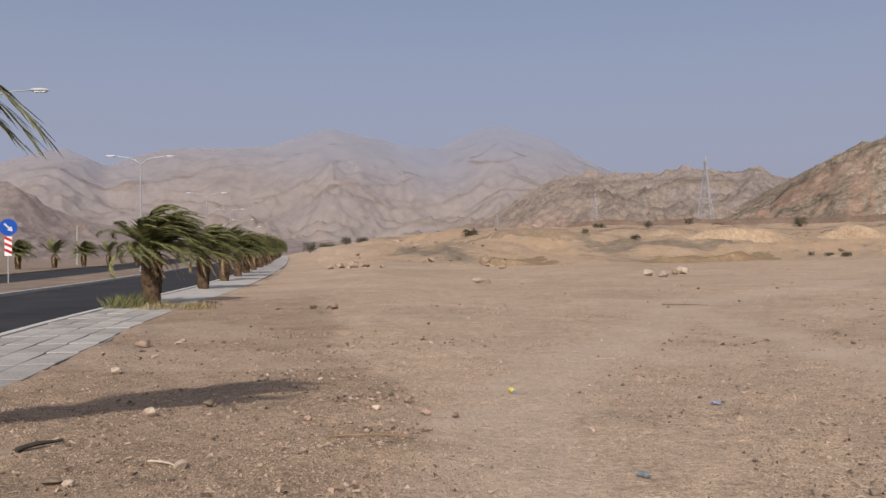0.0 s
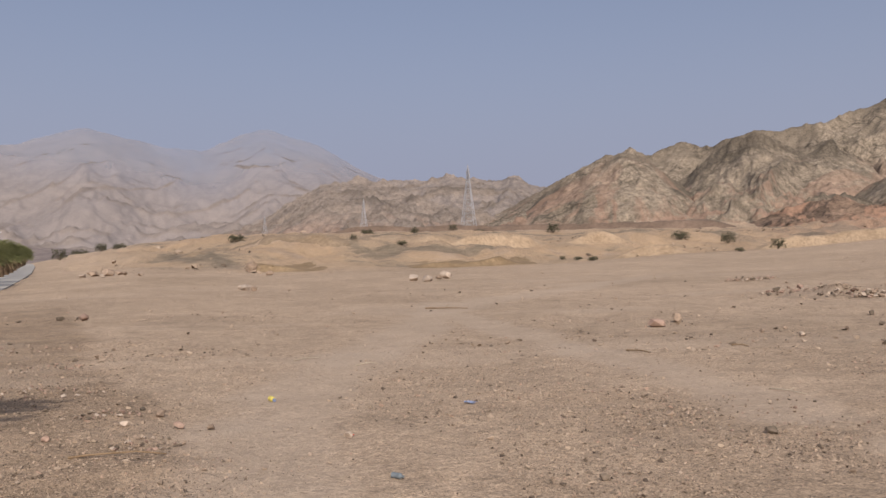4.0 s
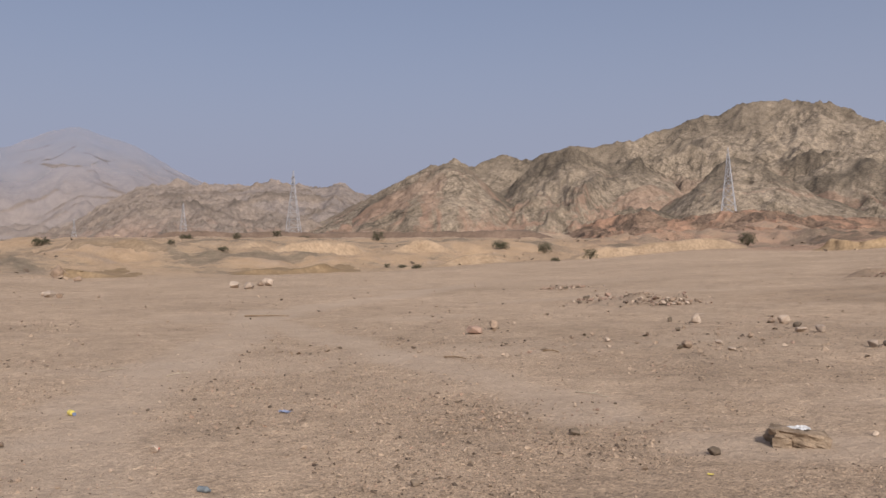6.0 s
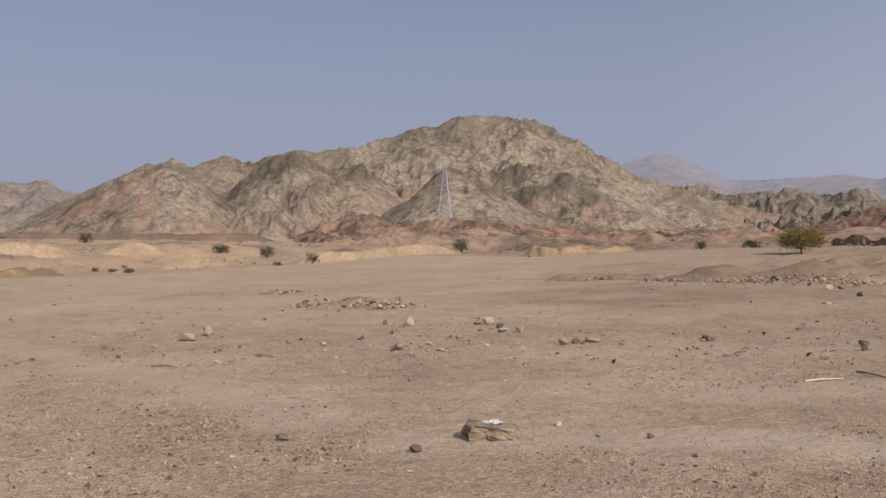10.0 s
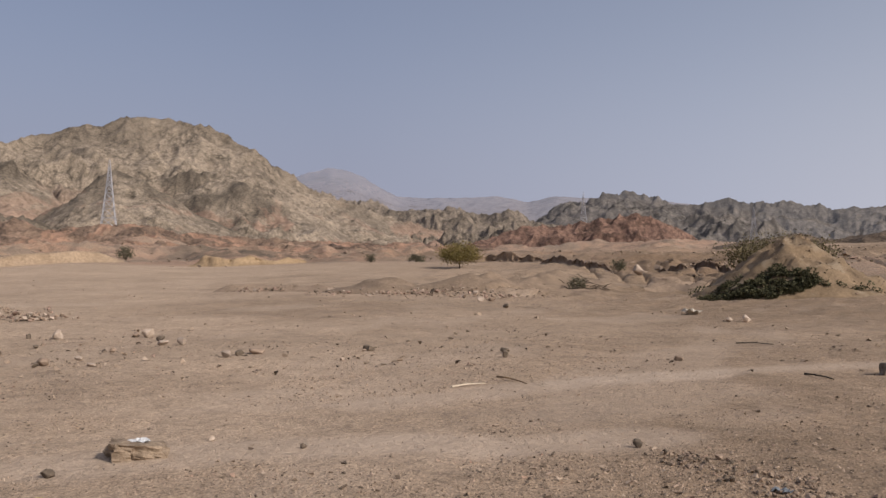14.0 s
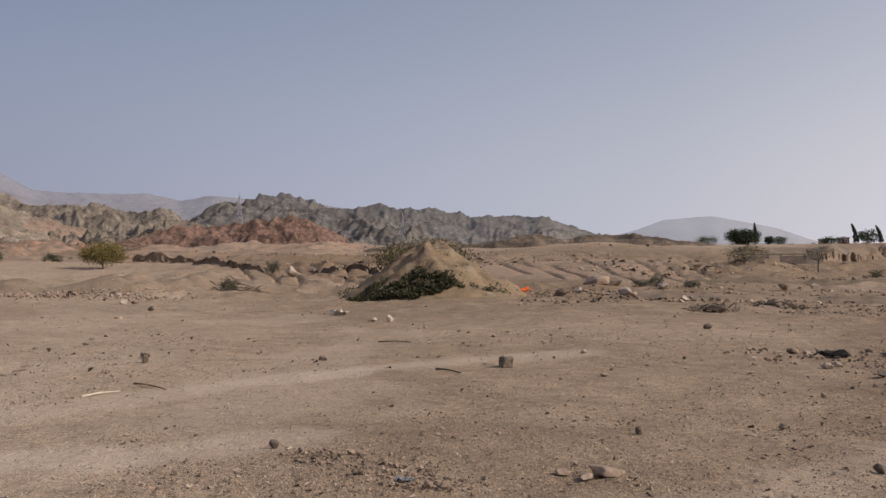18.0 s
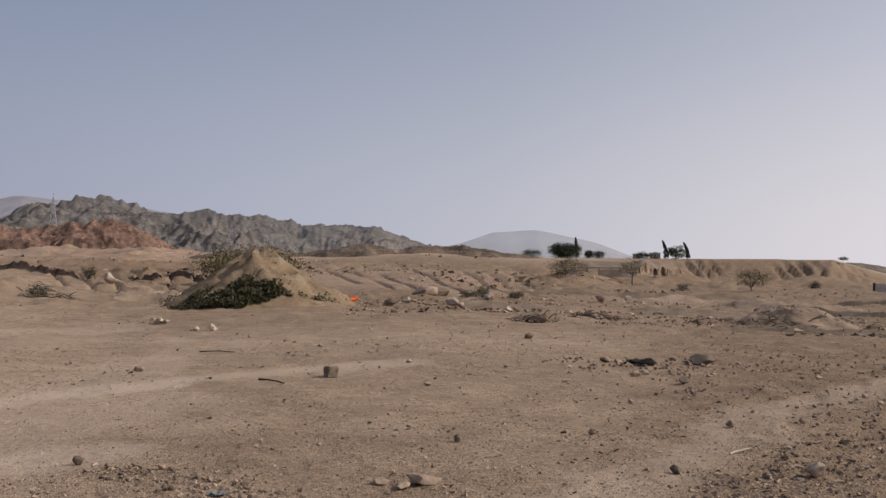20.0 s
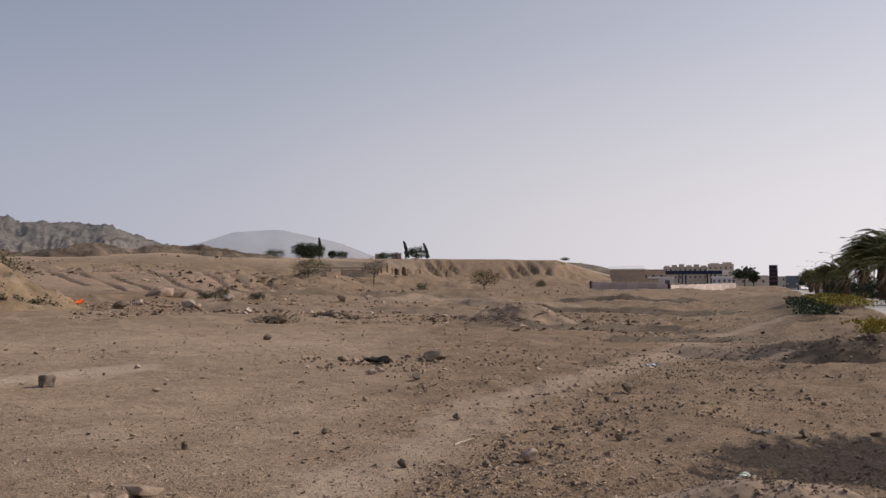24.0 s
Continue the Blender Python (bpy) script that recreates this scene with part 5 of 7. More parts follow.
scarp_ochre = speckled("scarp_ochre", (0.21, 0.145, 0.084), (0.335, 0.24, 0.145), 0.35, 0.95, 0.08, 8)
scarp_sand = speckled("scarp_sand", (0.235, 0.17, 0.112), (0.335, 0.25, 0.17), 0.3, 0.95, 0.08, 8)
scarp_brown = speckled("scarp_brown", (0.15, 0.113, 0.08), (0.26, 0.195, 0.14), 0.25, 0.95, 0.1, 8)
SCARP = "rain-fluted ochre earth scarp at the plain's edge"
scarp([(48.6, 136), (50.5, 133), (52.6, 132), (54.4, 134), (56, 138)], 2.4, 11, scarp_ochre, SCARP, 1.6, .9)
scarp([(12.5, 97), (15, 99), (18, 104), (21, 110)], 1.5, 12, scarp_ochre, SCARP, 1.5, .6)
scarp([(21.5, 110), (24.5, 118), (28, 128), (30.5, 134)], 1.2, 13, scarp_sand, SCARP, 1.5, .6)
scarp([(2.5, 97), (5, 96), (7.5, 97)], 1.3, 14, scarp_ochre, SCARP, 1.8, .7)
scarp([(-2.5, 112), (1, 118), (5, 122), (9, 119)], 1.6, 15, scarp_sand, SCARP, 2.5, .7)
scarp([(9.5, 128), (13, 124), (17, 127), (22, 136), (27, 146)], 1.4, 16, scarp_sand, SCARP, 2.5, .6)
scarp([(34, 142), (37, 146), (41, 150), (45, 152)], 1.5, 17, scarp_sand, SCARP, 2.0, .6)
scarp([(104.5, 180), (107.5, 184), (111, 192)], 1.8, 19, scarp_brown, "low brown earth face cut by rain gullies", 4.0, .45, 10, 3.5)
bank_soil = speckled("bank_soil", (0.14, 0.1, 0.072), (0.29, 0.21, 0.148), 0.5, 0.95, 0.06, 9)
eroded_bank(66.2, 112, 71.4, 108, 1.25, 3, bank_soil)
eroded_bank(70.9, 98, 75.6, 82, .85, 4, bank_soil)
eroded_bank(78.0, 108, 83.2, 92, .85, 5, bank_soil)
eroded_bank(108.5, 150, 113, 168, 1.6, 6, heap_soil)


# ---- loose gravel ----
def gravel_material():
    m, n, l, b = material("loose_gravel", 0.92)
    geo = n.new("ShaderNodeNewGeometry")
    c = ramp(n, l, geo.outputs["Random Per Island"], [(0.0, (0.085, 0.062, 0.047)), (0.22, (0.16, 0.12, 0.088)), (0.45, (0.275, 0.205, 0.148)), (0.7, (0.36, 0.272, 0.197)), (0.9, (0.41, 0.318, 0.24)), (0.97, (0.33, 0.225, 0.165))])
    s = noise_tex(n, l, coords(n), 60, 4, 0.6)
    c = mix(n, l, 0.5, c, ramp(n, l, s, [(0.3, grey(0.7)), (0.7, grey(1.2))]), "MULTIPLY")
    l.new(c, b.inputs["Base Color"])
    return m


PEBBLES = []
for i in range(9):
    bm = hull(900 + i, 1, .8, .52, 6, .3)
    bmesh.ops.triangulate(bm, faces=list(bm.faces))
    bmesh.ops.delete(bm, geom=[f for f in bm.faces if f.normal.z < -.5], context="FACES")
    bm.verts.index_update()
    PEBBLES.append((np.array([v.co for v in bm.verts]), np.array([[v.index for v in f.verts] for f in bm.faces])))
    bm.free()


CHIPS = []
for i in range(12):
    rnd = random.Random(70 + i)
    ring = [(.5 * math.cos(a) * rnd.uniform(.7, 1.1), .4 * math.sin(a) * rnd.uniform(.7, 1.1), -.16) for a in (.2 + rnd.uniform(-.4, .4), 1.7, 3.2 + rnd.uniform(-.4, .4), 4.8)]
    CHIPS.append((np.array(ring + [(rnd.uniform(-.25, .25), rnd.uniform(-.2, .2), rnd.uniform(.2, .36))]), np.array([(0, 1, 4), (1, 2, 4), (2, 3, 4), (3, 0, 4)])))


def pebble_mesh(name, x, y, z, size, rs, mat, shapes=PEBBLES):
    """One mesh of many loose angular stones."""
    V, F, base = [], [], 0
    pick = rs.randint(0, len(shapes), len(x))
    for k, (v, f) in enumerate(shapes):
        sel = np.where(pick == k)[0]
        th = rs.uniform(0, 2 * math.pi, len(sel))
        c, s = np.cos(th)[:, None], np.sin(th)[:, None]
        sz = 2 * size[sel][:, None]
        V.append(np.stack([(c * v[:, 0] - s * v[:, 1]) * sz + x[sel][:, None], (s * v[:, 0] + c * v[:, 1]) * sz + y[sel][:, None], (v[:, 2] + .13) * sz * rs.uniform(.6, 1.25, (len(sel), 1)) + z[sel][:, None]], -1).reshape(-1, 3))
        F.append((f[None] + (np.arange(len(sel)) * len(v))[:, None, None] + base).reshape(-1, 3))
        base += len(sel) * len(v)
    V, F = np.concatenate(V), np.concatenate(F)
    me = bpy.data.meshes.new(name)
    me.vertices.add(len(V))
    me.vertices.foreach_set("co", V.reshape(-1).astype(np.float32))
    me.loops.add(F.size)
    me.loops.foreach_set("vertex_index", F.reshape(-1).astype(np.int32))
    me.polygons.add(len(F))
    me.polygons.foreach_set("loop_start", np.arange(0, F.size, 3, dtype=np.int32))
    me.polygons.foreach_set("loop_total", np.full(len(F), 3, np.int32))
    me.polygons.foreach_set("use_smooth", np.zeros(len(F), bool))
    me.update()
    me.materials.append(mat)
    return new(name, me)


gravel_mat = gravel_material()


# stony patches: bearing, distance, half width in degrees, half depth as a share of the distance, how stony
STONY = [(17, 13.2, 5, .10, .8), (28, 10, 5, .16, 1), (38, 8.5, 8, .07, .9), (30, 24, 4, .12, .7), (60, 17.6, 1.4, .08, 1), (60, 12.7, 7, .05, .7), (16, 12.5, 8, .3, .55),
         (80, 8.4, 11, .1, .9), (-12, 10, 12, .5, .35), (47, 22, 5, .14, .5), (88, 11, 8, .2, .35), (99, 11, 7, .3, .4), (72, 22, 9, .1, .4), (100, 24, 9, .18, .5)]


def patches(x, y, az, d):
    p = smooth(.54, .66, fbm(x / 1.6, y / 1.6, 5, 71)) * .5 + smooth(.55, .66, fbm(x / 7, y / 7, 4, 72)) * .3
    wob = 1.6 * (fbm(x / .9, y / .9, 4, 73) - .5)
    for a, r, wa, wr, much in STONY:
        q = ((az - a) / wa) ** 2 + ((d / r - 1) / wr) ** 2
        p = np.maximum(p, much * (1 - smooth(.5, 1.3, q + wob)))
    p = p * (1 - .92 * track(x, y))
    right = smooth(98, 116, az)
    rut = np.exp(-(off_line(x, y, [(9.3, 1.4), (8.5, .7), (8.0, 0.0)]) / .45) ** 2) + np.exp(-(off_line(x, y, [(7.6, -4), (10.3, -6.2), (14.4, -10.4), (19.3, -17.5)]) / .9) ** 2)
    near_belt = smooth(48, 60, az) * (1 - smooth(7.6, 8.6, d))
    return np.clip(p + .28 * right * (1 - .85 * track(x, y)) * (.4 + 1.2 * smooth(.42, .6, fbm(x / 1.8, y / 1.1, 4, 74))) + .35 * windrow_side(x, y) * (d < 20) + .8 * rut + .4 * near_belt, 0, 1)


lay_r, lay_a = radii[(radii > 2.9) & (radii < 340)][::2], np.degrees(az_cols[az_cols < radians(147.6)])[::2]
LX, LY = lay_r[:, None] * np.sin(np.radians(lay_a)), lay_r[:, None] * np.cos(np.radians(lay_a))
LAID = patches(LX, LY, np.degrees(np.arctan2(LX, LY)), np.hypot(LX, LY)) * (1 - .85 * wash_slope(np.degrees(np.arctan2(LX, LY)), np.hypot(LX, LY))) * (to_road(LX, LY)[0] < -.05)
BARE = (to_road(LX, LY)[0] < -.05).astype(float)


def gravel(name, count, lo, hi, small, big, seed, least, most, label, power=4.0, where=None, spread=None):
    """Loose stones lying on the plain between the distances lo and hi, thickest in the stony patches."""
    rs = np.random.RandomState(seed)
    az = rs.uniform(-34, 147, count * 6)
    d = np.exp(rs.uniform(math.log(lo), math.log(hi), count * 6))
    if spread:
        d = 1 / rs.uniform(1 / hi, 1 / lo, count * 6)
    x, y = d * np.sin(np.radians(az)), d * np.cos(np.radians(az))
    dens = least + most * on_grid(LAID, x, y, lay_r, lay_a)
    if where is not None:
        dens = dens * where(x, y, az, d)
    keep = (rs.random_sample(len(x)) < dens) & (on_grid(BARE, x, y, lay_r, lay_a) > .95)
    x, y = x[keep][:count], y[keep][:count]
    if spread:
        size = 8 * spread * (np.hypot(x, y) / 8) ** .5 * np.exp(rs.normal(-.08, .42, len(x)))
    else:
        size = small * (big / small) ** (rs.random_sample(len(x)) ** power)
    return tagged(pebble_mesh(name, x, y, surface(x, y), size, rs, gravel_mat, CHIPS if spread else PEBBLES), label, "gravel", kind="stuff")


gravel("gravel_fine", 170000, 3.8, 45, 0, 0, 2, .06, .95, "fine brown and tan gravel on the plain", spread=.00115)
gravel("gravel_coarse", 46000, 4, 40, .010, .052, 1, .012, .75, "loose brown and tan stones scattered on the plain")
gravel("gravel_far", 12000, 16, 130, .016, .12, 3, .03, .6, "scattered stones across the far plain")
gravel("gravel_stony", 18000, 6.5, 75, .015, .065, 5, .05, .8, "dark brown stones strewn beside the wheel track", 3.0, lambda x, y, az, d: smooth(104, 118, az) * (1 - .9 * track(x, y)))
gravel("gravel_debris", 42000, 36, 60, .022, .17, 7, .7, .3, "broken stones and clods in a belt of rough ground", 2.5, lambda x, y, az, d: smooth(91, 94, az) * (1 - smooth(120, 126, az)) * np.exp(-((d - 45 - 3 * np.sin(az / 3)) / 4.5) ** 2) * smooth(.35, .55, fbm(x / 3, y / 3, 4, 78)))
gravel("gravel_debris", 40000, 34, 60, .02, .14, 8, .7, .3, "broken stones and clods on a long earth bank", 2.5, lambda x, y, az, d: smooth(56, 59, az) * (1 - smooth(73, 77, az)) * np.exp(-((d - 46.5) / 3.2) ** 2) * smooth(.35, .55, fbm(x / 3, y / 3, 4, 78)))
gravel("gravel_rise", 20000, 34, 190, .035, .3, 6, .5, .3, "stones and clods strewn over the rough rise", 3.5, lambda x, y, az, d: (1 - .95 * wash_slope(az, d)) * smooth(88, 98, az) * (1 - smooth(126, 134, az)) * smooth(.42, .55, fbm(x / 9, y / 9, 4, 79)))
gravel("boulder_field", 12000, 85, 330, .10, .8, 4, .6, 0, "broken rock scattered over the banks and hill feet", 4.0, lambda x, y, az, d: smooth(.5, .62, fbm(x / 14, y / 14, 4, 77)) * (.35 + .65 * smooth(26, 36, az)) * (d > np.interp(az, BEARING, END_D) * .92) * (az > -7) * (az < 112))


def stones_on(ob, count, small, big, seed):
    """Loose stones lying all over a heap."""
    rs = np.random.RandomState(seed)
    n = len(ob.data.vertices)
    co = np.zeros(n * 3, np.float32)
    ob.data.vertices.foreach_get("co", co)
    co = co.reshape(-1, 3)
    q = np.zeros(len(ob.data.polygons) * 4, np.int32)
    if len(ob.data.loops) != len(q):
        return
    ob.data.loops.foreach_get("vertex_index", q)
    q = q.reshape(-1, 4)[rs.randint(0, len(q) // 4, count)]
    w = rs.random_sample((count, 2))
    p = (co[q[:, 0]] * (1 - w[:, :1]) + co[q[:, 1]] * w[:, :1]) * (1 - w[:, 1:]) + (co[q[:, 3]] * (1 - w[:, :1]) + co[q[:, 2]] * w[:, :1]) * w[:, 1:]
    st = pebble_mesh("rubble_cover", p[:, 0], p[:, 1], p[:, 2], small * (big / small) ** (rs.random_sample(count) ** 3.5), rs, gravel_mat)
    st.parent = ob
    tagged(st, "loose brown stones", kind="stuff")


for i, ob in enumerate([o for o in bpy.data.objects if o.name.split(".")[0] in ("dirt_mound", "earth_berm")]):
    stones_on(ob, 5200 if ob is big_mound else 1100, .014, .1 if ob.location.length > 20 else .04, i)

# ---- plants ----
def leaf_material(name, dark, light, trans=0.15):
    m, n, l, b = material(name, 0.7)
    geo = n.new("ShaderNodeNewGeometry")
    l.new(ramp(n, l, geo.outputs["Random Per Island"], [(0.0, dark), (0.6, light), (1.0, tuple(min(1, v * 1.25) for v in light))]), b.inputs["Base Color"])
    tr = n.new("ShaderNodeBsdfTranslucent")
    tr.inputs["Color"].default_value = (*light, 1)
    ms = n.new("ShaderNodeMixShader")
    ms.inputs[0].default_value = trans
    l.new(b.outputs[0], ms.inputs[1])
    l.new(tr.outputs[0], ms.inputs[2])
    l.new(ms.outputs[0], n["Material Output"].inputs["Surface"])
    return m


palm_green = leaf_material("palm_green", (0.045, 0.052, 0.02), (0.18, 0.18, 0.075), 0.08)
palm_dead = leaf_material("palm_dead", (0.16, 0.11, 0.06), (0.30, 0.22, 0.13), 0.1)
shrub_green = leaf_material("shrub_green", (0.04, 0.04, 0.025), (0.095, 0.09, 0.055))
acacia_green = leaf_material("acacia_yellow_green", (0.085, 0.07, 0.025), (0.2, 0.158, 0.054))
brush_olive = leaf_material("dry_olive_brush", (0.06, 0.05, 0.025), (0.14, 0.115, 0.06))
waste_green = leaf_material("plant_waste", (0.02, 0.022, 0.011), (0.085, 0.08, 0.04), 0.05)
dark_green = leaf_material("dark_tree_green", (0.015, 0.025, 0.014), (0.05, 0.065, 0.035), 0.05)
hedge_green = leaf_material("hedge_yellow_green", (0.09, 0.08, 0.015), (0.29, 0.235, 0.045), 0.1)
tuft_brown = leaf_material("brown_grass", (0.11, 0.085, 0.045), (0.25, 0.2, 0.1), 0.05)
dry_grass = leaf_material("dry_grass", (0.20, 0.18, 0.07), (0.42, 0.36, 0.18), 0.1)
bark = speckled("palm_bark", (0.045, 0.03, 0.02), (0.16, 0.105, 0.065), 4.0, 0.95, 0.03, 6)
twig_bark = speckled("twig_bark", (0.08, 0.06, 0.045), (0.17, 0.13, 0.10), 8.0, 0.95, 0.01, 6)


def frond(V, F, base, yaw, lift, length, wind, rnd, leaflets=46, width=.42, droop=1.0):
    """A feathered palm leaf: a curved rib with narrow leaflets on both sides."""
    d = Vector((math.cos(yaw) * math.cos(lift), math.sin(yaw) * math.cos(lift), math.sin(lift)))
    pts, p, n = [], Vector(base), 14
    for k in range(n + 1):
        pts.append(p.copy())
        t = k / n
        d = (d + wind * (.15 * (.2 + t)) + Vector((0, 0, -.075 * droop * (.4 + t)))).normalized()
        p = p + d * length / n
    def at(t):
        k = min(int(t * n), n - 1)
        return pts[k].lerp(pts[k + 1], t * n - k), (pts[k + 1] - pts[k]).normalized()
    for k in range(n):
        a, b = pts[k], pts[k + 1]
        t = (b - a).normalized()
        s = t.cross(Vector((0, 0, 1)))
        s = s.normalized() if s.length > .01 else Vector((1, 0, 0))
        w0, w1 = .022 * (1 - k / n) + .004, .022 * (1 - (k + 1) / n) + .004
        i = len(V)
        V += [a - s * w0, a + s * w0, b + s * w1, b - s * w1]
        F.append((i, i + 1, i + 2, i + 3))
    for j in range(leaflets):
        t = .14 + .86 * j / leaflets
        q, tan = at(t)
        s = tan.cross(Vector((0, 0, 1)))
        s = s.normalized() if s.length > .01 else Vector((1, 0, 0))
        up = s.cross(tan)
        ln = 1.2 * width * (1 - .5 * t) * (min(1, t * 4)) * rnd.uniform(.8, 1.15)
        for sg in (-1, 1):
            o = (s * sg * .75 + tan * .75 + up * rnd.uniform(0, .35) + wind * .35 + Vector((0, 0, -.18 * droop))).normalized() * ln
            wv = tan * .024
            i = len(V)
            V += [q - wv, q + wv, q + o * .6 + wv * .8 + Vector((0, 0, .01)), q + o]
            F.append((i, i + 1, i + 2, i + 3))


def palm(name, trunk_h, length, seed, wind, count=34, label="", leaflets=46, droop=1.0, girth=.23, swept=False):
    rnd = random.Random(seed)
    top = tagged(new(name), label, "palm tree")
    bm = bmesh.new()
    n = 9
    tube(bm, [(0.05 * math.sin(k * .8 + seed), 0.04 * math.cos(k + seed), trunk_h * k / (n - 1) - (.1 if k == 0 else 0)) for k in range(n)], [girth + .06 * math.sin(math.pi * (k / (n - 1)) ** 1.3) for k in range(n)], 12)
    for k in range(int(trunk_h * 62)):
        z, a = trunk_h * ((k + .5) / (trunk_h * 62)), k * 2.39996
        r = girth + .01 + .07 * math.sin(math.pi * (z / trunk_h) ** 1.3)
        o = bmesh.ops.create_cone(bm, cap_ends=True, segments=4, radius1=.085, radius2=.03, depth=.20)
        bmesh.ops.transform(bm, matrix=Matrix.Translation((r * math.cos(a), r * math.sin(a), z + .04)) @ Matrix.Rotation(a, 4, "Z") @ Matrix.Rotation(radians(rnd.uniform(18, 38)), 4, "Y") @ Matrix.Diagonal((.6, 1.1, 1, 1)), verts=o["verts"])
    part("trunk", bm, bark, top, "shaggy brown trunk of cut leaf bases")
    V, F = [], []
    for k in range(count):
        lift = radians(rnd.uniform(15, 88) if k > 12 else rnd.uniform(65, 100))
        yaw = rnd.uniform(0, 2 * math.pi)
        if swept:
            yaw, lift = rnd.gauss(.05, .16), radians(rnd.uniform(50, 68))
        frond(V, F, (rnd.uniform(-.1, .1), rnd.uniform(-.1, .1), trunk_h + .05), yaw, lift, length * rnd.uniform(.8, 1.1), wind, rnd, leaflets, .42, droop)
    for k in range(3 if swept else 0):
        # the lowest leaves bend over and hang
        frond(V, F, (.1, 0, trunk_h), .5 + .12 * k, radians(65), length * (1.0 - .03 * k), wind, rnd, leaflets, .5, 2.8)
    ob = new("crown", raw_mesh("crown", V, F, palm_green))
    ob.parent = top
    V, F = [], []
    for k in range(0 if swept else 7):
        frond(V, F, (0, 0, trunk_h - .05), rnd.uniform(0, 2 * math.pi), radians(rnd.uniform(-30, 10)), length * rnd.uniform(.5, .75), wind * .4, rnd, 26, .25, 2.4)
    if V:
        ob = tagged(new("dead_fronds", raw_mesh("dead_fronds", V, F, palm_dead)), "dry brown hanging fronds")
        ob.parent = top
    return top


def along(s_off, y=None, x=None):
    """A place beside the road, s_off metres from the pavement's inner edge, where the edge passes y (or x)."""
    k = int(np.argmin(abs(edge_line[:, 1] - y))) if y is not None else int(np.argmin(abs(edge_line[:, 0] - x)))
    p = edge_line[k] + edge_side[k] * s_off
    return Vector((p[0], p[1], edge_z[k]))


WIND = Vector((1.0, 0.05, -.05))
PALM_LABEL = "short wind-blown date palm in a pavement planting bed"
pa = palm("date_palm", 1.75, 2.2, 1, WIND * 1.55, 95, PALM_LABEL, 44, 1.9)
pb = palm("date_palm", 1.65, 2.2, 2, WIND * 1.5, 84, PALM_LABEL, 42, 1.9)
pc = palm("date_palm", 1.5, 2.1, 3, WIND * .9, 40, PALM_LABEL, 30)
pd = palm("date_palm", 2.1, 3.6, 4, WIND * .5, 30, "wind-blown date palm beside the pavement", 64, .5, swept=True)
palm_spots = [(-10.25, 31.3), (-12.0, 44.5), (-13.7, 55.7), (-14.9, 64.5)]
for y in (73, 82, 92, 103, 115, 128, 142, 157, 173, 190, 210, 232, 256):
    p = along(2.2, y)
    palm_spots.append((p.x, p.y))
behind = [(28.6, -35.3)]
for x in (35, 42, 49, 57, 66, 76, 88):
    p = along(2.1, x=x)
    behind.append((p.x, p.y))
near = [(-5.6, 5.4), (5.9, -12.0), (15.8, -23.0), (-0.9, -8.6)]
used = set()
for i, (x, y) in enumerate(palm_spots + behind + near):
    src = (pa, pb, pc)[i % 3] if i < len(palm_spots) + len(behind) else pd if i == len(palm_spots) + len(behind) else pa
    beyond, level = to_road(np.array([x]), np.array([y]))
    z = float(level[0] if beyond[0] > 0 else surface(np.array([x]), np.array([y]))[0])
    s = (1.0 if i % 2 else 1.06) * (1.0 if i < len(palm_spots) else (1.05 if i - len(palm_spots) < 3 else .85) if i < len(palm_spots) + len(behind) else 1.0 if src is pd else 1.3 if x > 10 else 1.0)
    turn = (0, 12, -9, 6, -14)[i % 5]
    m = pose(x, y, z - .02, 0, 0, turn)
    if src in used:
        ob = copy_thing(src, m)
    else:
        used.add(src)
        ob = src
        ob.matrix_world = m
    ob.scale = (s, s, s)
    tagged(ob, group="palms along the road")
far_label = "short date palm beyond the far carriageway"
for i, (az, d) in enumerate(((-25.55, 99), (-23.6, 103), (-22.0, 112), (-20.6, 122), (-19.0, 122), (-17.9, 150), (-16.6, 165), (-15.2, 185), (-28, 95))):
    p = spot(az, d)
    z = float(to_road(np.array([p.x]), np.array([p.y]))[1][0])
    ob = copy_thing((pb, pc)[i % 2], pose(p.x, p.y, z, 0, 0, 20 * i % 40 - 20))
    ob.scale = (.95, .95, .95)
    tagged(ob, far_label, group="palms beyond the road")


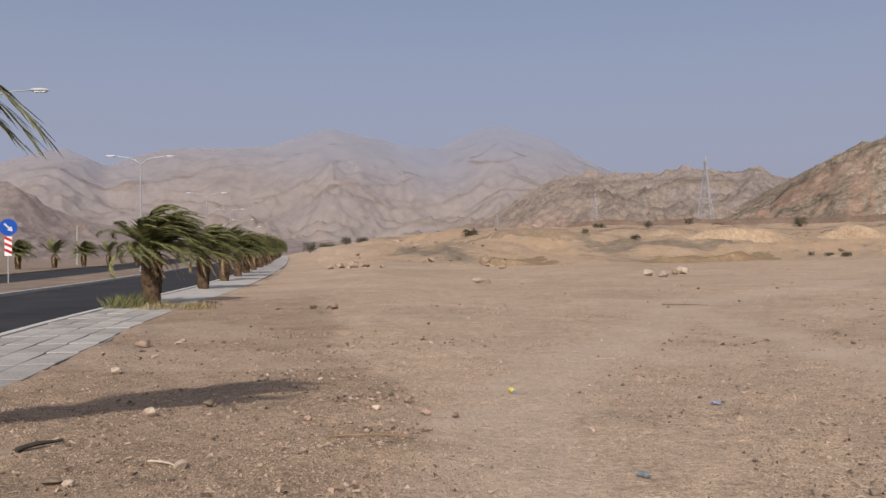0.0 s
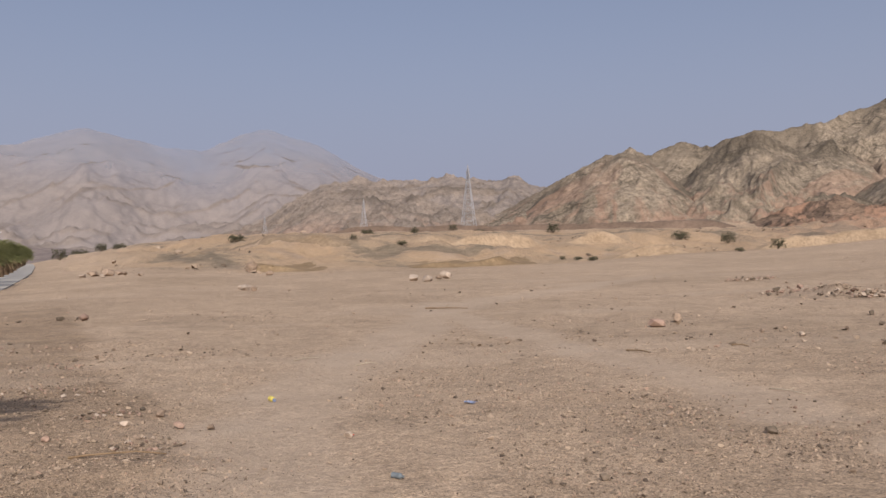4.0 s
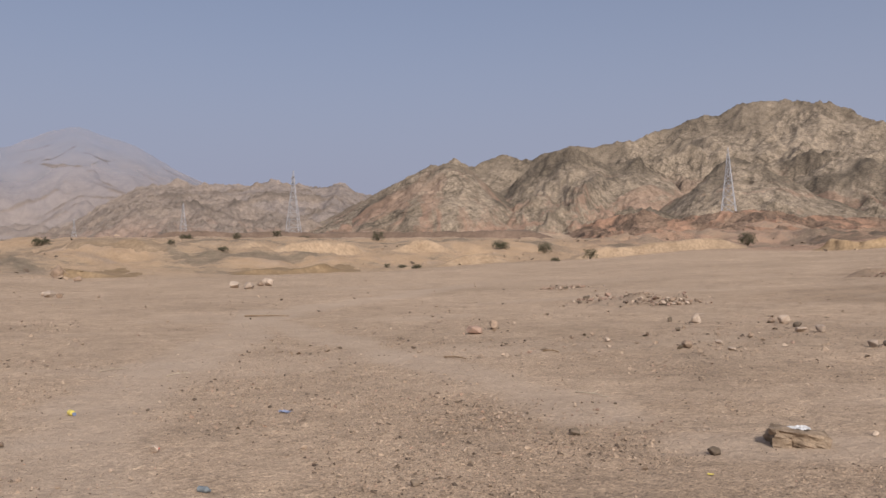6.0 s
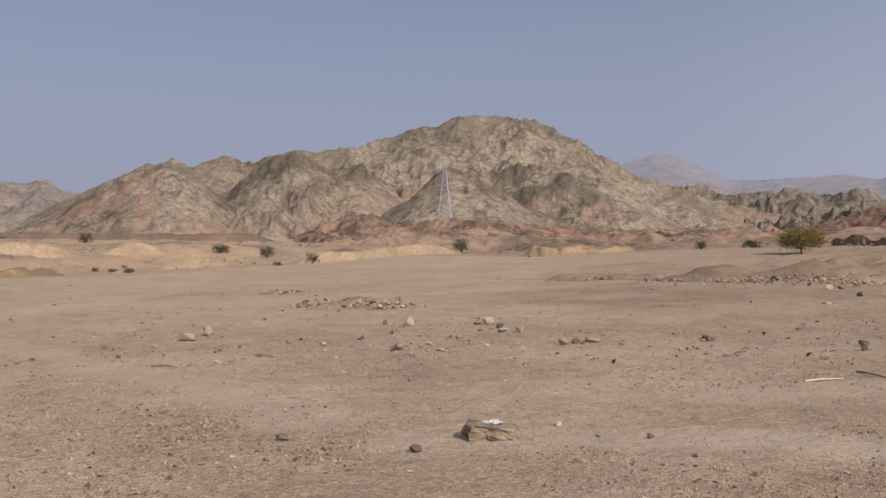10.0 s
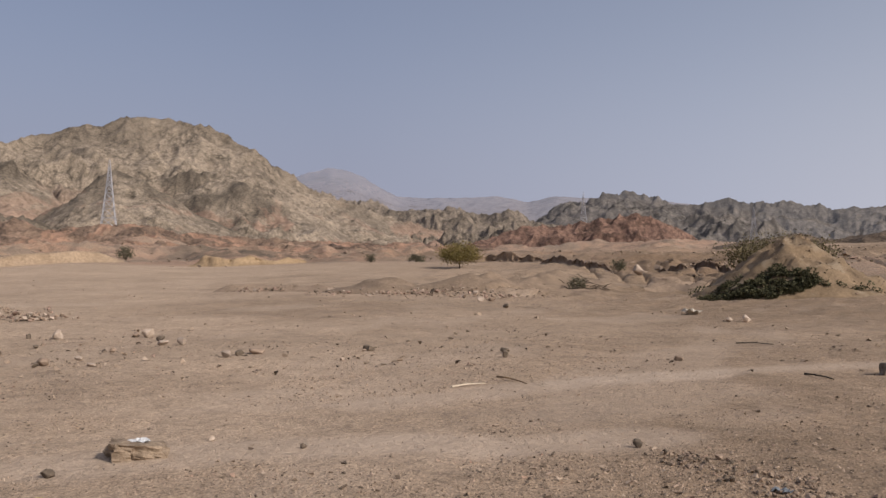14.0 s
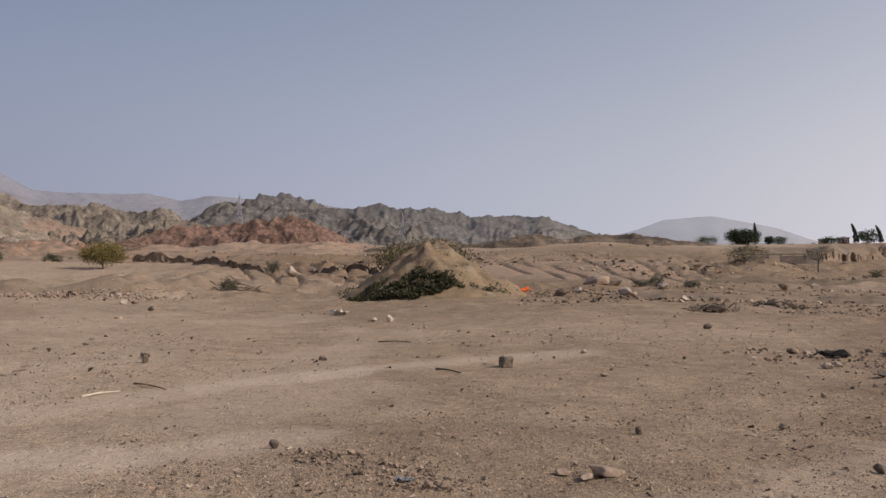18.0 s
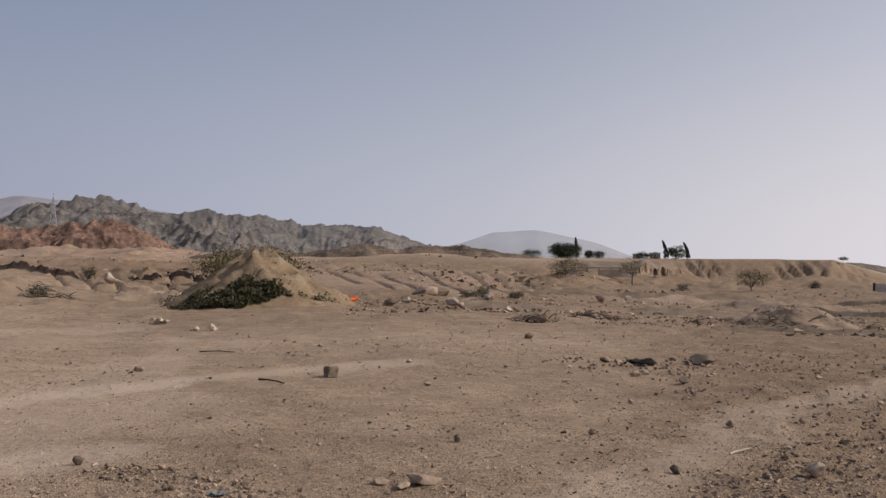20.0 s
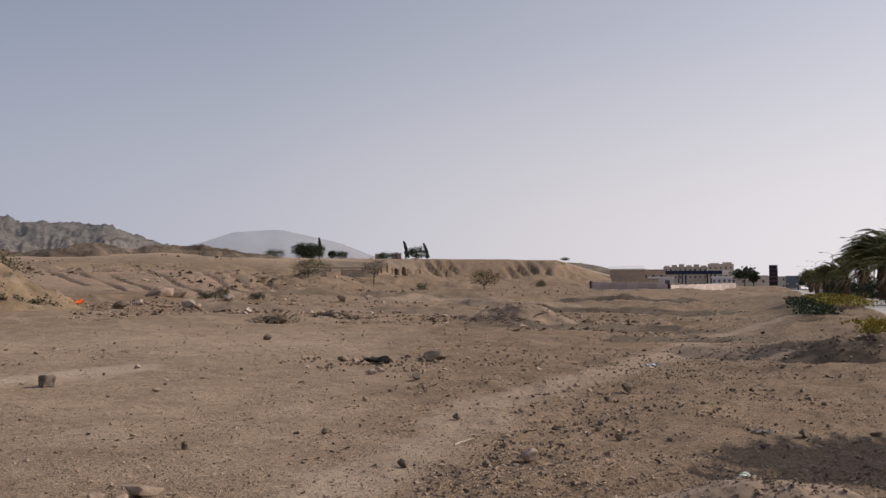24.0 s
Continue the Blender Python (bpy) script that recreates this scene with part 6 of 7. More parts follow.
def shrub(name, width, height, seed, leaf_mat, label, category="bush", trunk=0.0, clumps=70, leaves=14, flat=.0, leaf=.09, wind=None):
    """A desert bush or small tree: forked stems and clumps of small leaves with gaps between."""
    rnd = random.Random(seed)
    top = tagged(new(name), label, category)
    bm = bmesh.new()
    tips = []
    stems = 1 if trunk > 0 else 6
    for k in range(stems):
        a = rnd.uniform(0, 6.28)
        if trunk > 0:
            fork = Vector((rnd.uniform(-.1, .1), rnd.uniform(-.1, .1), trunk))
            tube(bm, [(0, 0, -.15), fork * .5 + Vector((.05, .03, 0)), fork], [height * .035, height * .028, height * .024], 7)
        else:
            fork = Vector((0, 0, 0))
        for j in range(7 if trunk > 0 else 3):
            a2 = a + j * 2.4 + rnd.uniform(-.4, .4)
            r = width * .5 * rnd.uniform(.4, .95)
            tip = Vector((r * math.cos(a2), r * math.sin(a2), rnd.uniform(.5, .95) * height))
            midp = fork.lerp(tip, .5) + Vector((rnd.uniform(-1, 1), rnd.uniform(-1, 1), rnd.uniform(-.3, .6))) * width * .06
            tube(bm, [fork, midp, tip], [height * .016, height * .011, height * .004], 5)
            tips += [tip, midp.lerp(tip, .5)]
    part("stem" if trunk <= 0 else "trunk", bm, twig_bark, top)
    V, F = [], []
    for k in range(clumps):
        if k < len(tips):
            c = tips[k]
        else:
            a, r = rnd.uniform(0, 6.28), width * .5 * math.sqrt(rnd.random())
            lo = trunk * 1.0 + (height - trunk) * (.35 if flat else .1) * (r / (width * .5)) ** 2
            hi = height * (1 - (.25 if flat else .55) * (r / (width * .5)) ** 2)
            c = Vector((r * math.cos(a), r * math.sin(a), rnd.uniform(min(lo, hi), hi)))
        cr = width * rnd.uniform(.05, .11)
        for j in range(leaves):
            q = c + Vector((rnd.gauss(0, 1) * cr, rnd.gauss(0, 1) * cr, rnd.gauss(0, .6) * cr))
            u = Vector((rnd.uniform(-1, 1), rnd.uniform(-1, 1), rnd.uniform(-.6, .8))).normalized()
            if wind:
                u = (u + wind).normalized()
            w = u.cross(Vector((rnd.uniform(-1, 1), rnd.uniform(-1, 1), rnd.uniform(-1, 1)))).normalized()
            s = leaf * rnd.uniform(.6, 1.4)
            i = len(V)
            q.z = max(q.z, .01)
            V += [q, q + u * s * .5 + w * s * .28, q + u * s, q + u * s * .5 - w * s * .28]
            F.append((i, i + 1, i + 2, i + 3))
    ob = new("crown", raw_mesh("crown", V, F, leaf_mat))
    ob.parent = top
    return top


def plant_at(ob, az, d, s=1.0, turn=0.0, sink=0.0):
    p = spot(az, d)
    ob.matrix_world = pose(p.x, p.y, p.z - sink, 0, 0, turn) @ Matrix.Diagonal((s, s, s, 1))


b1 = shrub("desert_bush", 2.6, 1.3, 11, shrub_green, "low grey-green thorn bush on the desert ground", clumps=90, leaf=.16)
b2 = shrub("desert_bush", 2.2, 1.5, 12, shrub_green, "low grey-green thorn bush on the desert ground", clumps=70, leaf=.15)
bush_rows = [(1.8, 131, .9), (9.1, 123, .5), (12.2, 120, .55), (21.9, 189, 1.3), (29.8, 157, 1.1), (32.6, 152, 1.2), (33.3, 130, .5), (35.5, 134, 1.0), (40.6, 156, 1.0), (45, 157, 1.45), (24.4, 117, .5), (22.5, 118, .4), (23.5, 119, .45)]
bush_rows += [(75.9, 85, .75), (99.3, 58, .42), (100.2, 58.5, .5), (102.3, 58, .4), (112.5, 95, .6), (105, 140, .8), (120, 150, .9), (63.0, 118, .9), (60, 130, .8), (-11.5, 190, 1.4), (-8.5, 230, 1.8), (-7.4, 250, 1.8), (-6.2, 240, 1.5), (-5.2, 235, 1.3), (15.5, 190, .9), (17.2, 200, .8), (13, 180, .9), (10, 185, 1.0), (73.5, 48.8, .5)]
for i, (az, d, s) in enumerate(bush_rows):
    src = (b1, b2)[i % 2]
    ob = src if i < 2 else copy_thing(src, Matrix())
    plant_at(ob, az, d, s, 47 * i)
    tagged(ob, group="desert bushes")
plant_at(shrub("acacia_tree", 4.1, 2.7, 21, acacia_green, "small acacia with a yellow-green rounded crown", "tree", .5, 420, 16, .2, .15), 65.8, 93, 1.0)
plant_at(shrub("acacia_tree", 6.6, 3.3, 22, brush_olive, "wide sparse acacia behind the dirt mound", "tree", .8, 420, 16, .4, .17), 85.6, 63, 1.0)
plant_at(shrub("acacia_tree", 4.6, 2.3, 23, brush_olive, "low spreading olive acacia on the plain", "tree", .2, 150, 14, .1, .15), 105.3, 116, 1.0)
plant_at(shrub("acacia_tree", 3.4, 3.3, 24, shrub_green, "sparse grey-green acacia with bare stems", "tree", 1.4, 70, 12, .4, .14), 109.4, 122, 1.0)
plant_at(shrub("acacia_tree", 3.9, 2.7, 25, brush_olive, "rounded olive acacia on the plain", "tree", .4, 170, 14, .1, .14), 116.5, 119, 1.0)
dead = speckled("dead_brush", (0.10, 0.076, 0.056), (0.20, 0.155, 0.115), 5, .95, .01)


def branch_heap(az, d, r, h, seed, label):
    rnd = random.Random(seed)
    bm = bmesh.new()
    for k in range(90):
        a, q = rnd.uniform(0, 6.28), r * math.sqrt(rnd.random())
        p = Vector((q * math.cos(a), q * math.sin(a), h * (1 - q / r) * rnd.random()))
        o = Vector((rnd.uniform(-1, 1), rnd.uniform(-1, 1), rnd.uniform(-.2, .5))) * r * .35
        p2 = p + o
        p2.z = max(p2.z, .02)
        tube(bm, [p, (p + p2) / 2 + Vector((0, 0, .05)), p2], [.03, .022, .008], 4)
    ob = tagged(part("dead_bush", bm, dead), label, "brush")
    plant_at(ob, az, d)


branch_heap(73.7, 50.0, 1.7, 1.0, 1, "pile of dead brown branches on the plain")
branch_heap(118.2, 40.0, 1.7, 1.0, 5, "tangle of dry brush on the earth heap")
branch_heap(107.2, 39.5, 1.2, .4, 3, "flat pile of dark dead branches")
branch_heap(103.9, 36, 1.0, .4, 4, "flat pile of dark dead branches")

# dumped garden waste on the front of the big mound
rnd = random.Random(5)
V, F = [], []
mp = big_mound.location
bvh_v = np.array([v.co[:] for v in big_mound.data.vertices]) + np.array(mp)
for k in range(30000):
    az = rnd.gauss(85.8, 2.3)
    d = 41.2 + 3.6 * rnd.random() ** 1.5 + abs(az - 85) * .35
    x, y = d * math.sin(radians(az)), d * math.cos(radians(az))
    j = int(np.argmin((bvh_v[:, 0] - x) ** 2 + (bvh_v[:, 1] - y) ** 2))
    if (bvh_v[j, 0] - x) ** 2 + (bvh_v[j, 1] - y) ** 2 > .4:
        continue
    low = bvh_v[j, 2] - spot(az, d).z
    if low > 1.25 + .5 * noise.noise(Vector((x * .7, y * .7, 3))) - (.26 if az < 85.6 else .2) * abs(az - 85.6):
        continue
    q = Vector((x, y, bvh_v[j, 2] + rnd.uniform(.2, 1) * .5 * max(0, noise.noise(Vector((x, y, 0)))) + rnd.uniform(.0, .16)))
    u = Vector((rnd.uniform(-1, 1), rnd.uniform(-1, 1), rnd.uniform(-.3, .8))).normalized()
    w = u.cross(Vector((rnd.uniform(-1, 1), rnd.uniform(-1, 1), rnd.uniform(-1, 1)))).normalized()
    s = rnd.uniform(.06, .14)
    i = len(V)
    V += [q, q + u * s * .5 + w * s * .3, q + u * s, q + u * s * .5 - w * s * .3]
    F.append((i, i + 1, i + 2, i + 3))
tagged(new("plant_waste", raw_mesh("plant_waste", V, F, waste_green)), "dumped dark green plant waste on the dirt mound", "plant waste", kind="stuff")


def tuft(az, d, r, h, mat, seed, label, n=260, name="grass_tuft", z=None):
    rnd = random.Random(seed)
    V, F = [], []
    for k in range(n):
        a, q = rnd.uniform(0, 6.28), r * math.sqrt(rnd.random())
        b = Vector((q * math.cos(a), q * math.sin(a), 0))
        o = Vector((rnd.uniform(-.5, .7), rnd.uniform(-.5, .5), rnd.uniform(.5, 1))) * h
        s = o.cross(Vector((0, 0, 1))).normalized() * .012
        i = len(V)
        V += [b - s, b + s, b + o * .6 + s * .7 + Vector((0, 0, .05 * h)), b + o]
        F.append((i, i + 1, i + 2, i + 3))
    ob = new(name, raw_mesh(name, V, F, mat))
    p = spot(az, d)
    ob.location = (p.x, p.y, z if z is not None else p.z)
    return tagged(ob, label, "grass")


for i, (az, d, r, h) in enumerate(((-18.6, 31.5, 1.2, .35), (-17.2, 30.5, 1.3, .4), (-16.3, 30.2, 1.1, .45), (-19.8, 31.5, .6, .7))):
    tuft(az, d, r, h, (tuft_brown, dry_grass, tuft_brown, palm_green)[i], i, "clump of dry brownish grass at the palm's foot", 260, z=.02)

for i, (x, o, s) in enumerate(((25, 2.6, .9), (30, 2.0, 1.0), (33, 3.0, 1.1), (38, 2.2, 1.0), (43, 2.6, 1.1), (50, 2.2, 1.2), (58, 2.4, 1.2))):
    p = along(o, x=x)
    ob = shrub("garden_shrub", 1.8, 1.2, 60 + i, dark_green, "dense dark green shrub under the roadside palms", clumps=110, leaf=.12)
    ob.matrix_world = pose(p.x, p.y, p.z - .03, 0, 0, 50 * i) @ Matrix.Diagonal((s, s, s, 1))


# ---- street furniture ----
galvanised = speckled("galvanised_steel", (0.32, 0.33, 0.34), (0.45, 0.46, 0.47), 6, 0.45, 0.002, 5, metal=0.6)
lamp_grey = paint("lamp_housing", (0.55, 0.56, 0.57), .4)
lamp_glass = paint("lamp_glass", (0.75, 0.76, 0.78), .15)
sign_blue, sign_white, sign_red = paint("sign_blue", (0.012, 0.07, 0.36), .4), paint("sign_white", (0.75, 0.75, 0.75), .4), paint("sign_red", (0.5, 0.03, 0.03), .4)


def street_lamp(x, y, z, h, turn, arms=(-1, 1), reach=2.2):
    top = tagged(new("street_lamp"), "tall galvanised double-arm street lamp in the median" if len(arms) > 1 else "tall galvanised street lamp with one arm", "street lamp", "street lamps along the road")
    bm = bmesh.new()
    tube(bm, [(0, 0, -.1), (0, 0, h * .5), (0, 0, h - .5)], [.10, .075, .05], 10)
    bmesh.ops.create_cone(bm, cap_ends=True, segments=10, radius1=.2, radius2=.13, depth=.5)
    part("pole", bm, galvanised, top)
    for sg in arms:
        bm = bmesh.new()
        tube(bm, [(0, 0, h - .6), (sg * reach * .25, 0, h - .2), (sg * reach * .6, 0, h), (sg * reach, 0, h + .08)], [.04, .03, .026, .022], 8)
        arm = part("arm", bm, galvanised, top)
        bm = bmesh.new()
        o = bmesh.ops.create_uvsphere(bm, u_segments=12, v_segments=8, radius=.5)
        bmesh.ops.transform(bm, matrix=Matrix.Translation((sg * (reach + .35), 0, h + .08)) @ Matrix.Diagonal((.95, .34, .2, 1)), verts=o["verts"])
        head = part("lamp_head", bm, lamp_grey, arm, "pale grey lamp housing")
        bm = bmesh.new()
        box(bm, sg * (reach + .38) - .26, sg * (reach + .38) + .26, -.11, .11, h - .03, h + .01, .01)
        part("lens", bm, lamp_glass, arm, "clear lamp lens")
    top.matrix_world = pose(x, y, z, 0, 0, turn)
    return top


for y, h in ((44, 9.6), (80, 10.1), (133, 10.1), (185, 10), (240, 10), (300, 10)):
    p = along(11.8, y)
    street_lamp(p.x, p.y, p.z, h, 6)
for x in (120, 165, 215, 270):
    p = along(11.8, x=x)
    street_lamp(p.x, p.y, p.z, 9.0, 45)


def traffic_sign(x, y, z):
    top = tagged(new("traffic_sign"), "round blue arrow sign above a red and white striped plate", "traffic sign")
    bm = bmesh.new()
    tube(bm, [(0, 0, -.1), (0, 0, 3.7)], [.045, .045], 10)
    part("post", bm, galvanised, top)
    bm = bmesh.new()
    o = bmesh.ops.create_cone(bm, cap_ends=True, segments=40, radius1=.5, radius2=.5, depth=.03)
    bmesh.ops.rotate(bm, verts=o["verts"], matrix=Matrix.Rotation(radians(90), 3, "X"))
    bmesh.ops.translate(bm, verts=o["verts"], vec=(0, -.065, 3.3))
    disc = part("disc", bm, sign_blue, top, "blue disc")
    bm = bmesh.new()
    m = Matrix.Translation((0, -.088, 3.3)) @ Matrix.Rotation(radians(45), 4, "Y")
    box(bm, -.3, .1, -.004, .004, -.055, .055, 0, m)
    vs = [bm.verts.new(m @ Vector(v)) for v in ((.08, 0, .17), (.34, 0, 0), (.08, 0, -.17))]
    bm.faces.new(vs)
    part("arrow", bm, sign_white, disc, "white diagonal arrow")
    bm = bmesh.new()
    box(bm, -.2, .2, -.075, -.055, 1.6, 2.75, .004)
    plate = part("plate", bm, sign_white, top, "white plate")
    for k in range(3):
        bm = bmesh.new()
        z0 = 1.72 + .36 * k
        vs = [bm.verts.new(v) for v in ((-.2, -.079, z0 + .16), (.2, -.079, z0 - .04), (.2, -.079, z0 + .14), (-.2, -.079, z0 + .34))]
        bm.faces.new(vs)
        part("stripe", bm, sign_red, plate, "red slanting stripe")
    top.matrix_world = pose(x, y, z, 0, 0, 24)
    return top


p = spot(-26.05, 59)
traffic_sign(p.x, p.y, float(to_road(np.array([p.x]), np.array([p.y]))[1][0]) + .05)
# utility pole beyond the road
top = tagged(new("utility_pole"), "pale concrete utility pole with a crossarm", "utility pole")
bm = bmesh.new()
tube(bm, [(0, 0, -.2), (0, 0, 5.2)], [.2, .13], 8)
part("pole", bm, concrete, top)
bm = bmesh.new()
box(bm, -1.2, 1.2, -.06, .06, 4.9, 5.05, .01)
arm = part("crossarm", bm, dry_wood, top)
for x in (-1.1, -.5, .5, 1.1):
    bm = bmesh.new()
    bmesh.ops.create_cone(bm, cap_ends=True, segments=8, radius1=.07, radius2=.05, depth=.25)
    bmesh.ops.translate(bm, verts=list(bm.verts), vec=(x, 0, 5.16))
    part("insulator", bm, dark_stone, arm)
p = spot(-22.35, 128)
top.location = (p.x, p.y, float(to_road(np.array([p.x]), np.array([p.y]))[1][0]))

# ---- power pylons ----
pylon_steel = paint("pylon_steel", (0.36, 0.36, 0.38), .5)


def pylon(h, base, label):
    top = tagged(new("power_pylon"), label, "pylon", "power pylons")
    def w(z):
        return base * (1 - z / (h * .72)) + h * .055 * (z / (h * .72)) if z < h * .72 else h * .055 * max(.12, (1 - (z - h * .72) / (h * .32)))
    r = .10 * h / 30
    base = base * .76
    for sx in (-1, 1):
        for sy in (-1, 1):
            bm = bmesh.new()
            zs = [0, h * .18, h * .36, h * .54, h * .72, h * .88, h]
            tube(bm, [(sx * w(z) / 2, sy * w(z) / 2, z) for z in zs], [r * 1.3] * 5 + [r, r * .7], 4)
            part("leg", bm, pylon_steel, top)
    bm = bmesh.new()
    zs = [h * v for v in (0.02, .14, .26, .37, .47, .56, .64, .72, .79, .86, .93)]
    for z0, z1 in zip(zs, zs[1:]):
        a, b = w(z0) / 2, w(z1) / 2
        for k in range(4):
            c0 = [(-1, -1), (1, -1), (1, 1), (-1, 1)][k]
            c1 = [(-1, -1), (1, -1), (1, 1), (-1, 1)][(k + 1) % 4]
            tube(bm, [(c0[0] * a, c0[1] * a, z0), (c1[0] * b, c1[1] * b, z1)], [r * .85] * 2, 3)
            tube(bm, [(c1[0] * a, c1[1] * a, z0), (c0[0] * b, c0[1] * b, z1)], [r * .85] * 2, 3)
            tube(bm, [(c0[0] * b, c0[1] * b, z1), (c1[0] * b, c1[1] * b, z1)], [r * .85] * 2, 3)
    part("bracing", bm, pylon_steel, top)
    for z in (h * .72, h * .80, h * .88):
        bm = bmesh.new()
        L = h * .105
        for sg in (-1, 1):
            for sy in (-1, 1):
                tube(bm, [(0, sy * w(z) / 2, z), (sg * L, 0, z + h * .012)], [r * .8, r * .6], 4)
                tube(bm, [(0, sy * w(z) / 2, z + h * .035), (sg * L, 0, z + h * .012)], [r * .7, r * .6], 4)
            tube(bm, [(sg * L, 0, z + h * .012), (sg * L, 0, z - h * .03)], [r * .9, r * .9], 5)
        part("crossarm", bm, pylon_steel, top)
    return top


def hill_drop(az, d):
    """The highest surface at a bearing and distance."""
    x, y = d * math.sin(radians(az)), d * math.cos(radians(az))
    hit, place, _, _, _, _ = scene.ray_cast(bpy.context.evaluated_depsgraph_get(), Vector((x, y, 900)), Vector((0, 0, -1)))
    return place if hit else spot(az, d)


PYLON_LABEL = "tall grey steel lattice power pylon on the desert slope"
for az, d, top_el, turn in ((16.5, 425, 6.31, 60), (9.75, 545, 4.24, 60), (3.49, 640, 3.19, 60), (43.9, 375, 7.28, 40), (73.5, 520, 5.76, 20), (83.8, 540, 4.67, 20)):
    p = hill_drop(az, d)
    h = EYE + d * math.tan(radians(top_el)) - p.z
    ob = pylon(h, h * .28, PYLON_LABEL)
    ob.matrix_world = pose(p.x, p.y, p.z - .3, 0, 0, turn)

# ---- vehicles ----
tyre_black, car_glass, chrome = paint("tyre_rubber", (.02, .02, .02), .8), paint("car_glass", (.03, .035, .04), .1), paint("chrome_trim", (.4, .4, .4), .3)


def vehicle(name, L, W, H, bonnet, boot, body_mat, label, category, wheel=.33, cab=None):
    top = tagged(new(name), label, category)
    bm = bmesh.new()
    prof = cab or [(-L / 2, .3), (-L / 2, H * .5), (-L / 2 + boot, H * .58), (-L / 2 + boot + .45, H), (L / 2 - bonnet - .55, H), (L / 2 - bonnet + .1, H * .6), (L / 2 - .1, H * .5), (L / 2, .3)]
    a = [bm.verts.new((x, -W / 2, z)) for x, z in prof]
    b = [bm.verts.new((x, W / 2, z)) for x, z in prof]
    bm.faces.new(a)
    bm.faces.new(b[::-1])
    for k in range(len(prof)):
        j = (k + 1) % len(prof)
        bm.faces.new((a[j], a[k], b[k], b[j]))
    bmesh.ops.recalc_face_normals(bm, faces=list(bm.faces))
    bmesh.ops.bevel(bm, geom=list(bm.edges), offset=.07, segments=2, affect="EDGES")
    part("body", bm, body_mat, top)
    for nm, (x0, z0), (x1, z1) in (("windscreen", (L / 2 - bonnet + .05, H * .62), (L / 2 - bonnet - .5, H * .96)), ("rear_window", (-L / 2 + boot + .03, H * .62), (-L / 2 + boot + .4, H * .96))):
        if cab and nm == "rear_window":
            continue
        bm = bmesh.new()
        o = .012 if nm == "windscreen" else -.012
        vs = [bm.verts.new(v) for v in ((x0 + o, -W * .43, z0), (x0 + o, W * .43, z0), (x1 + o, W * .4, z1), (x1 + o, -W * .4, z1))]
        bm.faces.new(vs)
        part(nm, bm, car_glass, top)
    for sg in (-1, 1):
        bm = bmesh.new()
        box(bm, -L * .22, L / 2 - bonnet - .25, sg * (W / 2 + .004) - .004, sg * (W / 2 + .004) + .004, H * .62, H * .9)
        part("side_window", bm, car_glass, top)
        for x in ((-L * .3, L * .32) if not cab else (-L * .36, -L * .22, L * .36)):
            bm = bmesh.new()
            bmesh.ops.create_cone(bm, cap_ends=True, segments=18, radius1=wheel, radius2=wheel, depth=.22)
            bmesh.ops.transform(bm, matrix=Matrix.Translation((x, sg * (W / 2 - .08), wheel)) @ Matrix.Rotation(radians(90), 4, "X"), verts=list(bm.verts))
            whl = part("wheel", bm, tyre_black, top)
            bm = bmesh.new()
            bmesh.ops.create_cone(bm, cap_ends=True, segments=14, radius1=wheel * .6, radius2=wheel * .5, depth=.03)
            bmesh.ops.transform(bm, matrix=Matrix.Translation((x, sg * (W / 2 + .04), wheel)) @ Matrix.Rotation(radians(90), 4, "X"), verts=list(bm.verts))
            part("rim", bm, chrome, whl)
        bm = bmesh.new()
        box(bm, L / 2 - .06, L / 2 + .012, sg * W * .36 - .14, sg * W * .36 + .14, H * .40, H * .48, .01)
        part("headlight", bm, sign_white, top)
    return top


white_paint = paint("white_car_paint", (.72, .73, .74), .3)
car = vehicle("car", 4.4, 1.75, 1.45, 1.2, .6, white_paint, "white saloon car on the carriageway", "car")
p = along(17.0, 235)
car.matrix_world = pose(p.x, p.y, p.z - .1, 0, 0, -82)
for i, (x, o) in enumerate(((31, 5.0), (40, 5.2), (52, 8.0))):
    p = along(o, x=x)
    c = vehicle("car", 4.4, 1.75, 1.45, 1.2, .6, white_paint, "pale car standing on the road behind the palms", "car")
    c.matrix_world = pose(p.x, p.y, p.z - .1, 0, 0, 135)
truck = vehicle("truck", 7.0, 2.4, 3.0, .3, .1, paint("truck_grey", (.17, .18, .2), .4), "dark grey lorry standing on the road", "truck", .5, [(-3.5, .6), (-3.5, 2.4), (1.3, 2.4), (1.5, 3.0), (3.1, 2.95), (3.45, 1.7), (3.5, .5)])
p = spot(135.1, 196)
truck.matrix_world = pose(p.x, p.y, p.z + .2, 0, 0, 135)

# ---- buildings behind the plain ----
plaster = speckled("cream_plaster", (.50, .45, .38), (.60, .54, .46), .3, .9, .004)
plaster_tan = speckled("tan_plaster", (.42, .33, .25), (.50, .41, .32), .3, .9, .004)
roof_white, canopy_blue, wall_pink = paint("roof_white", (.75, .75, .74), .5), paint("canopy_blue", (.02, .03, .075), .4), speckled("pinkish_block_wall", (.5, .4, .36), (.6, .5, .45), .5, .95, .006)
dark_glass = paint("dusty_window_glass", (.16, .155, .15), .2)


def at_bearing(az, d, z=None):
    p = spot(az, d)
    return pose(p.x, p.y, p.z if z is None else z, 0, 0, -az)


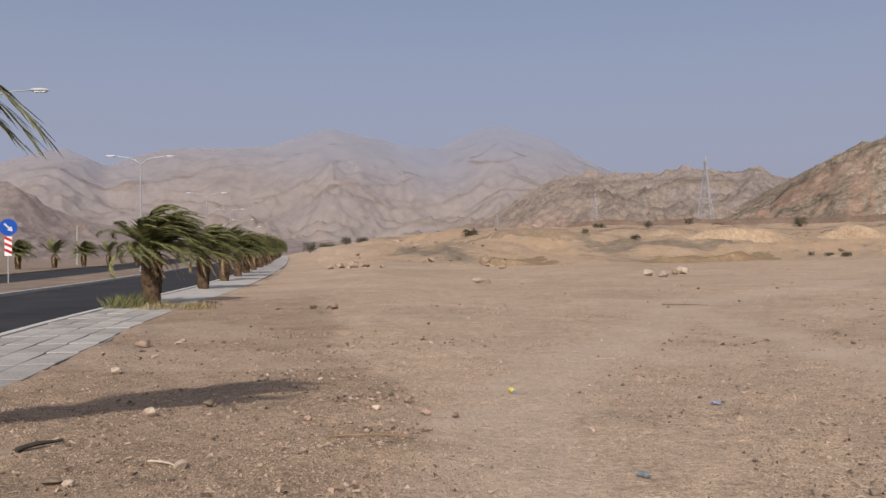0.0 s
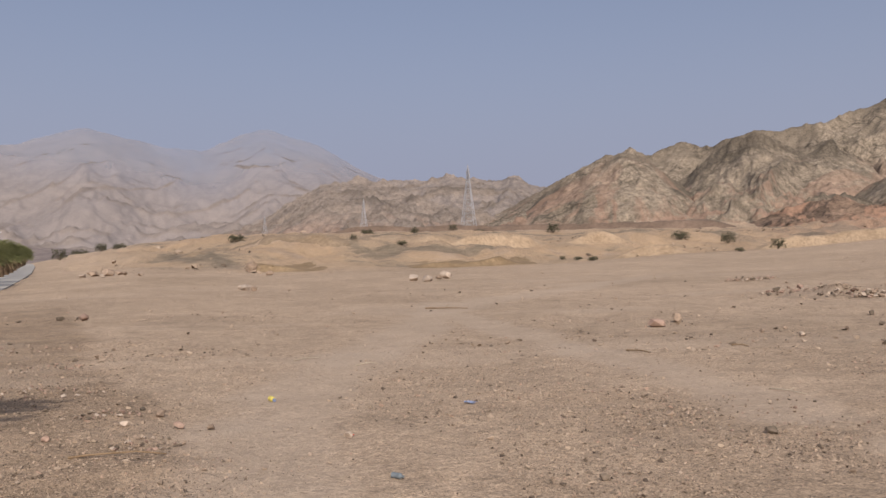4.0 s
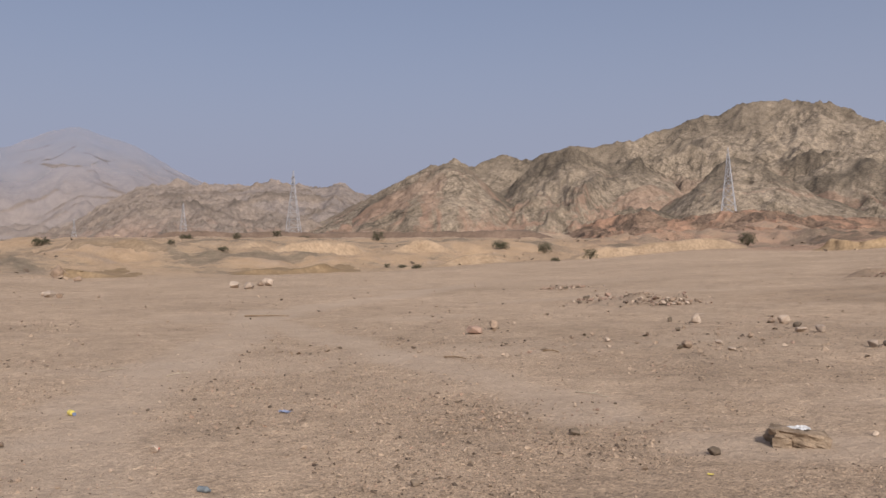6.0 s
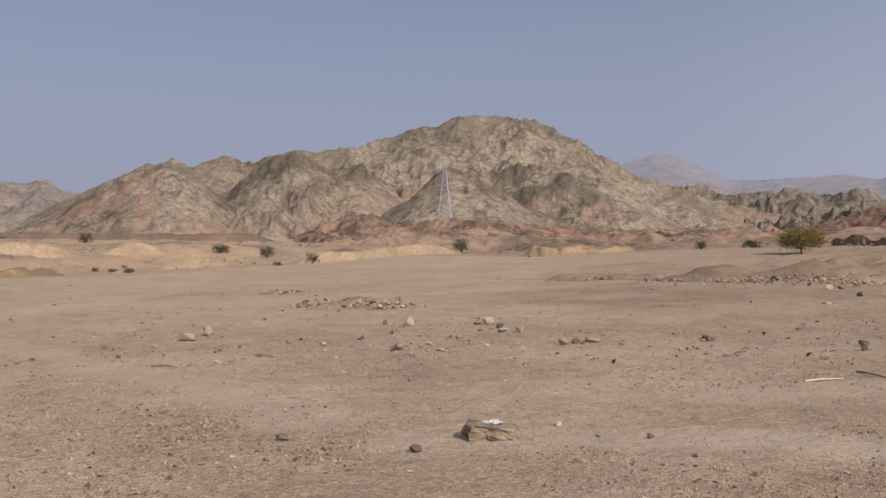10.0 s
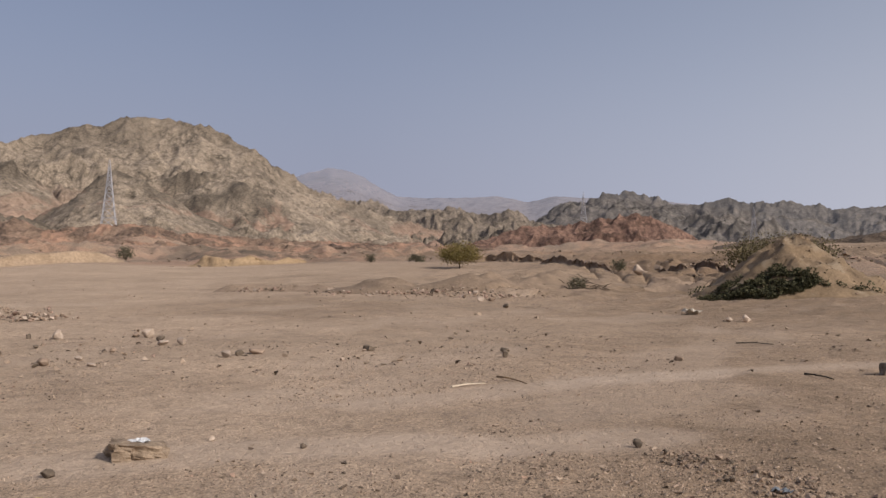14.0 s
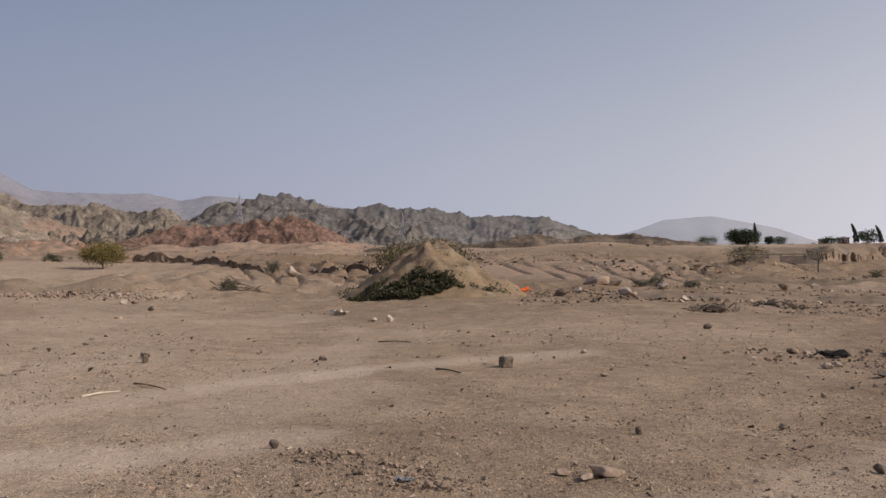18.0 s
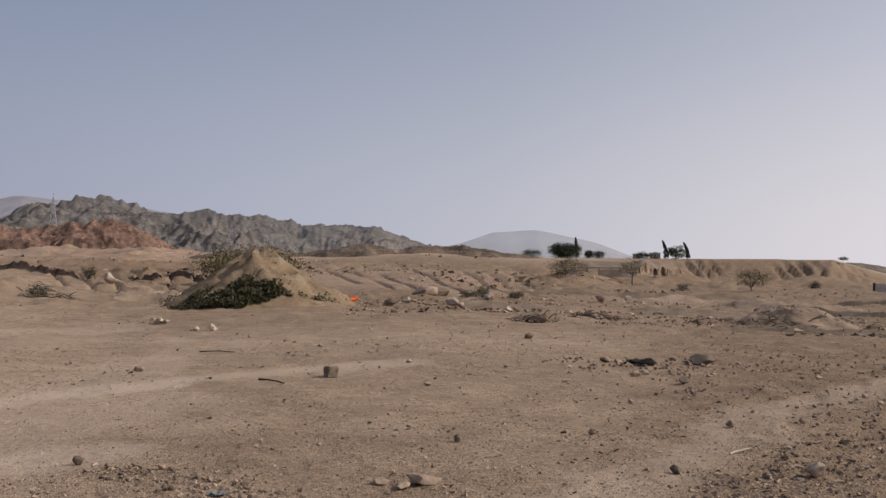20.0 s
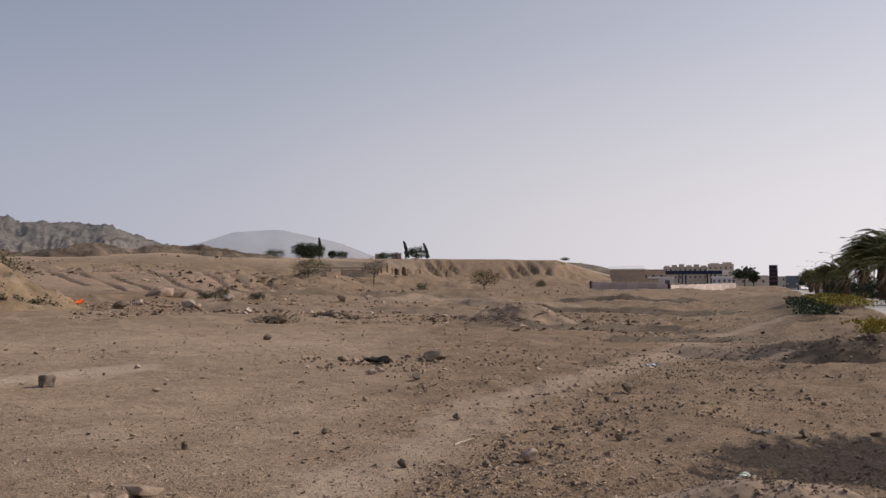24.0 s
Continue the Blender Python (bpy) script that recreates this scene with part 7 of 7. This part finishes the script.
def block(name, az, d, w, depth, h, mat, label, category="building", rows=0, cols=0, roof=None, parapet=0.0, merlons=0, turn=0.0, door=False, pitch=0.0):
    """A building whose front faces the plain: walls, roof, windows with frames, sill and pane."""
    top = tagged(new(name), label, category)
    bm = bmesh.new()
    box(bm, -w / 2, w / 2, 0, depth, -1, h, .03)
    body = part("wall", bm, mat, top)
    bm = bmesh.new()
    box(bm, -w / 2 - .15, w / 2 + .15, -.15, depth + .15, h, h + (.25 if roof else .15), .02)
    for v in bm.verts:
        v.co.z += pitch * v.co.y / depth
    part("roof", bm, roof or mat, top)
    for k in range(merlons):
        bm = bmesh.new()
        x = -w / 2 + w * (k + .5) / merlons
        hh = parapet * (.6 + .8 * ((k * 37) % 5) / 4)
        box(bm, x - w / merlons * .36, x + w / merlons * .36, .0, depth * .5, h + .152, h + .15 + hh, .03)
        part("roof_house", bm, mat, top)
    for r in range(rows):
        for c in range(cols):
            x, z = -w / 2 + w * (c + .5) / cols, h * (r + .45) / rows
            ww, wh = min(.9, w / cols * .4), min(1.0, h / rows * .34)
            bm = bmesh.new()
            box(bm, x - ww / 2 - .08, x + ww / 2 + .08, -.06, .02, z - .08, z + wh + .08, .01)
            win = part("window", bm, roof_white, top)
            bm = bmesh.new()
            box(bm, x - ww / 2, x + ww / 2, -.08, -.05, z, z + wh)
            part("pane", bm, dark_glass, win)
    if door:
        bm = bmesh.new()
        box(bm, -.6, .6, -.05, .02, 0, 2.1, .01)
        part("door", bm, dark_stone, top)
    top.matrix_world = at_bearing(az, d) @ pose(0, 0, 0, 0, 0, turn)
    return top


block("apartment_building", 128.9, 400, 18.5, 12, 9.3, plaster, "cream four-storey apartment house with stepped roof", "building", 3, 9, None, .8, 6)
block("apartment_building", 131.0, 396, 10.5, 12, 10.6, plaster, "cream four-storey apartment house with stepped roof", "building", 3, 5, None, .7, 2)
block("shed", 125.4, 250, 9.5, 8, 3.0, plaster_tan, "long tan shed with a sloping white roof", "shed", 0, 0, roof_white, pitch=1.1)
block("shed", 127.0, 262, 6.5, 8, 4.2, plaster_tan, "tan plastered service building", "building", 1, 3)
block("kiosk", 131.1, 165, 3.4, 3, 1.5, roof_white, "white fuel station kiosk with dark windows", "kiosk", 1, 4, roof_white)
block("shop_building", 132.6, 300, 12, 9, 4.0, plaster, "cream roadside shop building", "building", 1, 4)
block("house", 134.6, 420, 14, 10, 6.0, plaster, "distant cream plastered house by the road", "building", 2, 5)
block("house", 137.0, 460, 16, 10, 6.5, plaster_tan, "distant tan plastered house by the road", "building", 2, 5)
block("hut", 110.7, 262, 3.0, 3.0, 1.7, speckled("brick_red", (.30, .13, .08), (.42, .2, .13), 1, .9, .01), "small reddish hut among trees on the rise", "hut", 1, 2, roof_white, door=True)
block("hut", 109.6, 264, 2.4, 3, 1.4, plaster_tan, "small dark hut among trees on the rise", "hut", 1, 1)


def canopy(az, d, w, depth, h):
    top = tagged(new("fuel_canopy"), "dark blue fuel station canopy on slim columns", "canopy")
    bm = bmesh.new()
    box(bm, -w / 2, w / 2, 0, depth, h - 1.0, h, .03)
    part("fascia", bm, canopy_blue, top, "dark blue fascia")
    bm = bmesh.new()
    box(bm, w / 2 + .01, w / 2 + 2.0, 0, depth, h - .95, h + .05, .03)
    part("end_panel", bm, roof_white, top, "white end panel")
    for x in (-w * .22, -w * .16, -w * .10, w * .26, w * .32, w * .38):
        bm = bmesh.new()
        box(bm, x - .18, x + .18, depth * .4, depth * .4 + .36, -.3, h - 1.0, .02)
        part("column", bm, canopy_blue, top)
        bm = bmesh.new()
        box(bm, x - .4, x + .4, depth * .25, depth * .25 + .5, 0, 1.6, .04)
        part("fuel_pump", bm, lamp_grey, top)
    top.matrix_world = at_bearing(az, d)
    return top


canopy(129.3, 270, 17, 9, 5.4)
# boundary wall in front of the station
for i, (a0, d0, a1, d1, h, mat) in enumerate(((123.2, 128, 127.9, 122, 1.0, wall_pink), (128.0, 122, 131.9, 146, .95, wall_pink))):
    p, q = spot(a0, d0), spot(a1, d1)
    top = tagged(new("boundary_wall"), "low pinkish block boundary wall at the plain's edge", "wall")
    n = 8
    for k in range(n):
        bm = bmesh.new()
        L = (q - p).length / n
        box(bm, .0, L - .02, -.1, .1, -1.2, h, .015)
        pan = part("wall_panel", bm, mat, top)
        pan.matrix_local = pose(*(((q - p) * k / n).to_tuple()), 0, 0, math.degrees(math.atan2((q - p).y, (q - p).x)))
        bm = bmesh.new()
        box(bm, -.16, .16, -.16, .16, -1.2, h + .12, .02)
        post = part("pier", bm, mat, top)
        post.matrix_local = pan.matrix_local
    top.location = p
block("low_building", 125.9, 150, 7.5, 4, 1.4, plaster_tan, "low ochre walled yard behind the boundary wall", "building", 0, 0)
block("low_building", 127.5, 152, 4.0, 4, 1.9, roof_white, "white roofed kiosk behind the boundary wall", "kiosk", 1, 2)
# price totem
top = tagged(new("price_totem"), "tall dark station price board beside the road", "sign")
bm = bmesh.new()
box(bm, -.85, .85, -.2, .2, -.3, 4.7, .05)
board = part("board", bm, paint("totem_dark", (.03, .025, .03), .4), top)
for k in range(4):
    bm = bmesh.new()
    box(bm, -.6, .6, -.215, -.2, 1.2 + .8 * k, 1.65 + .8 * k)
    part("price_bar", bm, paint("totem_bar", (.10, .06, .07), .4), board)
top.matrix_world = at_bearing(134.05, 200)

# trees by the station and on the rise
def dense_tree(az, d, w, h, seed, label, mat=dark_green, trunk=.8, clumps=150):
    plant_at(shrub("tree", w, h, seed, mat, label, "tree", trunk, clumps, 16, .3, .1 * h, Vector((-.2, 0, .2))), az, d)


dense_tree(132.4, 240, 5.4, 5.7, 41, "flat-crowned feathery tree beside the fuel station", trunk=3.0, clumps=80)
dense_tree(132.9, 225, 2.6, 4.4, 42, "slim dark tree beside the fuel station", trunk=1.2, clumps=60)
dense_tree(105.1, 246, 7.4, 4.1, 43, "broad dark green tree on the rise", trunk=.02, clumps=320)
dense_tree(107.15, 250, 4.2, 2.0, 44, "small round dark tree on the rise", trunk=.02)
dense_tree(106.6, 252, 2.0, 2.3, 45, "small round dark tree on the rise", trunk=.1)
dense_tree(103.0, 250, 5.5, 2.0, 46, "low dark shrub on the rise", trunk=.1)
dense_tree(112.05, 262, 4.6, 3.9, 47, "wispy dark tree on the rise", trunk=.05, clumps=90)
dense_tree(110.0, 258, 4.4, 2.0, 48, "small round dark tree on the rise", trunk=.02)
dense_tree(136.0, 300, 6, 5, 49, "dark tree beside the road")
dense_tree(121.5, 222, 2.2, 1.9, 50, "lone small flat-topped tree on the rise", trunk=1.2, clumps=40)


def cypress(az, d, h, w, lean, seed):
    rnd = random.Random(seed)
    top = tagged(new("cypress"), "slim wind-bent dark cypress on the rise", "tree")
    bm = bmesh.new()
    tube(bm, [(0, 0, -.3), (lean * .3, 0, h * .4), (lean, 0, h * .9)], [.16, .1, .03], 6)
    part("trunk", bm, twig_bark, top)
    V, F = [], []
    for k in range(1300):
        t = rnd.random() ** .8
        r = w * .5 * (1 - t) ** .6 * (.5 + .6 * rnd.random()) * (.7 + .5 * noise.noise(Vector((t * 5, seed, 0))))
        a = rnd.uniform(0, 6.28)
        q = Vector((lean * t * t + r * math.cos(a), r * math.sin(a), h * (.08 + .92 * t)))
        u = Vector((rnd.uniform(-.5, .5), rnd.uniform(-.5, .5), 1)).normalized()
        v = u.cross(Vector((rnd.uniform(-1, 1), rnd.uniform(-1, 1), 0))).normalized()
        s = rnd.uniform(.2, .5)
        i = len(V)
        V += [q, q + u * s * .5 + v * s * .25, q + u * s, q + u * s * .5 - v * s * .25]
        F.append((i, i + 1, i + 2, i + 3))
    ob = new("crown", raw_mesh("crown", V, F, dark_green))
    ob.parent = top
    top.matrix_world = at_bearing(az, d)


cypress(105.85, 247, 5.6, 1.9, -.3, 1)
cypress(111.4, 262, 5.2, 2.2, -1.1, 2)
cypress(112.7, 262, 4.6, 1.8, -1.2, 3)

# unfinished concrete frame in the wash
frame_mat = speckled("raw_concrete", (.40, .33, .24), (.52, .44, .33), .6, .9, .01)
top = tagged(new("concrete_frame"), "low unfinished tan concrete frame in the wash", "structure frame")
for k in range(7):
    bm = bmesh.new()
    box(bm, -5.5 + k * 1.8, -5.2 + k * 1.8, 0, .3, -.3, 1.0, .01)
    part("post", bm, frame_mat, top)
for k in range(6):
    if k != 2:
        bm = bmesh.new()
        box(bm, -5.2 + k * 1.8, -3.7 + k * 1.8, .08, .22, -.3, .86, .01)
        part("wall_panel", bm, plaster_tan, top)
for x0, x1 in ((-5.6, -1.6), (-1.55, 5.6)):
    bm = bmesh.new()
    box(bm, x0, x1, -.05, .35, 1.0, 1.25, .01)
    part("beam", bm, frame_mat, top)
top.matrix_world = at_bearing(107.3, 141)

# long low embankment along the foot of the hills
rust_soil = speckled("rust_soil", (.12, .085, .062), (.22, .155, .115), .08, .95, .05, 12)
t = np.linspace(0, 1, 160)
az = np.radians(7 + 27 * t)
rows_ = []
for off, up in ((0, -.4), (2.5, 1.5), (7, 1.7), (12, -.4)):
    d = 255 - 25 * t + off + 3 * fbm(t * 20, t * 0, 3, 7)
    x, y = d * np.sin(az), d * np.cos(az)
    rows_.append(np.stack([x, y, ground_height(x, y, False) + (up + .4) * np.minimum(1, np.minimum(t, 1 - t) * 12) - .4 + .5 * fbm(t * 60, t * 0 + off, 3, 8)], 1))
tagged(new("embankment", grid_mesh("embankment", np.array(rows_), [rust_soil])), "long low rust-brown earth embankment", "embankment", kind="structure")

# planting along the pavement's edge
def hedge(x0, x1, o0, o1, h, seed, label, n=2600, mat=hedge_green):
    rnd = random.Random(seed)
    V, F = [], []
    for k in range(n):
        p = along(rnd.uniform(o0, o1), x=rnd.uniform(x0, x1))
        p = p + Vector((rnd.uniform(-.4, .4), rnd.uniform(-.4, .4), 0))
        q = Vector((p.x, p.y, p.z + h * rnd.random() ** .6 * (.6 + .6 * noise.noise(Vector((p.x, p.y, seed)))) ))
        u = Vector((rnd.uniform(-1, 1), rnd.uniform(-1, 1), rnd.uniform(.1, 1))).normalized()
        v = u.cross(Vector((rnd.uniform(-1, 1), rnd.uniform(-1, 1), 0.1))).normalized()
        s = rnd.uniform(.07, .16)
        i = len(V)
        V += [q, q + u * s * .5 + v * s * .3, q + u * s, q + u * s * .5 - v * s * .3]
        F.append((i, i + 1, i + 2, i + 3))
    return tagged(new("ground_cover", raw_mesh("ground_cover", V, F, mat)), label, "ground cover", kind="stuff")


hedge(27, 36, -1.6, .2, .4, 3, "yellow-green ground cover at the pavement's edge")
hedge(23, 34, -2.6, -1.6, .16, 5, "dark green creeping ground cover below the yellow planting", 3800, dark_green)
hedge(16.5, 20, -1.2, .2, .35, 4, "yellow-green ground cover at the pavement's edge", 1500)


# ---- paving slabs ----
bm = bmesh.new()
box(bm, -.285, .285, -.898, .898, -.03, .0, .008)
slab_mesh = bpy.data.meshes.new("paving_slab")
bm.to_mesh(slab_mesh)
bm.free()
slab_mesh.materials.append(concrete)
pavement = bpy.data.objects["pavement"]
length = np.concatenate([[0], np.cumsum(np.linalg.norm(np.diff(edge_line, axis=0), axis=1))])
s0 = float(np.interp(-34.0, -edge_line[:, 1], length))
rnd = random.Random(9)
for i in range(28):
    s_at = s0 + .9 + i * 1.8
    x, y = (float(np.interp(s_at, length, edge_line[:, c])) for c in (0, 1))
    z = float(np.interp(s_at, length, edge_z))
    k = int(np.argmin(abs(length - s_at)))
    turn = math.degrees(math.atan2(edge_side[k, 1], edge_side[k, 0]))
    for j in range(4):
        o = .31 + .6 * j + .01
        ob = new("paving_slab", slab_mesh)
        ob.parent = pavement
        ob.matrix_world = pose(x + edge_side[k, 0] * o, y + edge_side[k, 1] * o, z + .004 + rnd.uniform(-.004, .004), rnd.uniform(-.5, .5), rnd.uniform(-.5, .5), turn)
